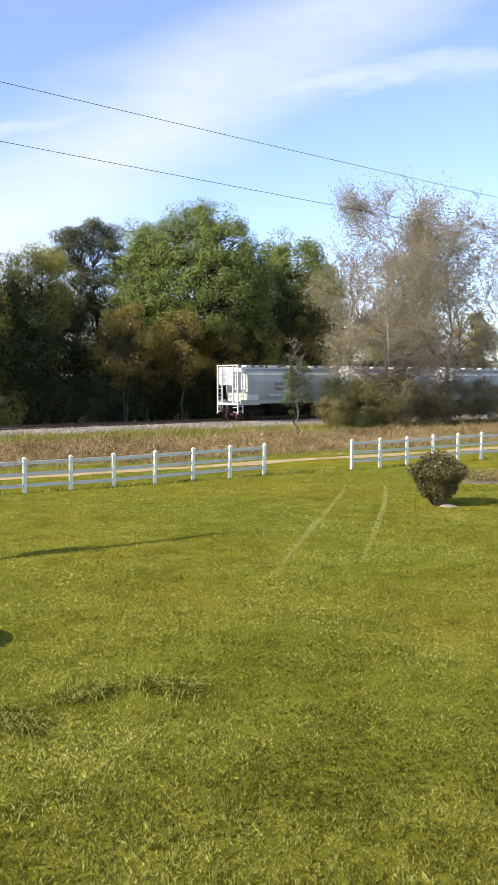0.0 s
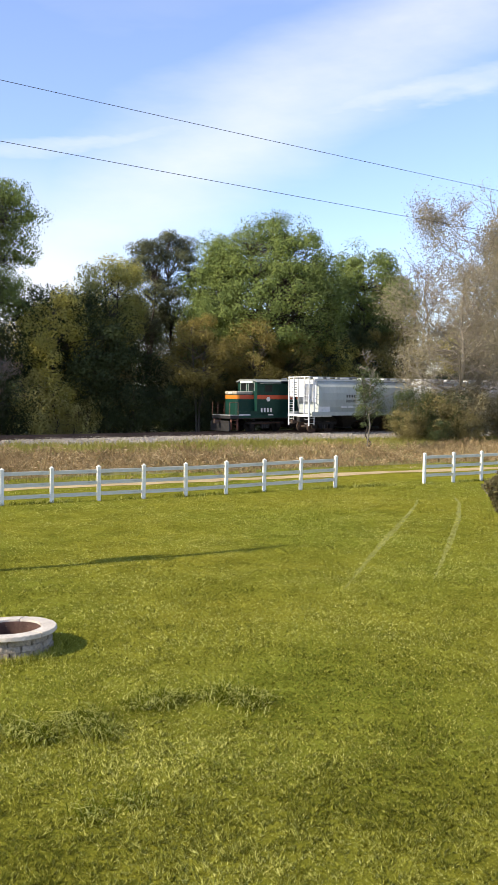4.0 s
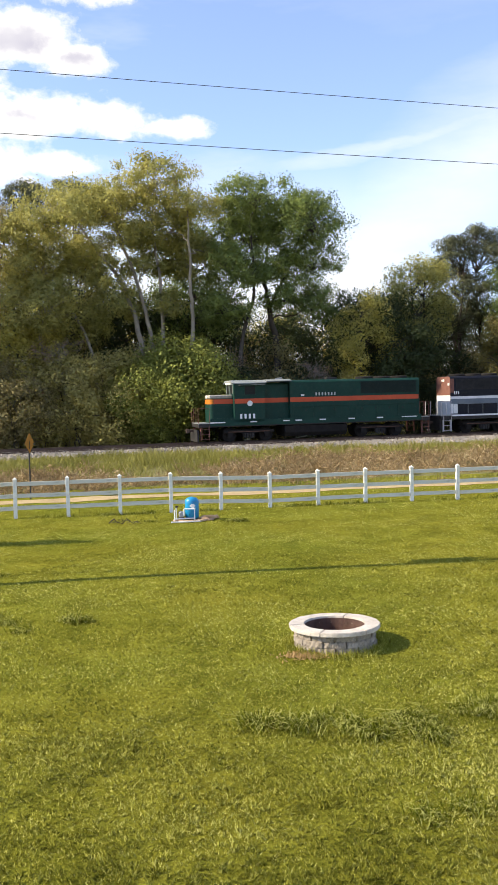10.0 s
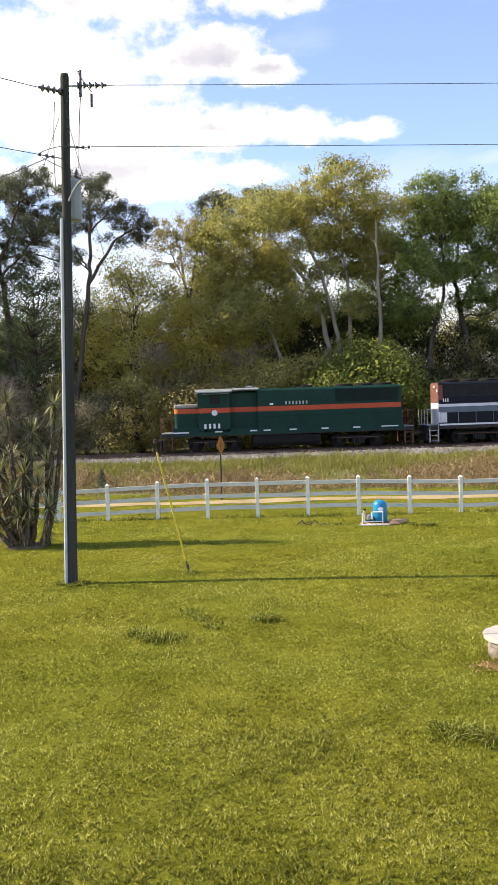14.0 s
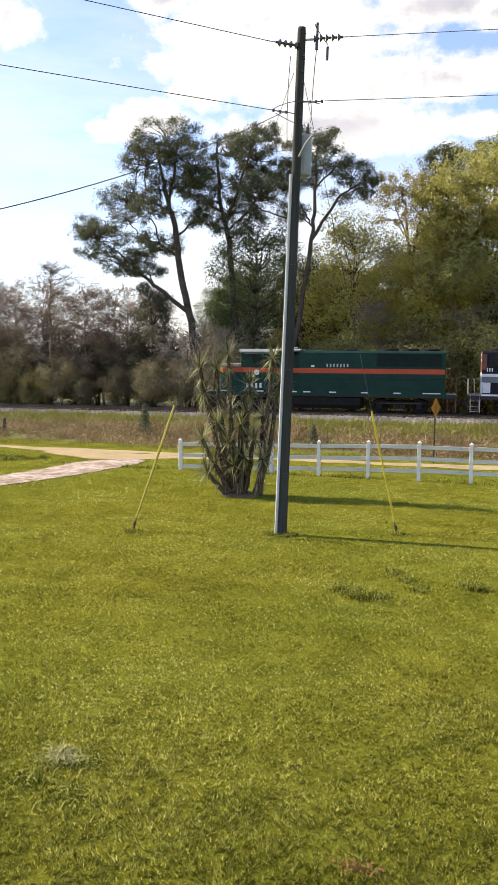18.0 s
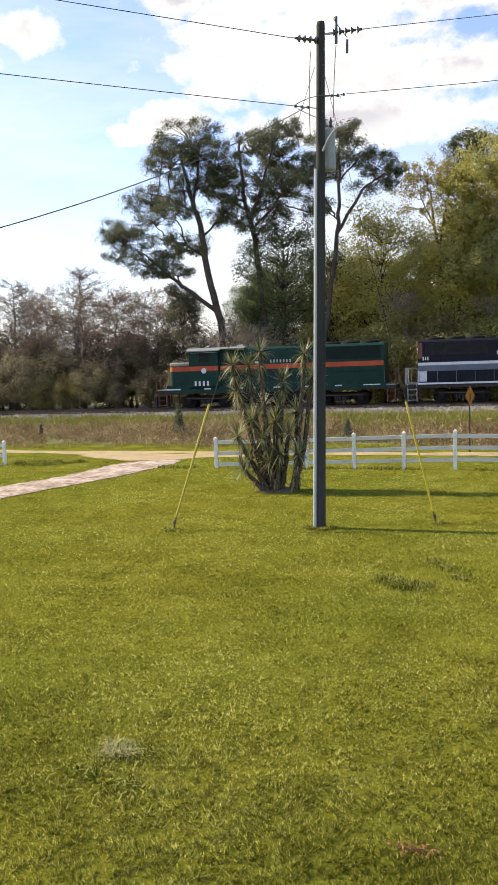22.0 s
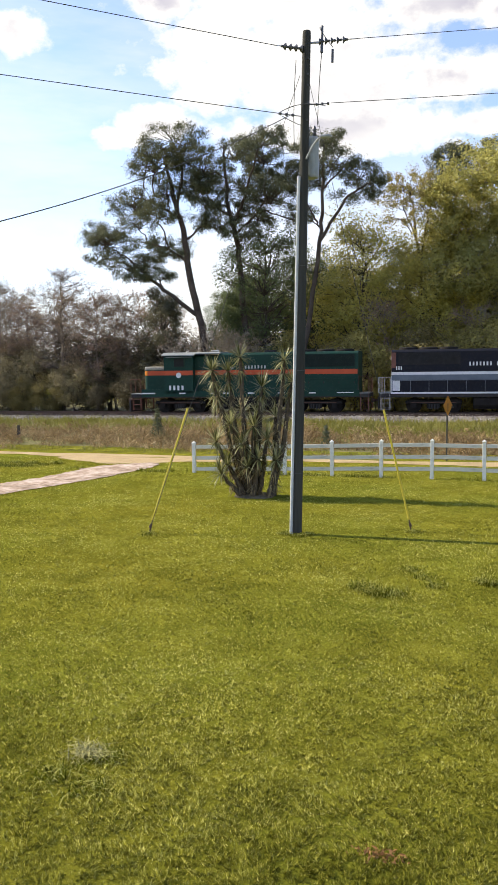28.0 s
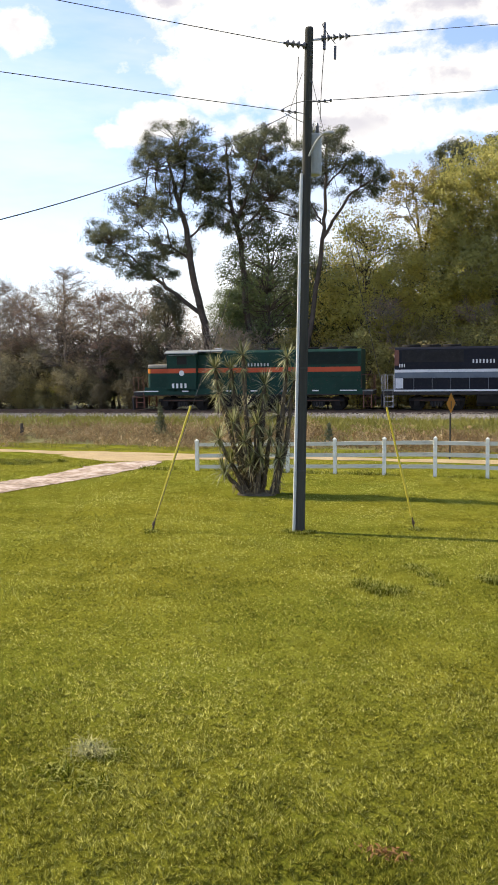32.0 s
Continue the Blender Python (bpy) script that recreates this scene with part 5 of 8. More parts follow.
# Yucca -----------------------------------------------------------------------
def sword_rosette(rng, count, length, width, droop=False):
    """Long pointed leaves that stand out all round a centre."""
    phi = rng.uniform(0, 2 * np.pi, count)
    el = rng.uniform(-0.7, 1.4, count) if not droop else rng.uniform(-1.2, 0.0, count)
    d = np.stack([np.cos(phi) * np.cos(el), np.sin(phi) * np.cos(el), np.sin(el)], 1)
    side = np.stack([-np.sin(phi), np.cos(phi), 0 * phi], 1) * width * rng.uniform(0.8, 1.3, (count, 1)) * 0.5
    ln = length * rng.uniform(0.65, 1.15, (count, 1))
    p0 = d * 0.03 + [[0, 0, 0]]
    mid = d * ln * 0.45
    tip = d * ln - np.array([0, 0, 1]) * ln * 0.12 * (1 - np.sin(el))[:, None]
    verts = np.stack([p0 - side * 0.6, p0 + side * 0.6, mid + side, tip, mid - side], 1)
    base = (np.arange(count) * 5)[:, None]
    tris = (base[:, :, None] + np.array([[2, 3, 4]])[None]).reshape(-1, 3)
    quads = base + np.array([[0, 1, 2, 4]])
    return verts.reshape(-1, 3), quads, tris


def yucca():
    ob = thing("yucca", pose(-8.2, 26.1, 0), "many-stemmed yucca with grey-green sword leaves and dead skirts", "yucca")
    rng = np.random.default_rng(12)
    stems = [(-1.38, 0.0, 4.0), (-0.9, 0.15, 3.95), (-0.42, -0.1, 4.4), (0.22, 0.15, 3.45), (1.0, 0.0, 4.3), (1.2, 0.25, 3.6), (-1.15, -0.35, 1.75), (-0.25, -0.5, 1.7), (0.53, -0.3, 1.85), (0.62, 0.35, 2.5), (-0.72, -0.45, 1.0), (-0.95, -0.5, 0.75), (-0.05, -0.6, 1.0), (0.3, -0.55, 1.25), (-0.5, 0.4, 2.7), (0.82, -0.35, 1.2), (0.02, 0.3, 2.6), (-0.65, -0.4, 2.3), (0.1, -0.35, 2.25), (-1.3, 0.1, 3.2)]
    for k, (x, y, z) in enumerate(stems):
        foot = np.array([x * 0.25 + (0.30 if x > 0.6 else 0), y * 0.4, -0.1])
        t = np.linspace(0, 1, 8)[:, None]
        foot[:2] += rng.normal(size=2) * 0.06
        line = foot * (1 - t) ** 2 + np.array([foot[0] * 0.5 + x * 0.5, foot[1] * 0.5 + y * 0.5, z * 0.45]) * 2 * t * (1 - t) + np.array([x, y, z]) * t ** 2
        line[1:-1, :2] += rng.normal(size=(6, 2)) * 0.02
        put("stem", mesh_from("stem", *line_tube(line, np.linspace(0.095, 0.06, 8), 8), mat=M["yucca_bark"], smooth=True), ob)
        v, q, t = sword_rosette(rng, 84, 0.62, 0.034)
        put("rosette", mesh_from("rosette", v + [[x, y, z]], q, t, mat=M["yucca_leaf"]), ob)
        if z > 3:
            v, q, t = sword_rosette(rng, 44, 0.52, 0.042, True)
            low = np.array([[x * 0.96 + foot[0] * 0.04, y, z * 0.84]])
            put("rosette", mesh_from("rosette", v * [[0.8, 0.8, 1]] + low + [[0, 0, 0.3]], q, t, mat=M["yucca_leaf"]), ob)
        n = int(40 * z)
        v, q, t = sword_rosette(rng, n, 0.34, 0.04, True)
        u = np.repeat(np.linspace(0.02, 0.93, n), 5)[:, None]
        bend = np.array([[foot[0] * 0.5 + x * 0.5, foot[1] * 0.5 + y * 0.5, z * 0.45]])
        down = foot[None] * u ** 2 + bend * 2 * u * (1 - u) + np.array([[x, y, z]]) * (1 - u) ** 2 - [[x, y, z]]
        put("dead_skirt", mesh_from("dead_skirt", v + [[x, y, z]] + down, q, t, mat=M["yucca_dead"]), ob)
    bm = lathe(B(), [(0.86, -0.06), (0.66, 0.01), (0.45, 0.07), (0.1, 0.12)], 22)
    for v in bm.verts:
        v.co.z += 0.05 * noise.noise(v.co * 2.3)
        v.co.x *= 1 + 0.3 * noise.noise(v.co * 1.6 + Vector((3, 0, 0)))
        v.co.y *= 0.8
    part("soil_mound", bm, M["leaf_litter"], ob, "low bare soil mound", smooth=True)


yucca()


# Round shrub by the field gap ----------------------------------------------
def shrub_thing():
    ob = thing("shrub", pose(22.0, 20.75, 0), "rounded clipped shrub, dark olive and reddish", "shrub")
    rng = np.random.default_rng(4)
    n = 7500
    d = rng.normal(size=(n, 3))
    d /= np.linalg.norm(d, axis=1, keepdims=True)
    r = rng.uniform(0.35, 1, n) ** 0.35
    p = d * r[:, None] * [0.95, 0.95, 0.80]
    p *= (1 + 0.10 * np.sin(5 * np.arctan2(d[:, 1], d[:, 0])) + 0.1 * np.sin(7 * d[:, 2]))[:, None]
    low = np.clip((0.2 - p[:, 2]) / 1.0, 0, 1)
    p[:, :2] *= (1 - 0.38 * low)[:, None]
    p[:, 2] += 0.98
    put("foliage", mesh_from("foliage", *leaves(p, 0.095, 0.65, rng), mat=M["hedge_leaf"]), ob)
    m = 1500
    pick = p[rng.integers(n, size=m)] + rng.normal(size=(m, 3)) * 0.04
    put("new_growth", mesh_from("new_growth", *leaves(pick, 0.07, 0.5, rng), mat=M["red_leaf"]), ob, "reddish new leaves")
    segs = []
    for k in range(16):
        a = rng.uniform(0, 6.28)
        segs += limb((0.1 * math.cos(a), 0.1 * math.sin(a), -0.05), (0.75 * math.cos(a), 0.75 * math.sin(a), rng.uniform(0.7, 1.4)), 0.03, 0.008, rng, 4, 0.0)
    put("stems", mesh_from("stems", *tubes(segs, 5), mat=M["bark"]), ob)
    st = thing("rock", pose(22.12, 20.3, -0.03), "pale flat rock at the foot of the shrub", "rock")
    bm = B()
    bmesh.ops.create_icosphere(bm, subdivisions=3, radius=0.3)
    for v in bm.verts:
        v.co *= 1 + 0.25 * noise.noise(v.co * 3)
        v.co.z *= 0.3
    part("rock_body", bm, M["stone"], st, smooth=True)
    bed = thing("flower_bed", pose(29.0, 24.9, 0), "low dark plants in a bare edged bed", "flower bed")
    part("bed_soil", lathe(B(), [(1.6, -0.02), (1.4, 0.06), (0.2, 0.1)], 20), M["leaf_litter"], bed)
    q = rng.normal(size=(2500, 3)) * [0.65, 0.5, 0.1] + [0, 0, 0.22]
    q[:, 2] = np.abs(q[:, 2])
    put("foliage", mesh_from("foliage", *leaves(q, 0.09, 0.6, rng), mat=M["shrub_leaf"]), bed)


shrub_thing()


# Trees and thickets along the railway -------------------------------------
def gz(x, y):
    return float(ground_z(x, y)) - 0.05


def broad(key, leaf_mat, x, y, label, turn=0.0, scale=1.0, wood="bark", name="tree", category="tree", group="trees beyond the railway", **kw):
    return tree_thing(name, key, lambda: crown_tree(**kw), wood, leaf_mat, x, y, gz(x, y), label, category, turn, group, scale)


def lobed(key, leaf_mat, x, y, label, wood="bark", name="tree", category="tree", group="trees beyond the railway", **kw):
    shift = lambda rows: [(row[0] - x, *row[1:]) for row in rows]
    kw["stems"], kw["lobes"] = [shift(line) for line in kw["stems"]], shift(kw["lobes"])
    return tree_thing(name, key, lambda: lobed_tree(**kw), wood, leaf_mat, x, y, gz(x, y), label, category, 0.0, group)


def twiggy(key, x, y, label, leaf_mat="bud_leaf", wood="pale_bark", turn=0.0, scale=1.0, name="bare_tree", group="bare trees", **kw):
    return tree_thing(name, key, lambda: twig_tree(**kw), wood, leaf_mat, x, y, gz(x, y), label, "tree", turn, group, scale)


# the great dome and its neighbours
broad("dome", "green_leaf", 44.6, 75, "broad domed tree in full green leaf", seed=11, height=20.7, bottom=6.0, rx=7.2, clumps=430, clump_r=1.05, count=84, leaf=0.245, trunk_r=0.42, forks=2, fill=0.72)
broad("dome_side", "green_leaf", 39.4, 77, "leafy green tree beside the domed one", seed=12, height=18.2, bottom=6.5, rx=3.2, clumps=60, clump_r=1.4, count=150, leaf=0.30, trunk_r=0.3)
broad("round_b", "green_leaf", 57.2, 76, "rounded green tree behind the hopper cars", seed=13, height=20.0, bottom=8.5, rx=4.3, clumps=62, clump_r=1.4, count=150, leaf=0.30, trunk_r=0.32)
broad("round_c", "deep_leaf", 51.3, 79, "dark green tree in the gap between crowns", seed=14, height=18.6, bottom=5.0, rx=3.6, clumps=56, clump_r=1.4, count=150, leaf=0.30, trunk_r=0.3)
broad("light_d", "olive_leaf", 28.2, 75, "light olive tree with an open crown", seed=15, height=16.2, bottom=8.5, rx=3.0, clumps=42, clump_r=1.2, count=120, leaf=0.26, trunk_r=0.25, forks=2)
broad("light_d", "olive_leaf", 62.5, 78, "light olive tree with an open crown", turn=130, scale=1.08)
# the very dark leaves paint the shade low in the thicket
broad("dusk_e", "deep_leaf", 25.2, 73, "dark tree with the thicket's shade put into its leaf colour", seed=16, height=12.6, bottom=2.0, rx=3.4, clumps=60, clump_r=1.3, count=130, leaf=0.26, trunk_r=0.25)
broad("dusk_e", "deep_leaf", 22.8, 76, "dark tree with the thicket's shade put into its leaf colour", turn=70, scale=1.06)
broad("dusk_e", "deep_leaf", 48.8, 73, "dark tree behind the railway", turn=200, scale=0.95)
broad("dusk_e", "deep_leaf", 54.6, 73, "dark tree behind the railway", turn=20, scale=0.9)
# dark trees closing the gaps under the open crowns, shade painted into their leaves
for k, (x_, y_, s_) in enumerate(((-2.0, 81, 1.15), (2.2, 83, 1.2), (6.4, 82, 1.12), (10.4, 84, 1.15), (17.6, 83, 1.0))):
    broad("dusk_e", "deep_leaf", x_, y_, "dark tree behind the open crowns, shade put into its leaf colour", turn=83 * k, scale=s_)
# the two tall open trees
lobed("open_f", "olive_leaf", 2.2, 73, "tall olive tree with several leaning pale trunks", wood="pale_bark", seed=21, clump_r=1.0, per_area=2.7, count=150, leaf=0.175, spread=1.52,
      stems=[[(3.9, -0.3, 0.34), (3.3, 8.7, 0.24), (1.9, 13.6, 0.17), (-0.4, 16.5, 0.12), (-2.0, 19.0, 0.06)], [(4.6, -0.3, 0.3), (4.2, 8.7, 0.2), (3.1, 13.6, 0.15), (1.8, 17.0, 0.11), (1.0, 20.5, 0.05)], [(6.8, -0.3, 0.26), (7.5, 9.8, 0.18), (7.3, 13.4, 0.14), (7.2, 19.5, 0.06)], [(4.9, -0.3, 0.24), (5.1, 13.5, 0.15), (4.6, 17.0, 0.1), (4.2, 21.5, 0.05)], [(0.2, -0.3, 0.2), (-1.0, 9.0, 0.14), (-4.3, 14.6, 0.06)]],
      lobes=[(-1.0, 21.3, 2.7, 1.4), (4.2, 21.8, 2.6, 1.3), (1.4, 20.2, 3.0, 1.5), (-3.3, 19.2, 2.2, 1.6), (7.0, 20.5, 2.3, 1.4), (-4.9, 15.8, 2.0, 2.0), (-1.2, 17.0, 1.9, 1.1), (4.5, 18.6, 2.4, 1.2), (7.9, 17.5, 1.6, 1.3), (-4.6, 12.2, 2.0, 1.8), (2.0, 18.0, 1.6, 1.0), (5.8, 16.2, 1.4, 0.9), (-6.6, 18.0, 1.2, 1.2), (1.0, 15.0, 1.4, 1.0), (3.8, 15.8, 1.3, 0.9), (2.0, 12.6, 1.3, 1.0), (5.6, 12.4, 1.2, 0.9), (7.4, 16.2, 1.5, 1.1), (6.0, 18.8, 1.5, 0.9), (9.0, 17.2, 1.0, 0.9)])
lobed("open_g", "green_leaf", 14.4, 74, "tall green tree with a forked trunk", seed=22, clump_r=1.0, per_area=2.6, count=175, leaf=0.165, spread=1.85,
      stems=[[(15.2, -0.3, 0.36), (15.0, 8.4, 0.28), (14.5, 11.7, 0.22), (14.3, 13.8, 0.16), (15.0, 19.0, 0.06)], [(14.5, 11.7, 0.16), (16.4, 15.0, 0.11), (17.6, 18.5, 0.05)], [(11.3, -0.3, 0.24), (11.9, 9.3, 0.17), (13.0, 12.6, 0.13), (12.7, 18.2, 0.06)]],
      lobes=[(13.3, 21.5, 2.3, 0.9), (15.8, 20.4, 2.5, 1.6), (12.8, 18.8, 1.9, 1.2), (17.8, 19.5, 1.9, 1.5), (18.6, 16.7, 1.6, 1.4), (14.4, 16.2, 1.9, 1.2), (16.2, 13.6, 1.6, 1.1), (11.6, 20.2, 1.4, 1.0), (12.2, 15.2, 1.3, 1.0), (10.4, 12.4, 1.3, 1.1), (10.2, 16.0, 1.1, 1.0), (18.4, 12.8, 1.3, 1.1)])
broad("open_h", "olive_leaf", -3.4, 77, "olive tree behind the tall leaning one", seed=23, height=20.5, bottom=3.5, rx=4.2, clumps=70, clump_r=1.5, count=150, leaf=0.28, trunk_r=0.3)
broad("open_i", "green_leaf", 8.6, 79, "green tree between two tall ones", seed=24, height=20.0, bottom=7.5, rx=3.6, clumps=46, clump_r=1.3, count=130, leaf=0.28, trunk_r=0.3)
broad("low_j", "lime_leaf", 22.0, 72, "small yellow-green tree by the track", seed=25, height=12.4, bottom=2.5, rx=2.5, clumps=40, clump_r=1.1, count=120, leaf=0.24, trunk_r=0.18)
broad("low_j", "lime_leaf", 27.0, 80, "small yellow-green tree in the wood", turn=90, scale=1.1)
broad("low_j", "lime_leaf", 50.0, 71.5, "small yellow-green tree by the track", turn=160, scale=0.85)
# towards the west
lobed("west_k", "tan_leaf", -9.2, 74, "slender tan-green tree with a sparse top", seed=26, clump_r=0.65, per_area=2.0, count=120, leaf=0.14,
      stems=[[(-8.2, -0.3, 0.22), (-8.5, 12.6, 0.15), (-9.2, 16.3, 0.11), (-9.8, 19.3, 0.05)], [(-8.6, 12.8, 0.11), (-7.9, 16.0, 0.09), (-7.4, 18.8, 0.04)], [(-8.9, 15.0, 0.08), (-10.6, 18.4, 0.04)]],
      lobes=[(-9.5, 19.6, 1.7, 1.0), (-8.3, 18.2, 1.4, 0.8), (-7.4, 19.4, 1.5, 1.0), (-10.8, 18.8, 1.2, 0.9), (-9.8, 17.0, 1.2, 0.7), (-7.2, 16.8, 1.0, 0.7)])
broad("west_l", "lime_leaf", -13.2, 74, "yellow-green spring tree behind the railway", seed=27, height=16.2, bottom=2.0, rx=4.0, clumps=80, clump_r=1.4, count=140, leaf=0.26, trunk_r=0.28)
broad("west_l", "lime_leaf", -7.0, 75, "yellow-green spring tree behind the railway", turn=120, scale=0.98)
broad("west_m", "mid_leaf", -21.4, 73, "dark evergreen oak below the pines", seed=28, height=16.6, bottom=2.0, rx=4.0, clumps=120, clump_r=1.0, count=80, leaf=0.22, trunk_r=0.28)
broad("west_m", "deep_leaf", -25.6, 77, "dark evergreen oak below the pines", turn=75, scale=0.72)
broad("west_m", "deep_leaf", -18.4, 77, "dark evergreen oak below the pines", turn=160, scale=0.9)
broad("west_n", "vine_leaf", -30.2, 70.4, "grey vine-hung tree stump of foliage", seed=29, height=11.7, bottom=0.5, rx=1.8, clumps=44, clump_r=0.9, count=130, leaf=0.20, trunk_r=0.2)


def pine(key, x, y, label, turn=0.0, scale=1.0, **kw):
    return broad(key, "needle", x, y, label, turn, scale, "pine_bark", "pine", "pine", "pines", **kw)


def tuft_pine(key, x, y, label, **kw):
    return lobed(key, "needle", x, y, label, "pine_bark", "pine", "pine", "pines", clump_r=0.72, per_area=3.4, count=150, leaf=0.27, aspect=0.16, flat=0.75, spread=1.45, **kw)


tuft_pine("pine_a", -26.6, 70, "tall leaning pine with flat dark needle tufts", seed=31, limb_r=0.10,
          stems=[[(-25.6, -0.3, 0.36), (-26.3, 7.4, 0.31), (-27.2, 11.4, 0.28), (-27.6, 15.1, 0.24), (-28.4, 18.0, 0.19), (-29.1, 21.3, 0.10)], [(-26.4, 8.0, 0.2), (-29.3, 10.1, 0.17), (-31.5, 11.8, 0.13), (-33.6, 13.6, 0.07)], [(-27.4, 13.2, 0.14), (-29.8, 14.4, 0.1), (-32.5, 15.0, 0.06)], [(-27.9, 16.4, 0.15), (-30.4, 18.0, 0.1), (-32.6, 18.6, 0.05)], [(-28.3, 17.6, 0.13), (-27.8, 20.5, 0.09), (-27.6, 22.8, 0.05)]],
          lobes=[(-34.6, 15.6, 2.0, 1.1), (-33.4, 13.9, 2.0, 1.0), (-30.6, 15.0, 1.8, 1.1), (-32.6, 19.0, 2.1, 1.1), (-30.2, 21.8, 1.9, 1.3), (-27.9, 23.2, 2.1, 1.2), (-29.4, 17.6, 1.5, 0.9), (-36.0, 16.4, 1.2, 0.9), (-30.4, 12.6, 1.2, 0.7), (-27.4, 20.6, 1.5, 1.0), (-36.2, 14.2, 0.9, 0.5), (-31.4, 23.0, 1.0, 0.7), (-31.6, 17.0, 1.1, 0.7), (-28.7, 19.4, 1.2, 0.8), (-32.6, 12.6, 1.0, 0.6), (-26.2, 17.0, 1.1, 0.7), (-25.8, 20.2, 1.0, 0.7), (-28.6, 14.4, 1.0, 0.5)])
tuft_pine("pine_b", -22.4, 71.5, "tall pine with a dark broken crown", seed=32, limb_r=0.10,
          stems=[[(-22.4, -0.3, 0.32), (-23.1, 10.6, 0.26), (-23.5, 14.7, 0.22), (-24.2, 17.2, 0.17), (-24.6, 22.6, 0.07)], [(-23.9, 16.0, 0.14), (-22.2, 18.4, 0.11), (-20.8, 21.4, 0.06)], [(-23.6, 15.0, 0.12), (-21.6, 16.6, 0.09), (-19.6, 18.8, 0.05)]],
          lobes=[(-24.3, 23.5, 2.1, 1.1), (-26.1, 21.6, 1.8, 1.4), (-21.3, 22.6, 2.2, 1.5), (-23.2, 20.6, 2.3, 1.3), (-20.3, 18.9, 1.9, 1.2), (-23.9, 18.2, 1.8, 1.0), (-19.0, 20.0, 1.3, 1.3), (-25.6, 18.8, 1.3, 0.9), (-21.6, 17.2, 1.2, 0.7), (-20.2, 24.0, 1.2, 0.7), (-18.6, 17.4, 1.0, 0.7), (-25.0, 16.8, 1.3, 0.8), (-22.6, 16.0, 1.2, 0.7), (-26.8, 19.4, 1.0, 0.8)])
tuft_pine("pine_c", -17.8, 70, "thin forked pine with small tufts at the top", seed=33, limb_r=0.08,
          stems=[[(-18.2, -0.3, 0.25), (-17.2, 5.5, 0.22), (-15.8, 14.1, 0.17), (-15.6, 18.0, 0.12), (-15.4, 21.4, 0.06)], [(-15.8, 14.3, 0.14), (-13.6, 17.3, 0.1), (-11.8, 18.0, 0.05)], [(-16.0, 14.6, 0.09), (-16.9, 17.0, 0.05)], [(-15.6, 18.0, 0.08), (-13.8, 19.4, 0.05)]],
          lobes=[(-14.8, 20.8, 1.7, 1.0), (-12.8, 19.9, 1.6, 0.9), (-11.6, 18.8, 0.9, 0.9), (-16.4, 22.3, 1.4, 0.9), (-16.4, 19.8, 1.0, 0.6), (-13.4, 18.3, 1.2, 0.5), (-17.0, 17.2, 0.7, 0.6), (-14.6, 22.6, 0.9, 0.6), (-17.6, 21.2, 0.8, 0.6)])
pine("pine_d", -7.4, 92, "far pine top above the broadleaf trees", seed=34, height=26.5, bottom=22.0, rx=2.3, clumps=26, clump_r=1.0, count=130, leaf=0.34, aspect=0.3, trunk_r=0.26, flat=0.5)
pine("pine_d", -2.6, 93, "far pine top above the broadleaf trees", turn=100, scale=1.02)
pine("pine_e", 33.4, 79, "grey-green pine with an open crown", seed=35, height=19.2, bottom=8.5, rx=2.5, clumps=46, clump_r=1.0, count=120, leaf=0.34, aspect=0.3, trunk_r=0.25, flat=0.6)
pine("pine_e", -58.5, 75, "dark pine at the end of the bare woods", turn=60, scale=0.88)
pine("pine_e", 36.4, 79.6, "grey-green pine with an open crown", turn=140, scale=1.05)

# thicket along the foot of the trees
SHRUBS = [("thick_a", "deep_leaf", 41), ("thick_b", "rust_leaf", 42), ("thick_c", "khaki_leaf", 43), ("thick_d", "grey_leaf", 44), ("thick_e", "shrub_leaf", 45), ("thick_f", "dusk_leaf", 46), ("thick_g", "fresh_leaf", 47)]
for key, mat, seed in SHRUBS:
    TREES[key + "_spec"] = (mat, seed)


def thicket(key, x, y, scale, label, turn):
    mat, seed = TREES[key + "_spec"]
    return broad(key, mat, x, y, label, turn, scale, name="bush", category="bush", group="thicket by the railway", seed=seed, height=5.2, bottom=0.2, rx=2.3, clumps=36, clump_r=0.95, count=105, leaf=0.18, trunk_r=0.06, forks=3, fill=0.5, fork_at=0.5)


rng_t = random.Random(17)
LABELS = {"thick_a": "dark green bush in the railway thicket", "thick_b": "rust-tinged bush in the railway thicket", "thick_c": "olive bush in the railway thicket", "thick_d": "grey half-bare bush in the railway thicket", "thick_e": "brown-green bush in the railway thicket", "thick_f": "dull grey-brown bush in the railway thicket", "thick_g": "fresh green bush in the railway thicket"}
# back row; its dark-leaved bushes carry shade in the leaf colour
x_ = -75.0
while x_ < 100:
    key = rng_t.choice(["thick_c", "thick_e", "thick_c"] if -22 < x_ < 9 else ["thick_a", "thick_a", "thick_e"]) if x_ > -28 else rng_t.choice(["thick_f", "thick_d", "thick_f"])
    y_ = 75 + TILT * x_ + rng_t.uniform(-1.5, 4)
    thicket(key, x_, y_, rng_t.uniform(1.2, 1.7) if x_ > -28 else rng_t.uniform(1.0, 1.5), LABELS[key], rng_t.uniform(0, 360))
    x_ += rng_t.uniform(2.4, 3.4)
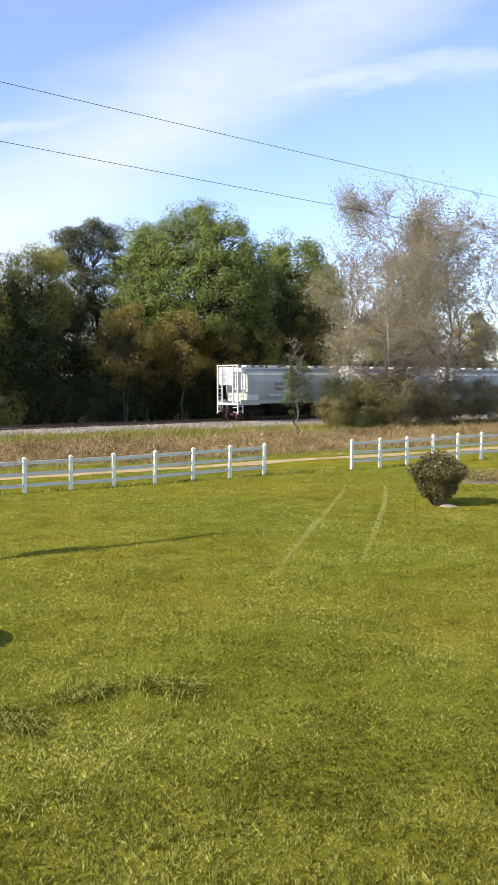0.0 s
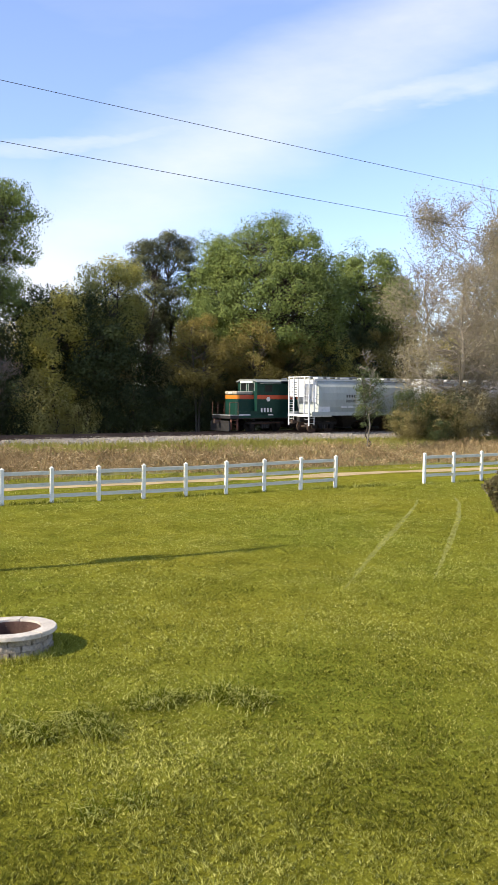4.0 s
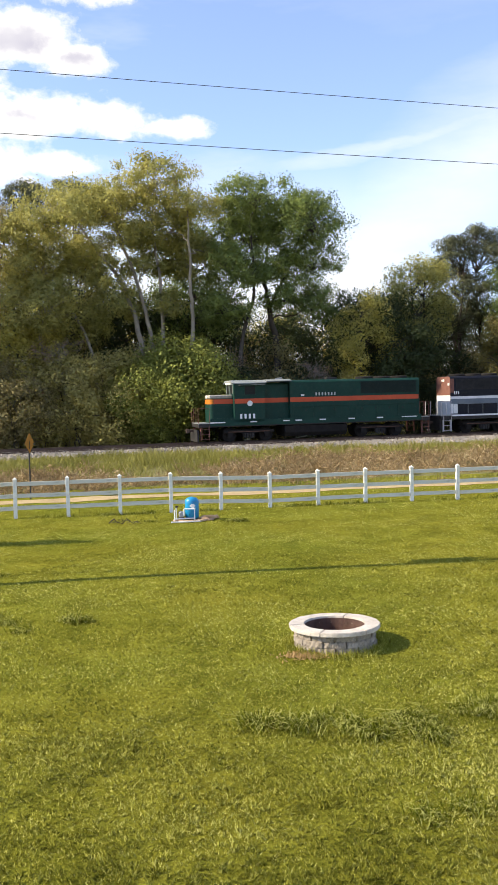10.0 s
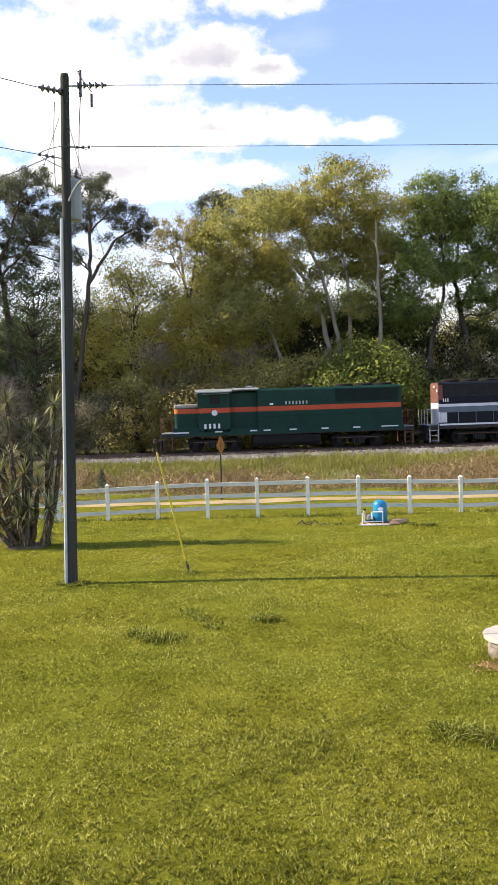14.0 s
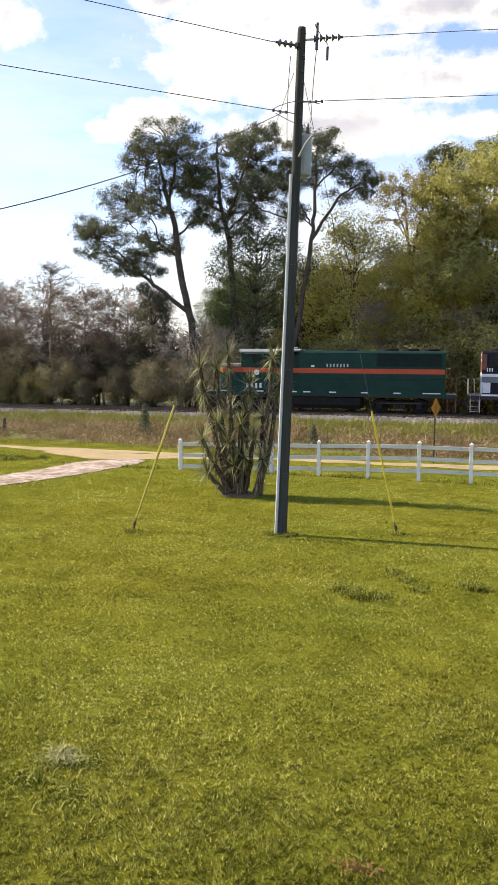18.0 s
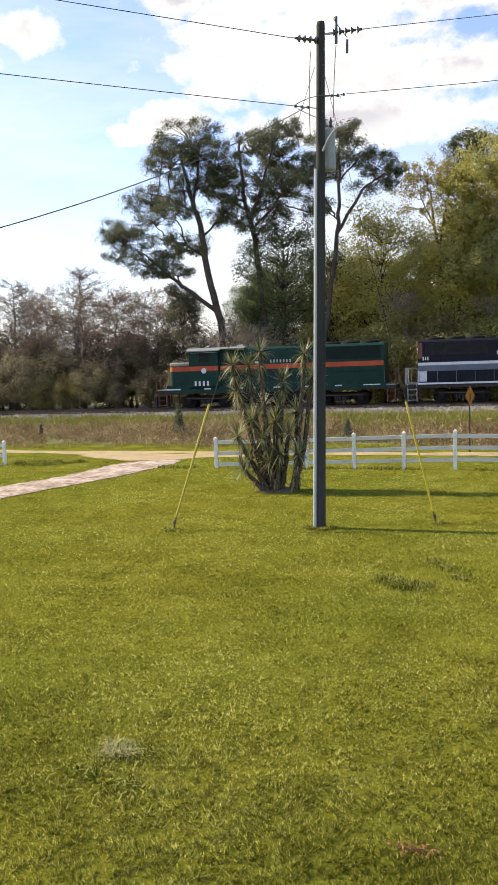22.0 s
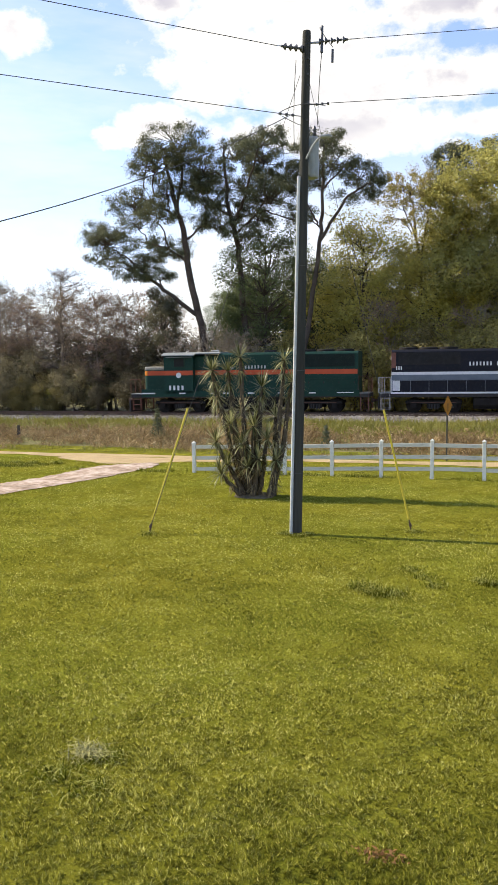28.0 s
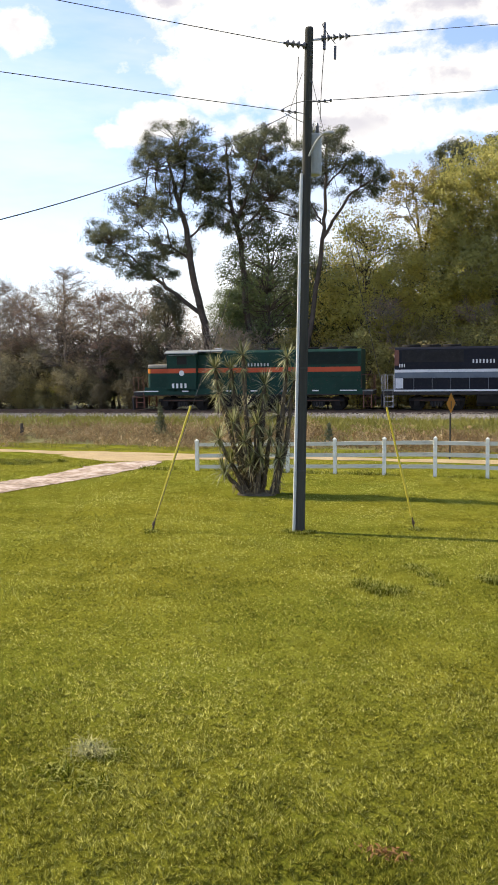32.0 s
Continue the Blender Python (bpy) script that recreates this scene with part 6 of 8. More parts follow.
# front row beside the far track
x_ = -70.0
while x_ < 70:
    if x_ < -28:
        key, s = rng_t.choice(["thick_f", "thick_d", "thick_d", "thick_f", "thick_e"]), rng_t.uniform(0.45, 1.05)
    elif x_ < -14:
        key, s = rng_t.choice(["thick_d", "thick_d", "thick_e"]), rng_t.uniform(0.8, 1.3)
    elif x_ < -5:
        key, s = rng_t.choice(["thick_d", "thick_e", "thick_c", "thick_c"]), rng_t.uniform(0.9, 1.5)
    elif x_ < 1.5:
        key, s = "thick_c", rng_t.uniform(1.25, 1.75)
    elif x_ < 9:
        key, s = rng_t.choice(["thick_g", "thick_a", "thick_g"]), rng_t.uniform(1.3, 1.7)
    elif x_ < 26:
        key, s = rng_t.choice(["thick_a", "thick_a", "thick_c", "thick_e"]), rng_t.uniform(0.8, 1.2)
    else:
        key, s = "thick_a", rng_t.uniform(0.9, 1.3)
    thicket(key, x_, 70.5 + TILT * x_ + rng_t.uniform(-1.0, 1.5), s, LABELS[key], rng_t.uniform(0, 360))
    x_ += rng_t.uniform(2.2, 3.3)
# rusty crowns before the dome
for k, (x_, y_, s) in enumerate(((34.7, 70.6, 1.03), (40.6, 70.8, 1.05), (45.4, 71.0, 0.95), (37.7, 72.4, 0.82), (55.5, 72.4, 1.0), (59.3, 72.6, 1.05))):
    broad("rusty", "rust_leaf", x_, y_, "slender rust and olive tree below the domed one", turn=73 * k, scale=s, seed=48, height=10.4, bottom=3.4, rx=2.5, clumps=56, clump_r=0.8, count=90, leaf=0.19, trunk_r=0.12, forks=2)
for k, (x_, y_, s) in enumerate(((3.8, 69.0, 1.35), (6.9, 69.6, 1.66), (9.2, 69.0, 1.15), (5.4, 68.4, 1.0))):
    thicket("thick_g", x_, y_, s, "tall fresh green bush beside the far track", 50 * k)
# a darker second rank that closes the wood behind
rng_b = random.Random(23)
x_ = -30.0
while x_ < 100:
    key = rng_b.choice(["dusk_e", "round_c", "west_m", "low_j"])
    if 3 < x_ < 26:
        key = "low_j"
    tall = {"dusk_e": 12.6, "round_c": 18.6, "west_m": 15.4, "low_j": 12.4}[key]
    broad(key, "", x_, 88 + rng_b.uniform(-3, 8), "tree in the second rank of the wood", turn=rng_b.uniform(0, 360), scale=(rng_b.uniform(12.0, 14.5) if 3 < x_ < 26 else rng_b.uniform(12.0, 15.0)) / tall)
    x_ += rng_b.uniform(3.0, 4.6)
# before the hopper cars
for k, (x_, y_, s, key) in enumerate(((45.6, 54.4, 0.62, "thick_e"), (46.8, 55.2, 0.85, "thick_a"), (48.2, 53.8, 0.78, "thick_e"), (49.8, 54.6, 0.84, "thick_a"), (51.4, 54.0, 0.9, "thick_d"), (53.6, 55.2, 0.8, "thick_d"), (56.6, 54.6, 0.7, "thick_e"), (59.4, 55.0, 0.8, "thick_d"), (63.0, 54.6, 0.8, "thick_d"), (67.0, 54.4, 0.85, "thick_e"), (71.0, 55.0, 0.85, "thick_d"), (47.2, 52.6, 0.4, "thick_a"), (50.6, 52.9, 0.5, "thick_e"))):
    thicket(key, x_, y_, s, "untrimmed brown-green bush before the hopper cars", 77 * k)

# bare trees in front of the siding, to the east
twiggy("tall_bare", 51.6, 54.6, "tall grey tree with fine twigs and brown buds", "brown_leaf", seed=51, height=17.6, spread=6.0, trunk_r=0.28, levels=6, kids=4, leaf_count=46000, leaf=0.125, start=0.2)
twiggy("wide_bare", 59.2, 55.2, "spreading bare pale tree", "brown_leaf", seed=52, height=17.0, spread=6.4, trunk_r=0.26, levels=6, kids=4, leaf_count=4200, leaf=0.12, start=0.2)
twiggy("wide_bare", 66.0, 54.0, "spreading bare pale tree with long white limbs", turn=150, scale=1.02)
twiggy("wide_bare", 55.6, 57.0, "spreading bare pale tree", turn=80, scale=0.8)
# bare woods to the west
tree_thing("bare_tree", "level", lambda: level_tree(81, 12.6, 3.9, 0.27, 5200), "twig_bark", "twig_bud", -40.0, 70.5, gz(-40, 70.5), "bare brown cypress with level branches", "tree", 0.0, "bare trees")
tree_thing("bare_tree", "level", None, "bark", "", -48.4, 72.5, gz(-48.4, 72.5), "bare brown cypress with a narrow top", "tree", 140.0, "bare trees", 0.97)
tree_thing("bare_tree", "ruddy", lambda: level_tree(82, 9.9, 3.2, 0.2, 7500, 0.11), "twig_bark", "bud_leaf", -36.5, 70.5, gz(-36.5, 70.5), "low bare tree with a reddish haze of buds", "tree", 0.0, "bare trees")
tree_thing("bare_tree", "ruddy", None, "bark", "", -44.2, 71.5, gz(-44.2, 71.5), "low bare tree with a reddish haze of buds", "tree", 200.0, "bare trees", 0.95)
tree_thing("bare_tree", "ruddy", None, "bark", "", -33.4, 72.5, gz(-33.4, 72.5), "low bare tree with a reddish haze of buds", "tree", 77.0, "bare trees", 0.92)
twiggy("cypress", -42.2, 73, "bare brown-grey swamp tree", seed=53, height=11.0, spread=3.4, trunk_r=0.2, levels=5, kids=4, start=0.2, wood="twig_bark", leaf_mat="twig_bud", leaf_count=3600, leaf=0.12)
for k, (x_, y_, s) in enumerate(((-35.6, 72.5, 0.86), (-43.0, 75, 0.95), (-46.4, 72, 0.9), (-49.5, 76, 1.02), (-53.5, 73, 0.95), (-57.5, 77, 1.0), (-62, 74, 1.0), (-66, 78, 1.05), (-33.2, 76, 0.9), (-41.0, 79, 0.98), (-55, 78, 0.85), (-38.6, 75, 0.7), (-44.6, 77, 0.75), (-34.2, 80, 0.85), (-48, 79, 0.8), (-59.5, 72, 0.9), (-64, 80, 0.9), (-70, 76, 1.0), (-37.4, 78, 0.9), (-45, 80, 0.95), (-51, 81, 1.0))):
    twiggy("cypress", x_, y_, "bare brown-grey swamp tree", turn=67 * k, scale=s)
for k, (x_, y_) in enumerate(((-35.0, 73.5), (-47.6, 74.5), (-31.8, 75))):
    twiggy("bud_tree", x_, y_, "leafless tree with a haze of red-brown buds", seed=54, height=10.4, spread=3.2, trunk_r=0.15, levels=5, kids=4, leaf_count=2600, leaf=0.14, start=0.25, turn=50 * k)
for k, (x_, y_, s) in enumerate(((64, 76, 1.0), (69, 80, 1.1), (75, 78, 1.05), (82, 80, 1.1), (90, 82, 1.1))):
    twiggy("cypress", x_, y_, "bare grey tree beyond the siding", turn=50 * k + 20, scale=s * 1.5)
for x_, y_, s in ((-45.6, 72.6, 0.5), (-37.0, 74.0, 0.55), (-52.0, 75.0, 0.55), (-60.0, 74.0, 0.6)):
    broad("dusk_e", "", x_, y_, "dark evergreen among the bare trees", turn=31 * x_, scale=s)
# vine tangles under the open trees
for k, (x_, y_, s) in enumerate(((-3.0, 71.5, 0.8), (4.5, 72, 0.75), (-10.8, 71.5, 0.85), (17.5, 72, 0.6), (9.5, 72, 0.7))):
    twiggy("bud_tree", x_, y_, "grey tangle of vines and dead limbs", turn=33 * k, scale=s)


# pale bare tangle behind the cab of the standing locomotive
for k, (x_, y_, s_) in enumerate(((-24.4, 67.6, 0.82), (-26.4, 68.2, 0.74), (-22.6, 68.4, 0.78))):
    twiggy("tangle", x_, y_, "pale tangle of bare arching stems", "bud_leaf", seed=57, height=7.6, spread=4.2, trunk_r=0.1, levels=5, kids=4, leaf_count=900, leaf=0.10, start=0.1, turn=120 * k, scale=s_)


# small tree on the bank, seedlings, stump
def sapling():
    def made():
        wood, leaf = crown_tree(seed=61, height=6.2, bottom=1.4, rx=1.1, clumps=46, clump_r=0.40, count=34, leaf=0.14, trunk_r=0.09, forks=1, fill=0.2)
        return wood, leaf
    tree_thing("sapling", "sapling", made, "bark", "mid_leaf", 38.0, 49.6, gz(38.0, 49.6), "thin half-bare sapling on the railway bank", "tree")
    twiggy("sap_twigs", 37.9, 49.7, "bare upright twigs beside the sapling", seed=62, height=6.8, spread=1.3, trunk_r=0.07, levels=4, kids=3, start=0.35, group="")
    rng = np.random.default_rng(63)
    ob = thing("pine_seedling", pose(-19.3, 44, gz(-19.3, 44)), "small dark pine seedling on the bank", "pine seedling")
    segs = limb((0, 0, -0.1), (0.02, 0, 1.5), 0.03, 0.01, rng, 5, 0)
    put("stem", mesh_from("stem", *tubes(segs, 6), mat=M["pine_bark"]), ob)
    at = np.round(rng.uniform(0, 1, (520, 1)) * 5) / 5 + rng.normal(size=(520, 1)) * 0.05
    a = rng.uniform(0, 6.28, (520, 1))
    r = (1.2 - at) * 0.38 * rng.uniform(0.1, 1, (520, 1))
    put("needles", mesh_from("needles", *leaves(np.concatenate([r * np.cos(a), r * np.sin(a), 0.45 + at * 1.3], 1), 0.34, 0.09, rng), mat=M["needle"]), ob)
    copy_thing(ob, pose(-9.6, 43, gz(-9.6, 43) - 0.7, 0, 0, 80))
    st = thing("stump", pose(-28.4, 44.5, gz(-28.4, 44.5)), "short dark dead stump on the bank", "stump")
    part("stump_body", rod(B(), (0, 0, -0.2), (0.03, 0, 0.75), 0.14, 0.09, 9), M["bark"], st)
    pst = thing("old_post", pose(-11.0, 33.6, 0), "short dark wooden post in the grass", "post")
    part("post_body", box(B(), -0.05, 0.05, -0.05, 0.05, -0.3, 0.72), M["tie_wood"], pst, bevel=0.008)


sapling()


# Grass -------------------------------------------------------------------
def in_view(n, r0, r1, power, rng):
    """Points of the fan of ground before the house, thicker near it."""
    u = rng.uniform(0, 1, n)
    r = (r0 ** (1 - power) + u * (r1 ** (1 - power) - r0 ** (1 - power))) ** (1 / (1 - power))
    a = np.radians(rng.uniform(-43, 57, n) + rng.normal(size=n) * 1.5)
    return np.stack([r * np.sin(a), r * np.cos(a)], 1)


def off_paving(p):
    x, y = p[:, 0], p[:, 1]
    on_drive = (x > np.interp(y, DRIVE_Y, DRIVE_L)) & (x < np.interp(y, DRIVE_Y, DRIVE_R)) & (y > 10) & (y < 34.4)
    return ~on_drive & ~((y > 35.6) & (y < 37.3)) & (np.hypot(x - 3.66, y - 13.95) > 0.68) & (np.hypot(x + 8.2, y - 26.1) > 1.0)


def soft_noise(x, y, seed):
    """Smooth noise between -1 and 1 over the ground."""
    table = np.random.default_rng(seed).uniform(-1, 1, (256, 256))
    i, j = np.floor(x).astype(int), np.floor(y).astype(int)
    u, v = x - i, y - j
    u, v = u * u * (3 - 2 * u), v * v * (3 - 2 * v)
    at = lambda a, b: table[(i + a) % 256, (j + b) % 256]
    return (at(0, 0) * (1 - u) + at(1, 0) * u) * (1 - v) + (at(0, 1) * (1 - u) + at(1, 1) * u) * v


def turf_mesh(name, verts, tris, rng, mat):
    """Blades that are shaded as one soft, mostly upward-facing pile."""
    a, b, c = verts[tris[:, 0]], verts[tris[:, 1]], verts[tris[:, 2]]
    down = np.cross(b - a, c - a)[:, 2] < 0
    tris = np.where(down[:, None], tris[:, [0, 2, 1]], tris)
    me = mesh_from(name, verts, tris=tris, mat=mat, smooth=True)
    n = np.repeat(rng.normal(size=(len(tris), 3)) * [0.5, 0.5, 0.25] + [0, 0, 1.0], 3, 0)
    n /= np.linalg.norm(n, axis=1, keepdims=True)
    me.normals_split_custom_set_from_vertices(n.astype(np.float32))
    return me


def lawn():
    rng = np.random.default_rng(71)
    p = np.concatenate([in_view(970000, 4.6, 43.0, 1.05, rng), in_view(350000, 4.6, 11.0, 1.5, rng)])
    p = p[rng.uniform(size=len(p)) < np.interp(np.hypot(p[:, 0], p[:, 1]), [4.6, 5.9], [0, 1])]
    p = p[p[:, 1] < 35.9]
    p = p[off_paving(p)]
    x, y = p.T
    r = np.hypot(x, y)
    lump = soft_noise(x * 1.3, y * 1.3, 1) + 0.7 * soft_noise(x * 4.1, y * 4.1, 2)
    fine = 0.7 * soft_noise(x * 16, y * 16, 3) + 1.0 * soft_noise(x * 33, y * 33, 4)
    keep = fine + 0.25 * lump + rng.normal(size=len(p)) * 0.5 > np.interp(r, [6, 10, 14, 20], [0.0, -0.4, -0.9, -1.5])
    p, x, y, r, lump, fine = p[keep], x[keep], y[keep], r[keep], lump[keep], fine[keep]
    h = np.interp(r, [6, 11, 16, 30], [0.028, 0.028, 0.027, 0.027]) * (1 + 0.16 * lump + np.interp(r, [6, 14], [0.7, 0.25]) * fine)
    comb = np.stack([soft_noise(x * 14, y * 14, 5), soft_noise(x * 14, y * 14, 6)], 1) * 0.7
    roots = np.concatenate([p, (ground_z(x, y) - 0.006)[:, None]], 1)
    v, t = blades(roots, np.maximum(h, 0.012), np.interp(r, [6, 10, 40], [0.0085, 0.0145, 0.058]), rng, np.interp(r, [6, 12], [0.65, 0.8])[:, None], comb)
    # ranker, darker growth in drifts between the mown tufts, and painted shade near by
    drift = soft_noise(x * 0.5, y * 0.7, 7) + 0.8 * soft_noise(x * 2.6, y * 2.6, 8)
    # more blades turn dark close by: deep turf shade put into colour
    pick = (drift > np.interp(r, [6, 11, 16, 24], [-0.25, 0.2, 0.5, 0.6])) & (r < 24) & (rng.uniform(size=len(r)) < 0.5)
    lv, lt = blades(roots[pick], np.maximum(h[pick] * 1.25, 0.03), 0.005 + 0.0008 * r[pick], rng, 0.7, comb[pick])
    tagged(put("rank_shade_grass", turf_mesh("rank_shade_grass", lv, lt, rng, M["rank_shade_blade"])), "darker longer grass in drifts, with turf shade put into its colour near by", "grass", kind="stuff")
    tagged(put("lawn_grass", turf_mesh("lawn_grass", v, t, rng, M["lawn_blade"])), "short yellow-green mown grass blades", "grass", kind="stuff")
    a = rng.uniform(0, 6.28, 2600)
    rr = 0.70 + np.abs(rng.normal(size=2600)) * 0.10
    ring = np.stack([3.66 + rr * np.cos(a), 13.95 + rr * np.sin(a), 0 * a - 0.01], 1)
    v, t = blades(ring, 0.11, 0.012, rng, 0.5)
    tagged(put("pit_grass", mesh_from("pit_grass", v, tris=t, mat=M["lawn_blade"])), "unmown grass fringe round the fire pit", "grass", kind="stuff")
    # ranker growth under the fence
    x = rng.uniform(-45, 50, 15000)
    y = FENCE_Y + rng.normal(size=15000) * 0.16
    roots = np.stack([x, y, ground_z(x, y) - 0.01], 1)
    keep = off_paving(roots) & ((np.sin(x * 2.1) + np.sin(x * 0.83 + 1) + rng.normal(size=15000) * 0.6) > 0.1)
    v, t = blades(roots[keep], 0.13, 0.03, rng, 0.6)
    tagged(put("fence_grass", mesh_from("fence_grass", v, tris=t, mat=M["tuft_blade"])), "longer green grass under the fence rails", "grass", kind="stuff")


def bare_spots():
    """Trodden dead grass at the fire pit and a small bare spot."""
    rng = np.random.default_rng(74)
    for x, y, rx, ry, n, name, label in ((3.12, 13.42, 0.40, 0.20, 900, "dead_grass", "dead orange-brown grass at the foot of the fire pit"), (-1.21, 6.87, 0.20, 0.10, 90, "dead_grass", "small reddish bare spot in the lawn")):
        q = rng.normal(size=(n, 2)) * [rx * 0.5, ry * 0.5] + [x, y]
        q = q[np.hypot(q[:, 0] - 3.66, q[:, 1] - 13.95) > 0.66]
        c = np.concatenate([q, (ground_z(q[:, 0], q[:, 1]) + rng.uniform(0.01, 0.05, len(q)))[:, None]], 1)
        tagged(put(name, mesh_from(name, *leaves(c, 0.06, 0.3, rng), mat=M["bare_spot" if y < 10 else "dead_grass"])), label, "dead grass", kind="stuff")


def bank():
    rng = np.random.default_rng(72)
    n = 150000
    a = np.radians(rng.uniform(-42, 56, n))
    y = rng.uniform(38.3, 57.5, n)
    x = y * np.tan(a)
    yy = y - TILT * x * np.clip((y - 40) / 14, 0, 1)
    keep = yy < 56.6
    x, y, yy = x[keep], y[keep], yy[keep]
    w = np.array([noise.noise(Vector((p * 0.16, q * 0.32, 5.0))) for p, q in zip(x, y)])
    w2 = np.array([noise.noise(Vector((p * 0.9, q * 0.9, 1.0))) for p, q in zip(x, y)])
    edge = np.interp(x, [-14, -8, 4, 12, 22], [49.4, 46.5, 46.5, 51.5, 49])
    brown = np.clip((edge - yy) / 1.6, -1, 0.6) - np.clip((42.0 - yy) / 1.2, 0, 1) + 1.1 * w + 0.7 * w2
    dry = brown > 0.1
    roots = np.stack([x, y, ground_z(x, y) - 0.03], 1)
    g = roots[~dry]
    hs = np.interp(yy[~dry], [38, 41, 46, 52, 57], [0.05, 0.12, 0.26, 0.33, 0.26]) * np.clip(1 + 1.3 * w2[~dry] + 0.6 * w[~dry], 0.25, 2.2)
    v, t = blades(g, hs, 0.045, rng, 0.45)
    tagged(put("bank_grass", mesh_from("bank_grass", v, tris=t, mat=M["bank_blade"])), "rank yellow-green grass on the railway bank", "grass", kind="stuff")
    d = roots[dry]
    hs = np.interp(yy[dry], [38, 41, 46, 52, 57], [0.12, 0.3, 0.5, 0.48, 0.28]) * np.clip(1 + 1.4 * w2[dry], 0.25, 2.2)
    cut = len(d) // 2
    v, t = blades(d[:cut], hs[:cut] * 0.8, 0.05, rng, 0.95)
    scrap = d[cut:] + np.stack([0 * hs[cut:], 0 * hs[cut:], hs[cut:] * rng.uniform(0.15, 0.9, len(d) - cut)], 1)
    v2, q2 = leaves(scrap, 0.24, 0.2, rng)
    v, t = np.concatenate([v, v2]), np.concatenate([t, np.concatenate([q2[:, [0, 1, 2]], q2[:, [0, 2, 3]]]) + len(v)])
    tagged(put("dry_brush", mesh_from("dry_brush", v, tris=t, mat=M["dry_blade"])), "flattened dead brown brush on the railway bank", "dry brush", kind="stuff")


lawn()
bare_spots()
bank()


def tufts():
    rng = np.random.default_rng(73)

    def clump(n, spread, h, w, lean, mat="tuft_blade"):
        root = np.concatenate([rng.normal(size=(n, 2)) * spread, np.zeros((n, 1)) - 0.01], 1)
        a = rng.uniform(0, 6.28, n)
        d = np.stack([np.cos(a), np.sin(a), 0 * a], 1)
        side = np.stack([-np.sin(a), np.cos(a), 0 * a], 1) * w * 0.5
        ln = h * rng.uniform(0.6, 1.4, (n, 1))
        mid = root + d * ln * lean * 0.45 + np.array([0, 0, 1]) * ln * 0.75
        tip = root + d * ln * lean * 1.3 + np.array([0, 0, 1]) * ln * rng.uniform(0.35, 0.95, (n, 1))
        v = np.stack([root - side, root + side, mid + side * 0.8, mid - side * 0.8, tip], 1).reshape(-1, 3)
        base = (np.arange(n) * 5)[:, None]
        return mesh_from("tuft_leaf", v, base + np.array([[0, 1, 2, 3]]), base + np.array([[3, 2, 4]]), mat=M[mat])

    big, small = clump(230, 0.125, 0.135, 0.013, 1.4), clump(130, 0.115, 0.085, 0.012, 1.4)
    pale = clump(190, 0.075, 0.10, 0.012, 1.5, "pale_tuft")
    # small dark tufts beside the pale one are added as its shaded side
    spots = [(1.78, 10.74, 1), (2.05, 10.82, 0), (2.28, 10.52, 1), (2.59, 10.77, 0), (2.97, 10.36, 1), (3.08, 10.11, 1), (3.62, 10.41, 1), (3.81, 10.2, 0), (4.54, 10.57, 0), (4.84, 10.61, 1), (5.24, 10.5, 0), (5.67, 10.38, 1), (3.69, 10.4, 1), (3.71, 9.96, 1), (4.46, 10.58, 0), (4.75, 10.51, 1), (5.66, 10.15, 0), (5.94, 10.04, 1), (-0.68, 16.57, 1), (-2.21, 17.28, 0), (-2.86, 15.54, 1), (-2.2, 15.4, 0), (-2.53, 15.22, 1), (-1.62, 16.1, 0), (-1.9, 16.7, 0), (-4.45, 7.9, 2), (-4.6, 7.35, 0), (-4.22, 7.85, 0), (-4.1, 7.2, 0), (3.0, 8.02, 0), (3.45, 8.1, 0), (5.84, 9.82, 0), (1.4, 29.4, 0), (3.9, 28.7, 0), (4.3, 28.5, 1), (-8.9, 19.4, 0), (-2.62, 21.3, 0), (-5.25, 20.2, 0), (-5.55, 20.3, 0), (-5.62, 20.42, 0), (-5.12, 20.36, 0)] + [(-21.9 + 0.21 * k + 0.3 * math.sin(k * 2.3), 32.4 + 0.55 * math.sin(k * 1.7), 1 - k % 2) for k in range(14)]
    for x, y, kind in spots:
        ob = new("grass_tuft", (small, big, pale)[kind])
        ob.matrix_basis = pose(x, y, float(ground_z(x, y)), 0, 0, 70 * x)
        tagged(ob, "pale grey-green tight grass tuft in the lawn" if kind == 2 else "coarse dark green grass tuft standing above the lawn", "grass tuft", "grass tufts")


tufts()


def fallen_wood():
    """Dark dead twigs on the grass and a broken limb against the fence."""
    rng = np.random.default_rng(77)
    ob = thing("fallen_branch", pose(0.49, 29.05, 0.02), "small dark fallen branch with twigs on the lawn", "branch")
    segs = limb((-0.45, 0.0, 0.03), (0.5, 0.1, 0.05), 0.022, 0.01, rng, 6, 0.03)
    for k in range(12):
        x = rng.uniform(-0.35, 0.45)
        segs += limb((x, 0.02, 0.04), (x + rng.normal() * 0.2, rng.normal() * 0.22, abs(rng.normal()) * 0.10), 0.010, 0.004, rng, 3, 0.02)
    put("wood", mesh_from("wood", *tubes(segs, 5), mat=M["bark"]), ob)


fallen_wood()


# Rolling stock ------------------------------------------------------------
def lettering(parent, n, x0, x1, z0, z1, y, mat, gaps=()):
    """Plain letter-sized bars in a row."""
    step = (x1 - x0) / n
    for k in range(n):
        if k in gaps:
            continue
        a = x0 + k * step
        bm = box(B(), a + step * 0.18, a + step * 0.66, y - 0.004, y + 0.004, z0, z1)
        part("lettering", bm, mat, parent)


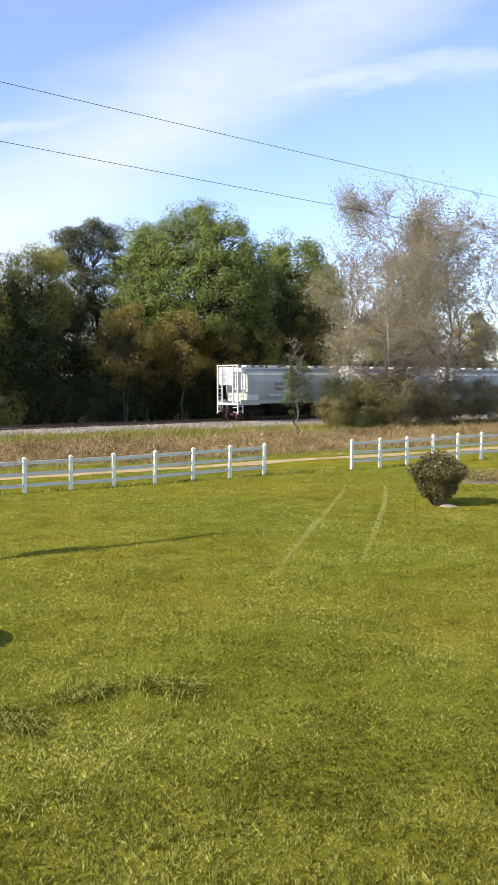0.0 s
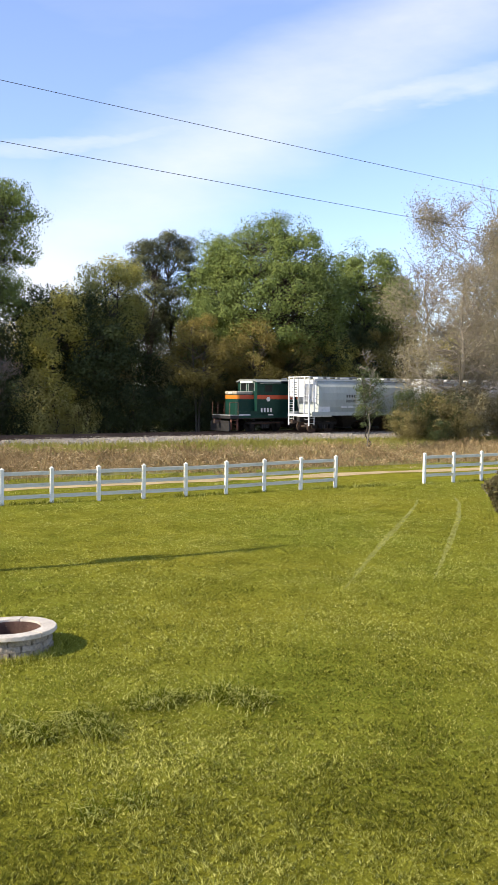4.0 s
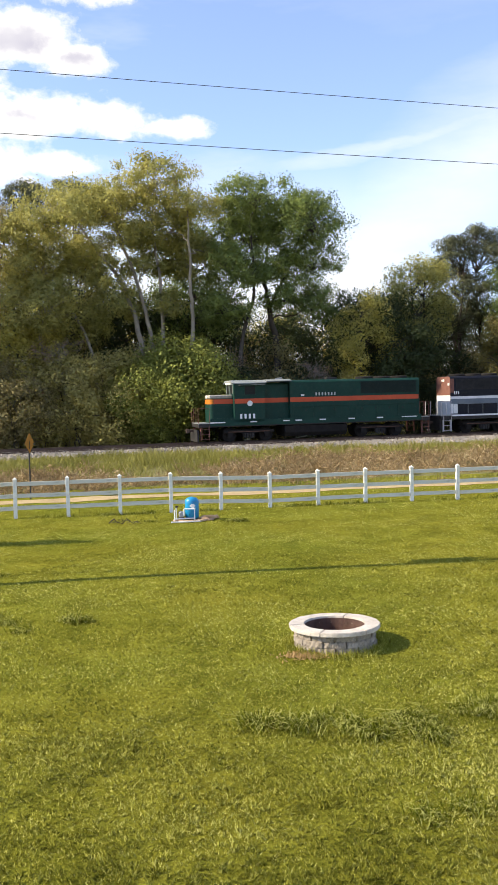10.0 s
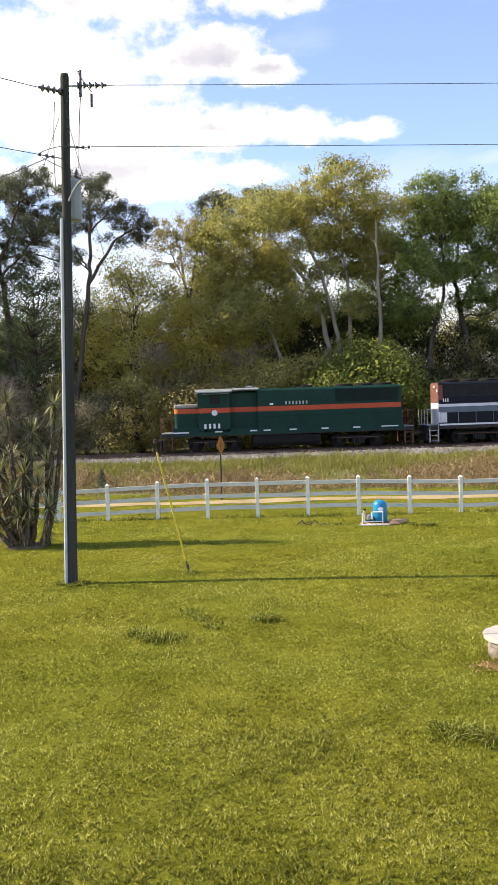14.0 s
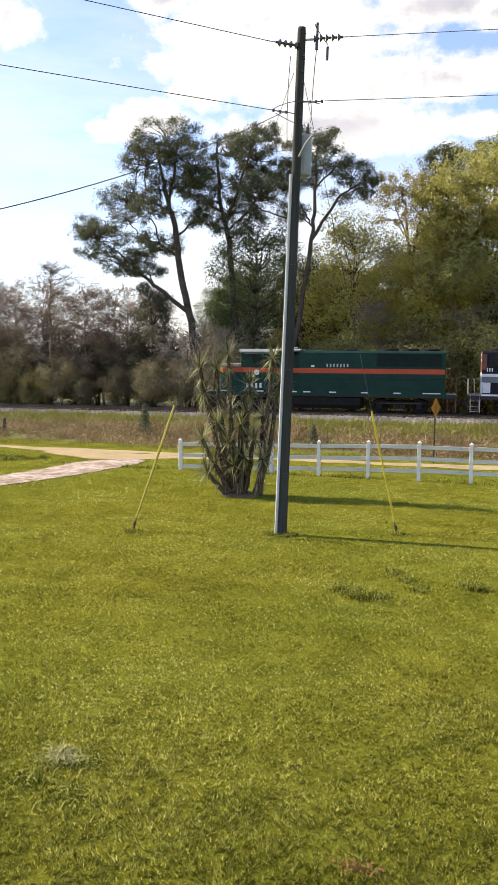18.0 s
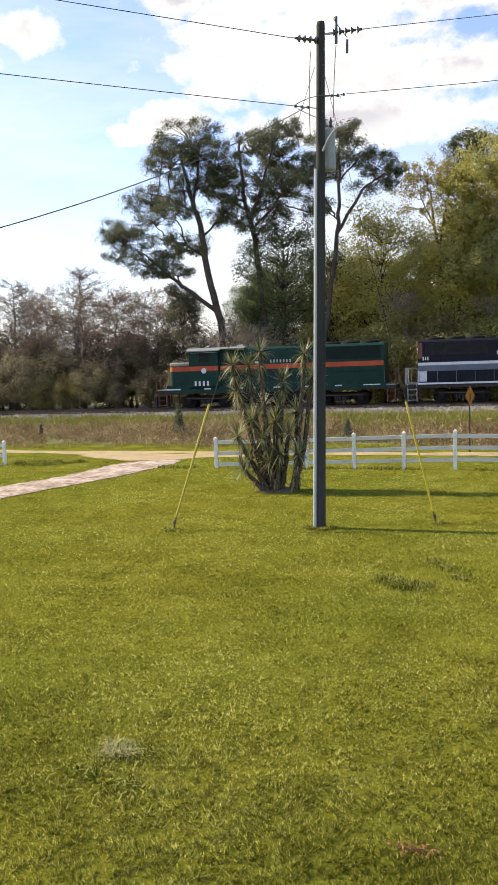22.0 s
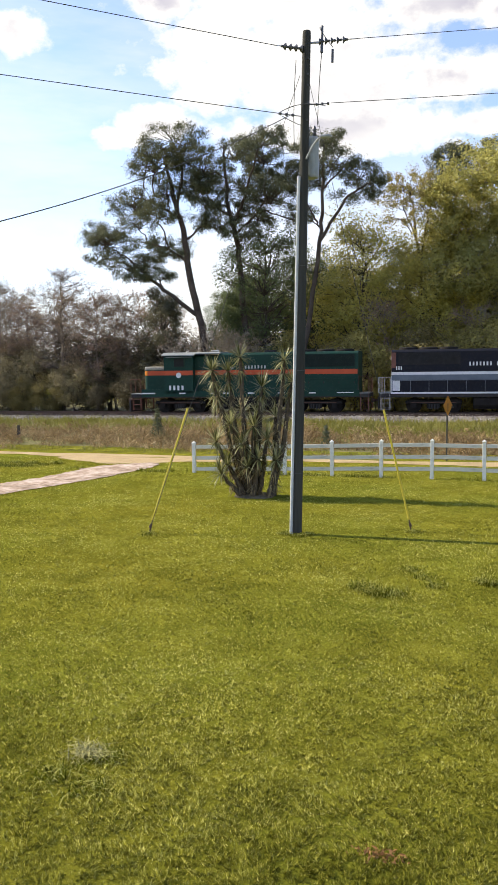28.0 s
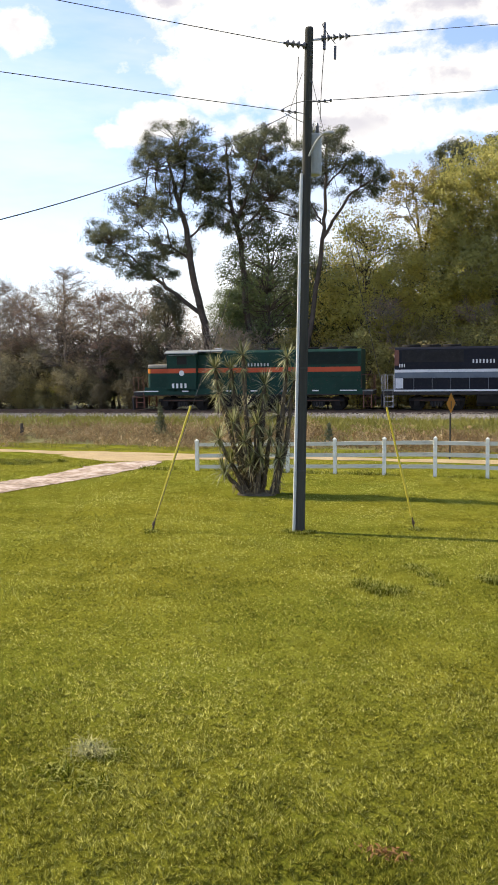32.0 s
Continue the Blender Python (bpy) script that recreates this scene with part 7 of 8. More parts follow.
def wheelset(parent, x, r, mat):
    bm = rod(B(), (0, -0.95, 0), (0, 0.95, 0), 0.09, n=10)
    for s in (-1, 1):
        rod(bm, (0, s * 0.66, 0), (0, s * 0.79, 0), r, n=24)
        rod(bm, (0, s * 0.64, 0), (0, s * 0.67, 0), r + 0.025, n=24)
        for k in range(4):
            c, n_ = math.cos(k * math.pi / 2), math.sin(k * math.pi / 2)
            rod(bm, (c * r * 0.55, s * 0.785, n_ * r * 0.55), (c * r * 0.55, s * 0.80, n_ * r * 0.55), 0.06, n=6)
    ob = part("wheelset", bm, mat, parent)
    ob.location = (x, 0, r)
    return ob


def truck(parent, x, wheelbase, r, mat, heavy=True):
    h, z = wheelbase / 2, 0.52
    for s in (-1, 1):
        y0, y1 = (s * 1.02, s * 1.16) if s > 0 else (s * 1.16, s * 1.02)
        tr = box(B(), x - h - 0.55, x + h + 0.55, y0, y1, z + 0.12, z + 0.34)
        box(tr, x - 0.45, x + 0.45, y0, y1, z - 0.18, z + 0.2)
        for d in (-h, h):
            box(tr, x + d - 0.2, x + d + 0.2, y0 - 0.04, y1 + 0.04, z - 0.2, z + 0.2)
        ob = part("side_frame", tr, mat, parent, bevel=0.015)
        for d in (-0.28, -0.1, 0.1, 0.28) if heavy else (-0.12, 0.12):
            part("spring", rod(B(), (x + d, s * 1.18, 0.28), (x + d, s * 1.18, 0.62), 0.06, n=8), M["black_iron"], ob)
        if heavy:
            for d in (-h - 0.35, h + 0.35):
                part("brake_cylinder", rod(B(), (x + d - 0.16, s * 1.2, 0.72), (x + d + 0.16, s * 1.2, 0.72), 0.09, n=10), mat, ob)
            part("brake_rigging", box(B(), x - h - 0.2, x + h + 0.2, min(s * 1.17, s * 1.20), max(s * 1.17, s * 1.20), 0.70, 0.76), M["rust_steel"], ob)


def ladder_steps(parent, x0, x1, y, z0, z1, n, mat):
    for a in (x0, x1 - 0.04):
        part("step_side", box(B(), a, a + 0.04, y - 0.02, y + 0.22, z0, z1), mat, parent)
    for k in range(n):
        z = z0 + 0.06 + (z1 - z0 - 0.1) * k / (n - 1)
        part("step_tread", box(B(), x0 + 0.041, x1 - 0.041, y, y + 0.2, z, z + 0.03), mat, parent)


def railing(parent, xs, y, z0, z1, mat, r=0.017, name="handrail"):
    bm = rod(B(), (xs[0], y, z1), (xs[-1], y, z1), r, n=6)
    for x in xs:
        rod(bm, (x, y, z0), (x, y, z1), r, n=6)
    part(name, bm, mat, parent)


def coupler(parent, x, way):
    bm = box(B(), min(x, x + way * 0.5), max(x, x + way * 0.5), -0.07, 0.07, 0.78, 0.95)
    box(bm, min(x + way * 0.45, x + way * 0.7), max(x + way * 0.45, x + way * 0.7), -0.15, 0.15, 0.72, 1.02)
    part("coupler", bm, M["rail_steel"], parent, bevel=0.02)


def hood_outline(w, z0, z1):
    return [(-w, z0), (-w, z1 - 0.16), (-w + 0.10, z1 - 0.05), (-w + 0.3, z1), (w - 0.3, z1), (w - 0.10, z1 - 0.05), (w, z1 - 0.16), (w, z0)]


def running_gear(ob, x_back):
    for x in (2.9, 13.1):
        truck(ob, x, 2.74, 0.51, M["grime_and_shade"])
    wheels = [wheelset(ob, x + d, 0.51, M["grime_and_shade"]) for x in (2.9, 13.1) for d in (-1.37, 1.37)]
    tank = prism(B(), [(-1.35, 0.55), (-1.35, 1.08), (1.35, 1.08), (1.35, 0.55), (1.1, 0.28), (-1.1, 0.28)], 5.6, 10.4)
    part("fuel_tank", tank, M["grime_and_shade"], ob, bevel=0.03)
    for s in (-1.2, 1.2):
        part("air_reservoir", rod(B(), (5.9, s, 1.16), (8.8, s, 1.16), 0.13, n=12), M["black_iron"], ob)
    coupler(ob, -0.85, -1)
    coupler(ob, x_back, 1)
    return wheels


def fans(ob, xs, z):
    for x in xs:
        fan = part("roof_fan", lathe(B(), [(0.66, 0), (0.66, 0.12), (0.58, 0.17), (0.1, 0.17)], 22, pose(x, 0, z)), M["grime_and_shade"], ob)
        bars = B()
        for k in range(-4, 5):
            w = math.sqrt(max(0.0, 0.33 - (k * 0.12) ** 2))
            box(bars, x + k * 0.12 - 0.012, x + k * 0.12 + 0.012, -w, w, z + 0.172, z + 0.19)
        part("fan_guard", bars, M["black_iron"], fan)


def green_loco():
    ob = thing("locomotive", on_track(0, LOCO_Y, RAIL_Z), "dark green diesel locomotive with an orange stripe", "locomotive", "locomotives")
    G = M["loco_green"]
    part("underframe", box(B(), -0.85, 17.0, -1.47, 1.47, 1.12, 1.38), M["black_iron"], ob, bevel=0.02)
    part("side_sill", box(B(), 0.0, 16.3, -1.5, -1.475, 1.2, 1.62), G, ob)
    part("walkway", box(B(), -0.85, 17.0, -1.46, 1.46, 1.384, 1.43), M["loco_roof"], ob)
    arc = [radians(a) for a in range(0, 91, 15)]
    round_end = lambda grow: [(0.36 - (0.3 + grow) * math.sin(a), -0.7 - (0.3 + grow) * math.cos(a)) for a in arc]
    near = round_end(0)
    part("nose", upright(B(), [(1.8, -1.0)] + near + [(x, -y) for x, y in near[::-1]] + [(1.8, 1.0)], 1.434, 3.16), G, ob)
    part("deck_side", box(B(), 0.0, 1.8, -1.47, -1.40, 1.434, 1.75), G, ob)
    # the pale tan paints sunlight onto the top of the nose
    part("nose_roof", box(B(), 0.08, 1.78, -0.93, 0.93, 3.162, 3.44), M["loco_lit_tan"], ob, "weathered top of the nose, sunlight put into its tan colour", bevel=0.06)
    cab = part("cab", prism(B(), hood_outline(1.5, 1.434, 4.32), 1.803, 4.05), G, ob)
    part("cab_roof", prism(B(), [(-1.62, 4.20), (-1.62, 4.26), (-1.1, 4.46), (1.1, 4.46), (1.62, 4.26), (1.62, 4.20), (1.05, 4.335), (-1.05, 4.335)], 1.65, 4.2), M["loco_roof"], ob, "grey cab roof")
    for y in (-0.62, 0.62):
        w = part("windshield", box(B(), 1.785, 1.80, y - 0.42, y + 0.42, 3.52, 4.12), M["dark_glass"], cab)
        fr = box(B(), 1.775, 1.80, y - 0.5, y + 0.5, 4.12, 4.19)
        for a in (y - 0.5, y + 0.42):
            box(fr, 1.775, 1.80, a, a + 0.08, 3.44, 4.12)
        part("window_frame", fr, M["loco_roof"], w)
    for y, d in ((-1.5, -1), (1.5, 1)):
        a, b = sorted((y, y + d * 0.012))
        part("side_window", box(B(), 2.6, 3.35, a, b, 3.42, 4.0), M["dark_glass"], cab)
        a, b = sorted((y, y + d * 0.42))
        part("sunshade", box(B(), 2.1, 4.0, a, b, 4.09, 4.12, None), M["loco_roof"], cab, "pale sunshade over the cab window")
        fr = B()
        a, b = sorted((y, y + d * 0.022))
        box(fr, 2.54, 2.598, a, b, 3.37, 4.05)
        box(fr, 3.352, 3.41, a, b, 3.37, 4.05)
        box(fr, 2.6, 3.35, a, b, 3.37, 3.418)
        part("window_frame", fr, G, cab)
    part("number_board", box(B(), 1.66, 1.77, -0.95, 0.95, 4.16, 4.32), M["light_face"], ob)
    for y in (-0.16, 0.16):
        part("headlight", rod(B(), (0.02, y, 3.28), (0.09, y, 3.28), 0.09, n=14), M["light_face"], ob)
    part("electrical_cabinet", prism(B(), hood_outline(0.95, 1.434, 4.25), 4.053, 6.0), G, ob)
    part("cabinet_roof", prism(B(), [(-1.55, 4.31), (-1.55, 4.37), (-1.0, 4.48), (1.0, 4.48), (1.55, 4.37), (1.55, 4.31), (1.0, 4.36), (-1.0, 4.36)], 4.25, 6.1), M["loco_roof"], ob)
    part("long_hood", prism(B(), hood_outline(1.36, 1.434, 4.38), 6.003, 16.2), G, ob)
    for k in range(9):
        x = 6.25 + k * 1.09
        for y0, y1 in ((-1.372, -1.361), (1.361, 1.372)):
            d = part("hood_door", box(B(), x, x + 1.04, y0, y1, 1.66, 2.72), G, ob)
            if y0 < 0:
                part("latch", box(B(), x + 0.93, x + 0.98, -1.385, -1.373, 2.1, 2.26), M["black_iron"], d)
    # stripe
    part("stripe", box(B(), 0.37, 1.79, -1.007, -1.001, 2.78, 3.12), M["loco_orange"], ob, "orange stripe on the nose")
    part("stripe", box(B(), 1.82, 4.05, -1.507, -1.501, 2.78, 3.12), M["loco_orange"], ob, "orange stripe on the cab")
    part("stripe", box(B(), 4.06, 6.0, -0.957, -0.951, 2.78, 3.12), M["loco_orange"], ob, "orange stripe on the cabinet")
    part("stripe", box(B(), 6.01, 16.15, -1.367, -1.361, 2.78, 3.12), M["loco_orange"], ob, "orange stripe on the hood")
    # the stripe carried round the nose, sunlight painted in as a yellower orange
    near, out = round_end(0.001), round_end(0.008)
    band = out + [(x, -y) for x, y in out[::-1]] + [(x, -y) for x, y in near] + near[::-1]
    part("nose_band", upright(B(), band, 2.78, 3.12), M["loco_orange_lit"], ob, "orange band across the nose, sunlit yellow put into its colour")
    disc = B()
    bmesh.ops.create_circle(disc, cap_ends=True, segments=20, radius=0.2, matrix=pose(2.95, -1.512, 2.78, 90, 0, 0))
    part("round_emblem", disc, M["loco_white"], ob, "round pale emblem")
    lettering(ob, 4, 2.14, 3.42, 1.68, 2.02, -1.507, M["loco_white"])
    lettering(ob, 7, 7.92, 9.6, 3.22, 3.44, -1.366, M["letter_grey"])
    part("vent_plate", box(B(), 6.85, 7.10, -1.372, -1.361, 3.2, 3.34), M["loco_white"], ob)
    for x in (0.0, 2.95, 5.4, 6.35, 8.2, 10.45, 12.7):
        part("sill_marker", box(B(), x, x + (1.1 if x == 0 else 0.5), -1.512, -1.501, 1.40, 1.49), M["loco_white"], ob)
    part("sill_marker", box(B(), 14.7, 15.9, -1.512, -1.501, 1.42, 1.49), M["loco_white"], ob)
    gr = part("radiator_grille", box(B(), 11.5, 15.95, -1.372, -1.361, 3.3, 4.18), M["grille"], ob)
    for k in range(14):
        part("slat", box(B(), 11.52, 15.93, -1.39, -1.373, 3.32 + k * 0.062, 3.345 + k * 0.062), M["grille"], gr)
    fans(ob, (12.3, 13.7, 15.1), 4.38)
    part("exhaust_stack", box(B(), 9.2, 10.0, -0.3, 0.3, 4.38, 4.56), M["black_iron"], ob, bevel=0.03)
    part("horn", rod(B(), (5.2, -0.3, 4.55), (5.7, -0.3, 4.55), 0.03, 0.08, 8), M["galvanised"], ob)
    R = M["loco_rust"]
    plow = prism(B(), [(-1.5, 0.08), (-1.5, 0.95), (1.5, 0.95), (1.5, 0.08)], -0.98, -0.86)
    part("pilot_plow", plow, M["black_iron"], ob)
    for y in (-1.45, 1.25):
        ladder_steps(ob, -0.72, -0.06, y, 0.2, 1.36, 4, R)
        ladder_steps(ob, 16.35, 16.95, y, 0.2, 1.36, 4, R)
    for y in (-1.4, -0.5, 0.5, 1.4):
        part("end_rail", rod(B(), (-0.86, y, 1.42), (-0.86, y, 2.5), 0.02, n=6), R, ob)
        part("end_rail", rod(B(), (16.95, y, 1.42), (16.95, y, 2.5), 0.02, n=6), R, ob)
    railing(ob, [-0.86, -0.05], -1.42, 1.42, 2.5, R)
    railing(ob, [16.2, 16.6, 16.95], -1.44, 1.42, 2.55, R)
    railing(ob, [6.1 + k * 1.66 for k in range(7)], -1.46, 1.43, 2.45, G, 0.015)
    wheels = running_gear(ob, 17.0)
    return ob, wheels


def navy_loco():
    ob = thing("locomotive", on_track(18.5, LOCO_Y, RAIL_Z), "black and navy diesel locomotive with white bands", "locomotive", "locomotives")
    N = M["loco_navy"]
    part("underframe", box(B(), -0.85, 17.0, -1.47, 1.47, 1.10, 1.38), M["black_iron"], ob, bevel=0.02)
    part("side_sill", box(B(), 0.0, 16.3, -1.5, -1.475, 1.35, 1.47), M["loco_white"], ob, "white side sill")
    part("walkway", box(B(), -0.85, 17.0, -1.46, 1.46, 1.384, 1.43), M["loco_roof"], ob)
    part("long_hood", prism(B(), hood_outline(1.20, 1.434, 4.42), 0.02, 12.6), N, ob)
    part("hood_end", prism(B(), hood_outline(1.19, 2.95, 4.40), 0.0, 0.018), M["loco_rust"], ob, "rust-brown hood end")
    part("hood_end", box(B(), 0.0, 0.018, -1.18, 1.18, 1.44, 2.945), M["loco_white"], ob, "white lower hood end")
    part("end_corner", box(B(), 0.02, 0.32, -1.208, -1.201, 3.15, 4.22), M["loco_rust"], ob)
    part("band", box(B(), 0.02, 12.6, -1.207, -1.201, 2.66, 2.86), M["loco_white"], ob, "white band")
    part("band", box(B(), 0.02, 12.6, -1.206, -1.201, 2.30, 2.655), M["loco_greyblue"], ob, "grey-blue band")
    part("band", box(B(), 0.02, 0.6, -1.2075, -1.2015, 1.55, 2.295), M["loco_white"], ob, "white corner panel")
    lettering(ob, 3, 0.30, 0.78, 3.02, 3.26, -1.209, M["loco_white"])
    lettering(ob, 19, 5.25, 9.6, 3.26, 3.52, -1.204, M["loco_white"], gaps=(7, 9))
    for k in range(11):
        x = 0.75 + k * 1.07
        part("hood_door", box(B(), x, x + 1.02, -1.214, -1.201, 1.5, 2.28), N, ob)
    gr = part("radiator_grille", box(B(), 0.5, 4.7, -1.213, -1.201, 3.36, 4.20), M["ink"], ob)
    for k in range(13):
        part("slat", box(B(), 0.52, 4.68, -1.228, -1.214, 3.38 + k * 0.062, 3.405 + k * 0.062), M["ink"], gr)
    fans(ob, (1.1, 2.5, 3.9), 4.42)
    cab = part("cab", prism(B(), hood_outline(1.5, 1.434, 4.36), 12.603, 15.0), N, ob)
    part("cab_roof", prism(B(), [(-1.6, 4.24), (-1.1, 4.5), (1.1, 4.5), (1.6, 4.24), (1.1, 4.37), (-1.1, 4.37)], 12.5, 15.1), M["loco_roof"], ob)
    part("side_window", box(B(), 13.3, 14.3, -1.512, -1.501, 3.45, 4.0), M["dark_glass"], cab)
    part("nose", box(B(), 15.003, 16.3, -1.0, 1.0, 1.434, 3.4), N, ob, bevel=0.06)
    part("headlight", rod(B(), (-0.03, -0.12, 4.1), (0.0, -0.12, 4.1), 0.10, n=12), M["light_face"], ob)
    part("headlight", rod(B(), (-0.03, 0.14, 4.1), (0.0, 0.14, 4.1), 0.10, n=12), M["light_face"], ob)
    part("marker_lamp", box(B(), -0.05, -0.001, -1.1, -0.85, 3.7, 3.9), M["light_face"], ob, bevel=0.01)
    W = M["hopper_cream"]
    for y in (-1.45, 1.25):
        ladder_steps(ob, -0.72, -0.06, y, 0.2, 1.40, 4, W)
        ladder_steps(ob, 16.35, 16.95, y, 0.2, 1.36, 4, M["loco_rust"])
    for y in (-1.4, -0.5, 0.5, 1.4):
        part("end_rail", rod(B(), (-0.86, y, 1.42), (-0.86, y, 2.5), 0.022, n=6), W, ob)
    railing(ob, [-0.86, -0.45, -0.05], -1.43, 1.42, 2.5, W)
    railing(ob, [0.1 + k * 1.25 for k in range(11)], -1.46, 1.43, 2.28, M["loco_greyblue"], 0.017)
    part("pilot_plate", box(B(), -0.93, -0.862, -1.4, 1.4, 0.3, 1.15), M["black_iron"], ob)
    wheels = running_gear(ob, 17.0)
    return ob, wheels


def hopper_car(s, grey, label):
    L = 12.7
    ob = thing("hopper_car", on_track(s, SIDING_Y, SIDING_Z), label, "hopper car", "covered hopper cars")
    G = M[grey]
    half = [(-1.28, 1.55), (-1.46, 2.1), (-1.52, 2.7), (-1.50, 3.3), (-1.40, 3.8), (-1.20, 4.18), (-0.95, 4.36)]
    body = prism(B(), half + [(-y, z) for y, z in half[::-1]], 1.05, L - 1.05)
    part("body", body, G, ob, smooth=False)
    part("roof_edge", box(B(), 1.0, L - 1.0, -1.12, -0.98, 4.30, 4.42), M["hopper_white"], ob)
    part("roof_edge", box(B(), 1.0, L - 1.0, 0.98, 1.12, 4.30, 4.42), M["hopper_white"], ob)
    part("roof", prism(B(), [(-0.98, 4.362), (-0.98, 4.44), (0, 4.50), (0.98, 4.44), (0.98, 4.362)], 1.0, L - 1.0), G, ob)
    run = B()
    for y in (-0.95, 0.95):
        box(run, 0.1, L - 0.1, y - 0.25, y + 0.25, 4.60, 4.64)
        for k in range(9):
            box(run, 0.6 + k * 1.42, 0.66 + k * 1.42, y - 0.2, y + 0.2, 4.40, 4.60)
    part("running_board", run, M["galvanised"], ob)
    for k in range(4):
        part("roof_hatch", box(B(), 1.7 + k * 2.5, 3.1 + k * 2.5, -0.35, 0.35, 4.47, 4.62), M["hopper_white"], ob, bevel=0.02)
    for y, d in ((-1.5, -1), (1.5, 1)):
        a, b = sorted((y, y + d * 0.06))
        part("side_sill", box(B(), 0.25, L - 0.25, a, b, 1.40, 1.72), G, ob)
    part("center_sill", box(B(), 0.0, L, -0.2, 0.2, 0.85, 1.3), M["black_iron"], ob)
    for k in range(2):
        x = 3.35 + k * 3.1
        bay = B()
        lo = [bay.verts.new(v) for v in ((x + 1.15, -0.55, 0.38), (x + 1.75, -0.55, 0.38), (x + 1.75, 0.55, 0.38), (x + 1.15, 0.55, 0.38))]
        hi = [bay.verts.new(v) for v in ((x, -1.45, 1.60), (x + 2.95, -1.45, 1.60), (x + 2.95, 1.45, 1.60), (x, 1.45, 1.60))]
        for j in range(4):
            bay.faces.new((lo[j], lo[(j + 1) % 4], hi[(j + 1) % 4], hi[j]))
        bay.faces.new(lo[::-1])
        bay.faces.new(hi)
        bmesh.ops.recalc_face_normals(bay, faces=bay.faces[:])
        # the bay's near-black colour stands in for shade under the car
        b = part("hopper_bay", bay, M["grime_and_shade"], ob)
        part("outlet_gate", box(B(), x + 1.0, x + 1.9, -0.65, 0.65, 0.28, 0.375), M["black_iron"], b)
    for x0, way in ((0.0, 1), (L, -1)):
        X = lambda d: x0 + way * d
        seg = lambda a, b: tuple(sorted((X(a), X(b))))
        a, b = seg(0.95, 1.04)
        part("end_plate", box(B(), a, b, -1.2, 1.2, 2.55, 4.38), M["hopper_white"], ob, "white end plate")
        sl = B()
        vs = [sl.verts.new(v) for v in ((X(1.03), -1.45, 2.55), (X(1.03), 1.45, 2.55), (X(2.9), 1.3, 1.56), (X(2.9), -1.3, 1.56))]
        sl.faces.new(vs)
        bmesh.ops.solidify(sl, geom=sl.faces[:], thickness=0.04)
        part("slope_sheet", sl, M["hopper_white"], ob)
        a, b = seg(0.0, 2.4)
        part("end_platform", box(B(), a, b, -1.46, 1.46, 1.30, 1.40), M["hopper_white"], ob)
        for y in (-1.42, -0.75, 0.75, 1.42):
            a, b = seg(0.02, 0.10)
            part("end_post", box(B(), a, b, y - 0.045, y + 0.045, 0.55 if abs(y) > 1 else 1.4, 4.58), M["hopper_white"], ob)
        a, b = seg(0.13, 0.2)
        part("end_panel", box(B(), a, b, -0.62, 0.10, 2.95, 4.45), M["hopper_white"], ob)
        part("end_panel", box(B(), a, b, 0.2, 1.35, 2.95, 4.45), M["hopper_white"], ob)
        for k in range(10):
            a, b = seg(0.03, 0.07)
            z = 0.7 + k * 0.39
            part("rung", box(B(), a, b, -1.375, -0.795, z, z + 0.03), M["hopper_white"], ob)
            if k < 8:
                part("rung", box(B(), a, b, 0.795, 1.375, z, z + 0.03), M["hopper_white"], ob)
        a, b = seg(0.01, 0.11)
        for z in (4.56, 1.40):
            part("end_beam", box(B(), a, b, -1.47, 1.47, z, z + 0.08), M["hopper_white"], ob)
        for y in (-1.44, 1.44):
            for k in range(9):
                a, b = seg(0.1, 0.55)
                z = 0.75 + k * 0.42
                part("rung", box(B(), a, b, y - 0.015, y + 0.015, z, z + 0.03), M["hopper_white"], ob)
            a, b = seg(0.55, 0.60)
            part("ladder_rail", box(B(), a, b, y - 0.03, y + 0.03, 0.62, 4.6), M["hopper_white"], ob)
        part("brace", rod(B(), (X(0.6), -1.42, 2.6), (X(1.9), -1.44, 1.5), 0.04, n=6), M["hopper_white"], ob)
        part("gusset", prism(B(), [(-1.47, 1.48), (-1.47, 2.15), (-1.44, 2.15), (-1.44, 1.48)], *seg(1.0, 2.2)), M["hopper_white"], ob)
        coupler(ob, X(0.0), -way)
        part("brake_hose", rod(B(), (X(-0.1), -0.5, 0.9), (X(-0.35), -0.55, 0.45), 0.025, n=6), M["ink"], ob)
    for x in (1.75, L - 1.75):
        truck(ob, x, 1.78, 0.45, M["grime_and_shade"], False)
        for d in (-0.89, 0.89):
            wheelset(ob, x + d, 0.45, M["rail_steel"])
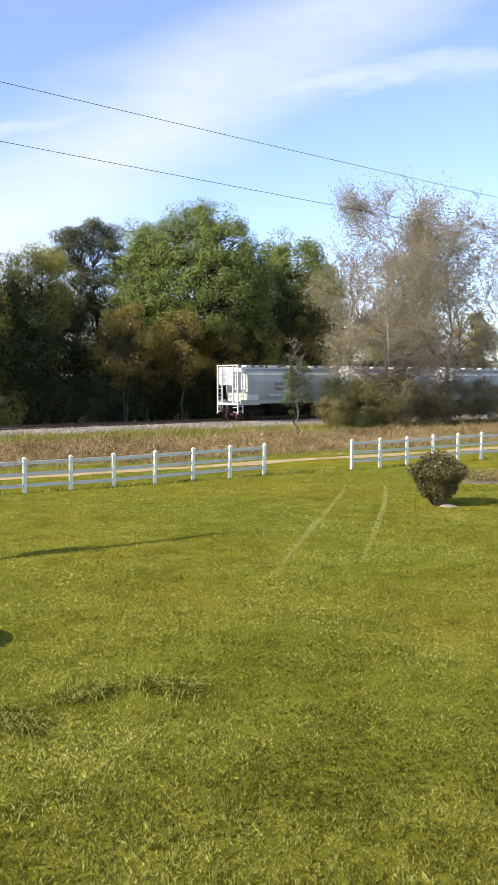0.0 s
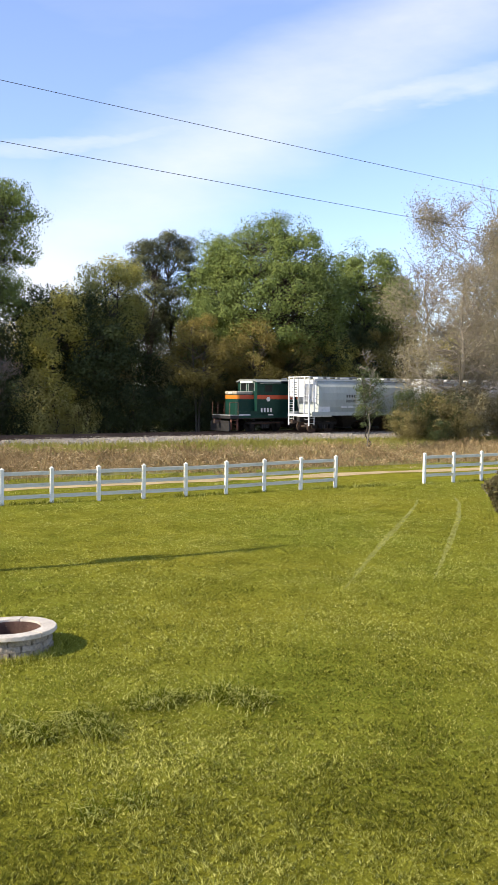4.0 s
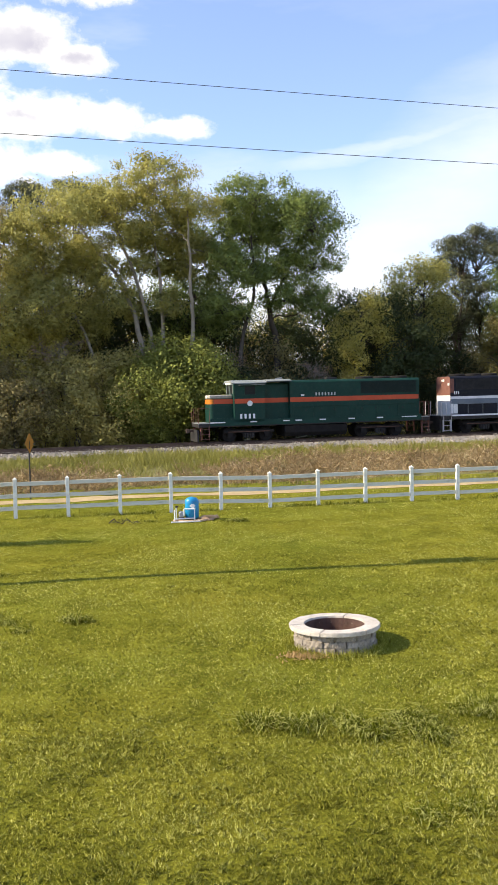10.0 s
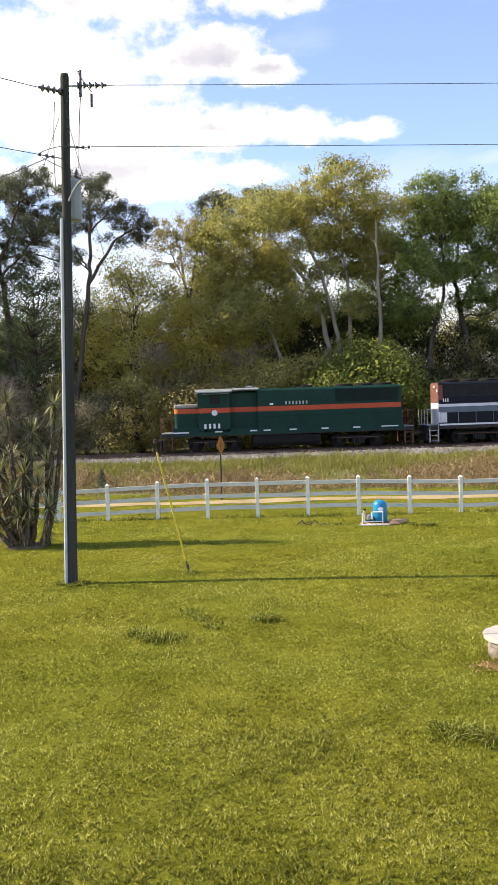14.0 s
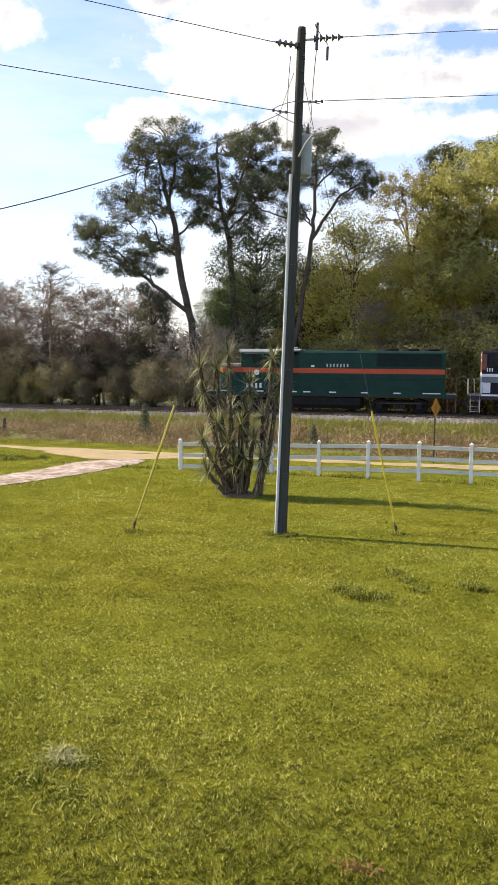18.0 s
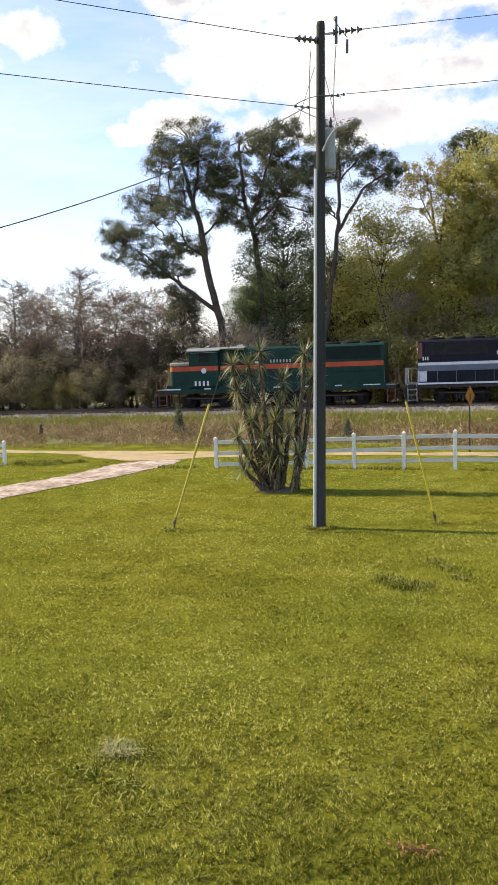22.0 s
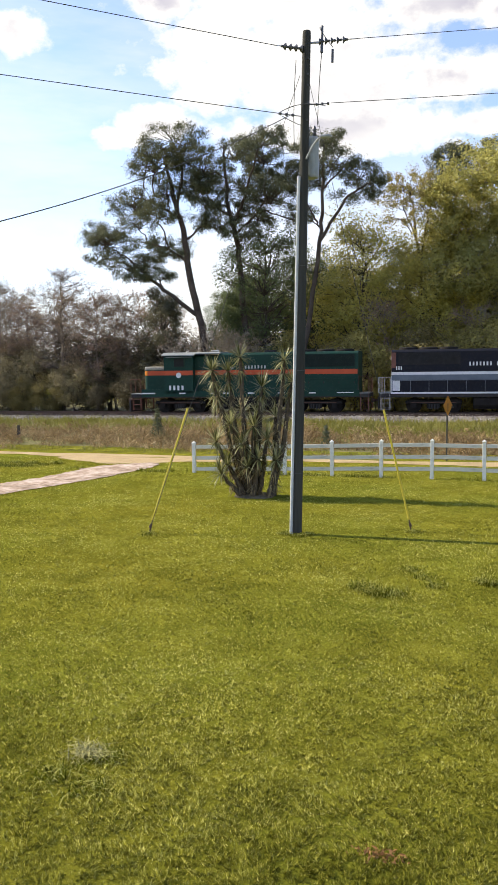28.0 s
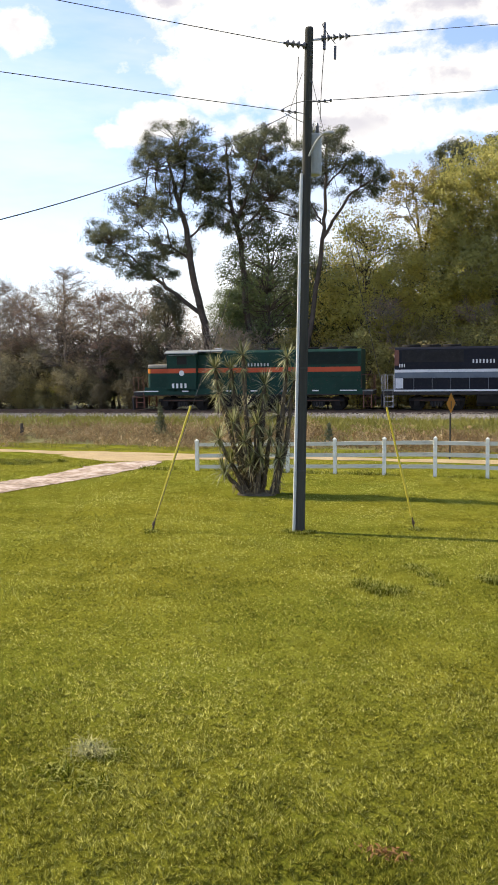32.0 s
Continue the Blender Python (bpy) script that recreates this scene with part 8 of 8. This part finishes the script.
    if grey == "hopper_grey":
        lettering(ob, 4, 3.9, 5.0, 2.92, 3.14, -1.518, M["ink"])
        lettering(ob, 5, 3.9, 5.0, 2.5, 2.74, -1.526, M["ink"])
        for k in range(3):
            part("data_panel", box(B(), 3.4 + k * 0.75, 4.0 + k * 0.75, -1.512, -1.506, 2.05, 2.17), M["hopper_white"], ob)
        for k in range(6):
            part("stencil", box(B(), 0.118, 0.126, 0.35, 0.75 + 0.3 * (k % 2), 3.1 + k * 0.2, 3.17 + k * 0.2), M["ink"], ob)
        for k, x in enumerate((4.4, 7.4)):
            part("body_rib", box(B(), x, x + 0.03, -1.524, -1.518, 2.2, 3.2), G, ob)


hopper_car(39.62, "hopper_grey", "light grey covered hopper car with white ladders")
hopper_car(52.79, "hopper_cream", "off-white covered hopper car behind bushes")
hopper_car(66.39, "hopper_grey", "grey covered hopper car behind bare trees")
hopper_car(79.99, "hopper_cream", "off-white covered hopper car far along the siding")

LOCO_A, WHEELS_A = green_loco()
LOCO_B, WHEELS_B = navy_loco()
# seconds and metres along the main line of the leading nose
RUN = [(0, 54.02), (1.5, 46.98), (3.0, 39.94), (3.5, 37.55), (5.5, 28.24), (6, 25.9), (6.5, 23.56), (7, 21.22), (7.5, 18.89), (8, 16.52), (8.5, 14.27), (9, 12.01), (9.5, 9.66), (10, 7.42), (10.5, 5.25), (11, 3.15), (11.5, 1.07), (12, -0.89), (12.5, -2.86), (13, -4.78), (13.5, -6.61), (15.5, -13.88), (16, -15.43), (16.5, -16.87), (17, -18.25), (17.5, -19.52), (18, -20.74), (18.5, -21.93), (19, -22.96), (19.5, -23.95), (20, -24.88), (20.5, -25.6), (21, -26.2), (21.5, -26.7), (22, -27.1), (22.5, -27.36), (23, -27.48), (24, -27.5), (32, -27.5)]


def motions():
    ts, ss = [t for t, _ in RUN], [s for _, s in RUN]
    walk(LOCO_A, [(t, on_track(s, LOCO_Y, RAIL_Z)) for t, s in RUN])
    # the couplers close up as the train brakes
    walk(LOCO_B, [(t, on_track(s + float(np.interp(t, [13.5, 20], [18.85, 18.5])), LOCO_Y, RAIL_Z)) for t, s in RUN])
    # the wheels roll: a turn for each 3.2 m
    beats = [round(0.15 * k, 2) for k in range(160)] + [24.0, 28.0, 32.0]
    for w in WHEELS_A + WHEELS_B:
        x = w.location.x
        walk(w, [(t, pose(x, 0, 0.51, 0, math.degrees((float(np.interp(t, ts, ss)) - ss[0]) / 0.51), 0)) for t in beats])


motions()
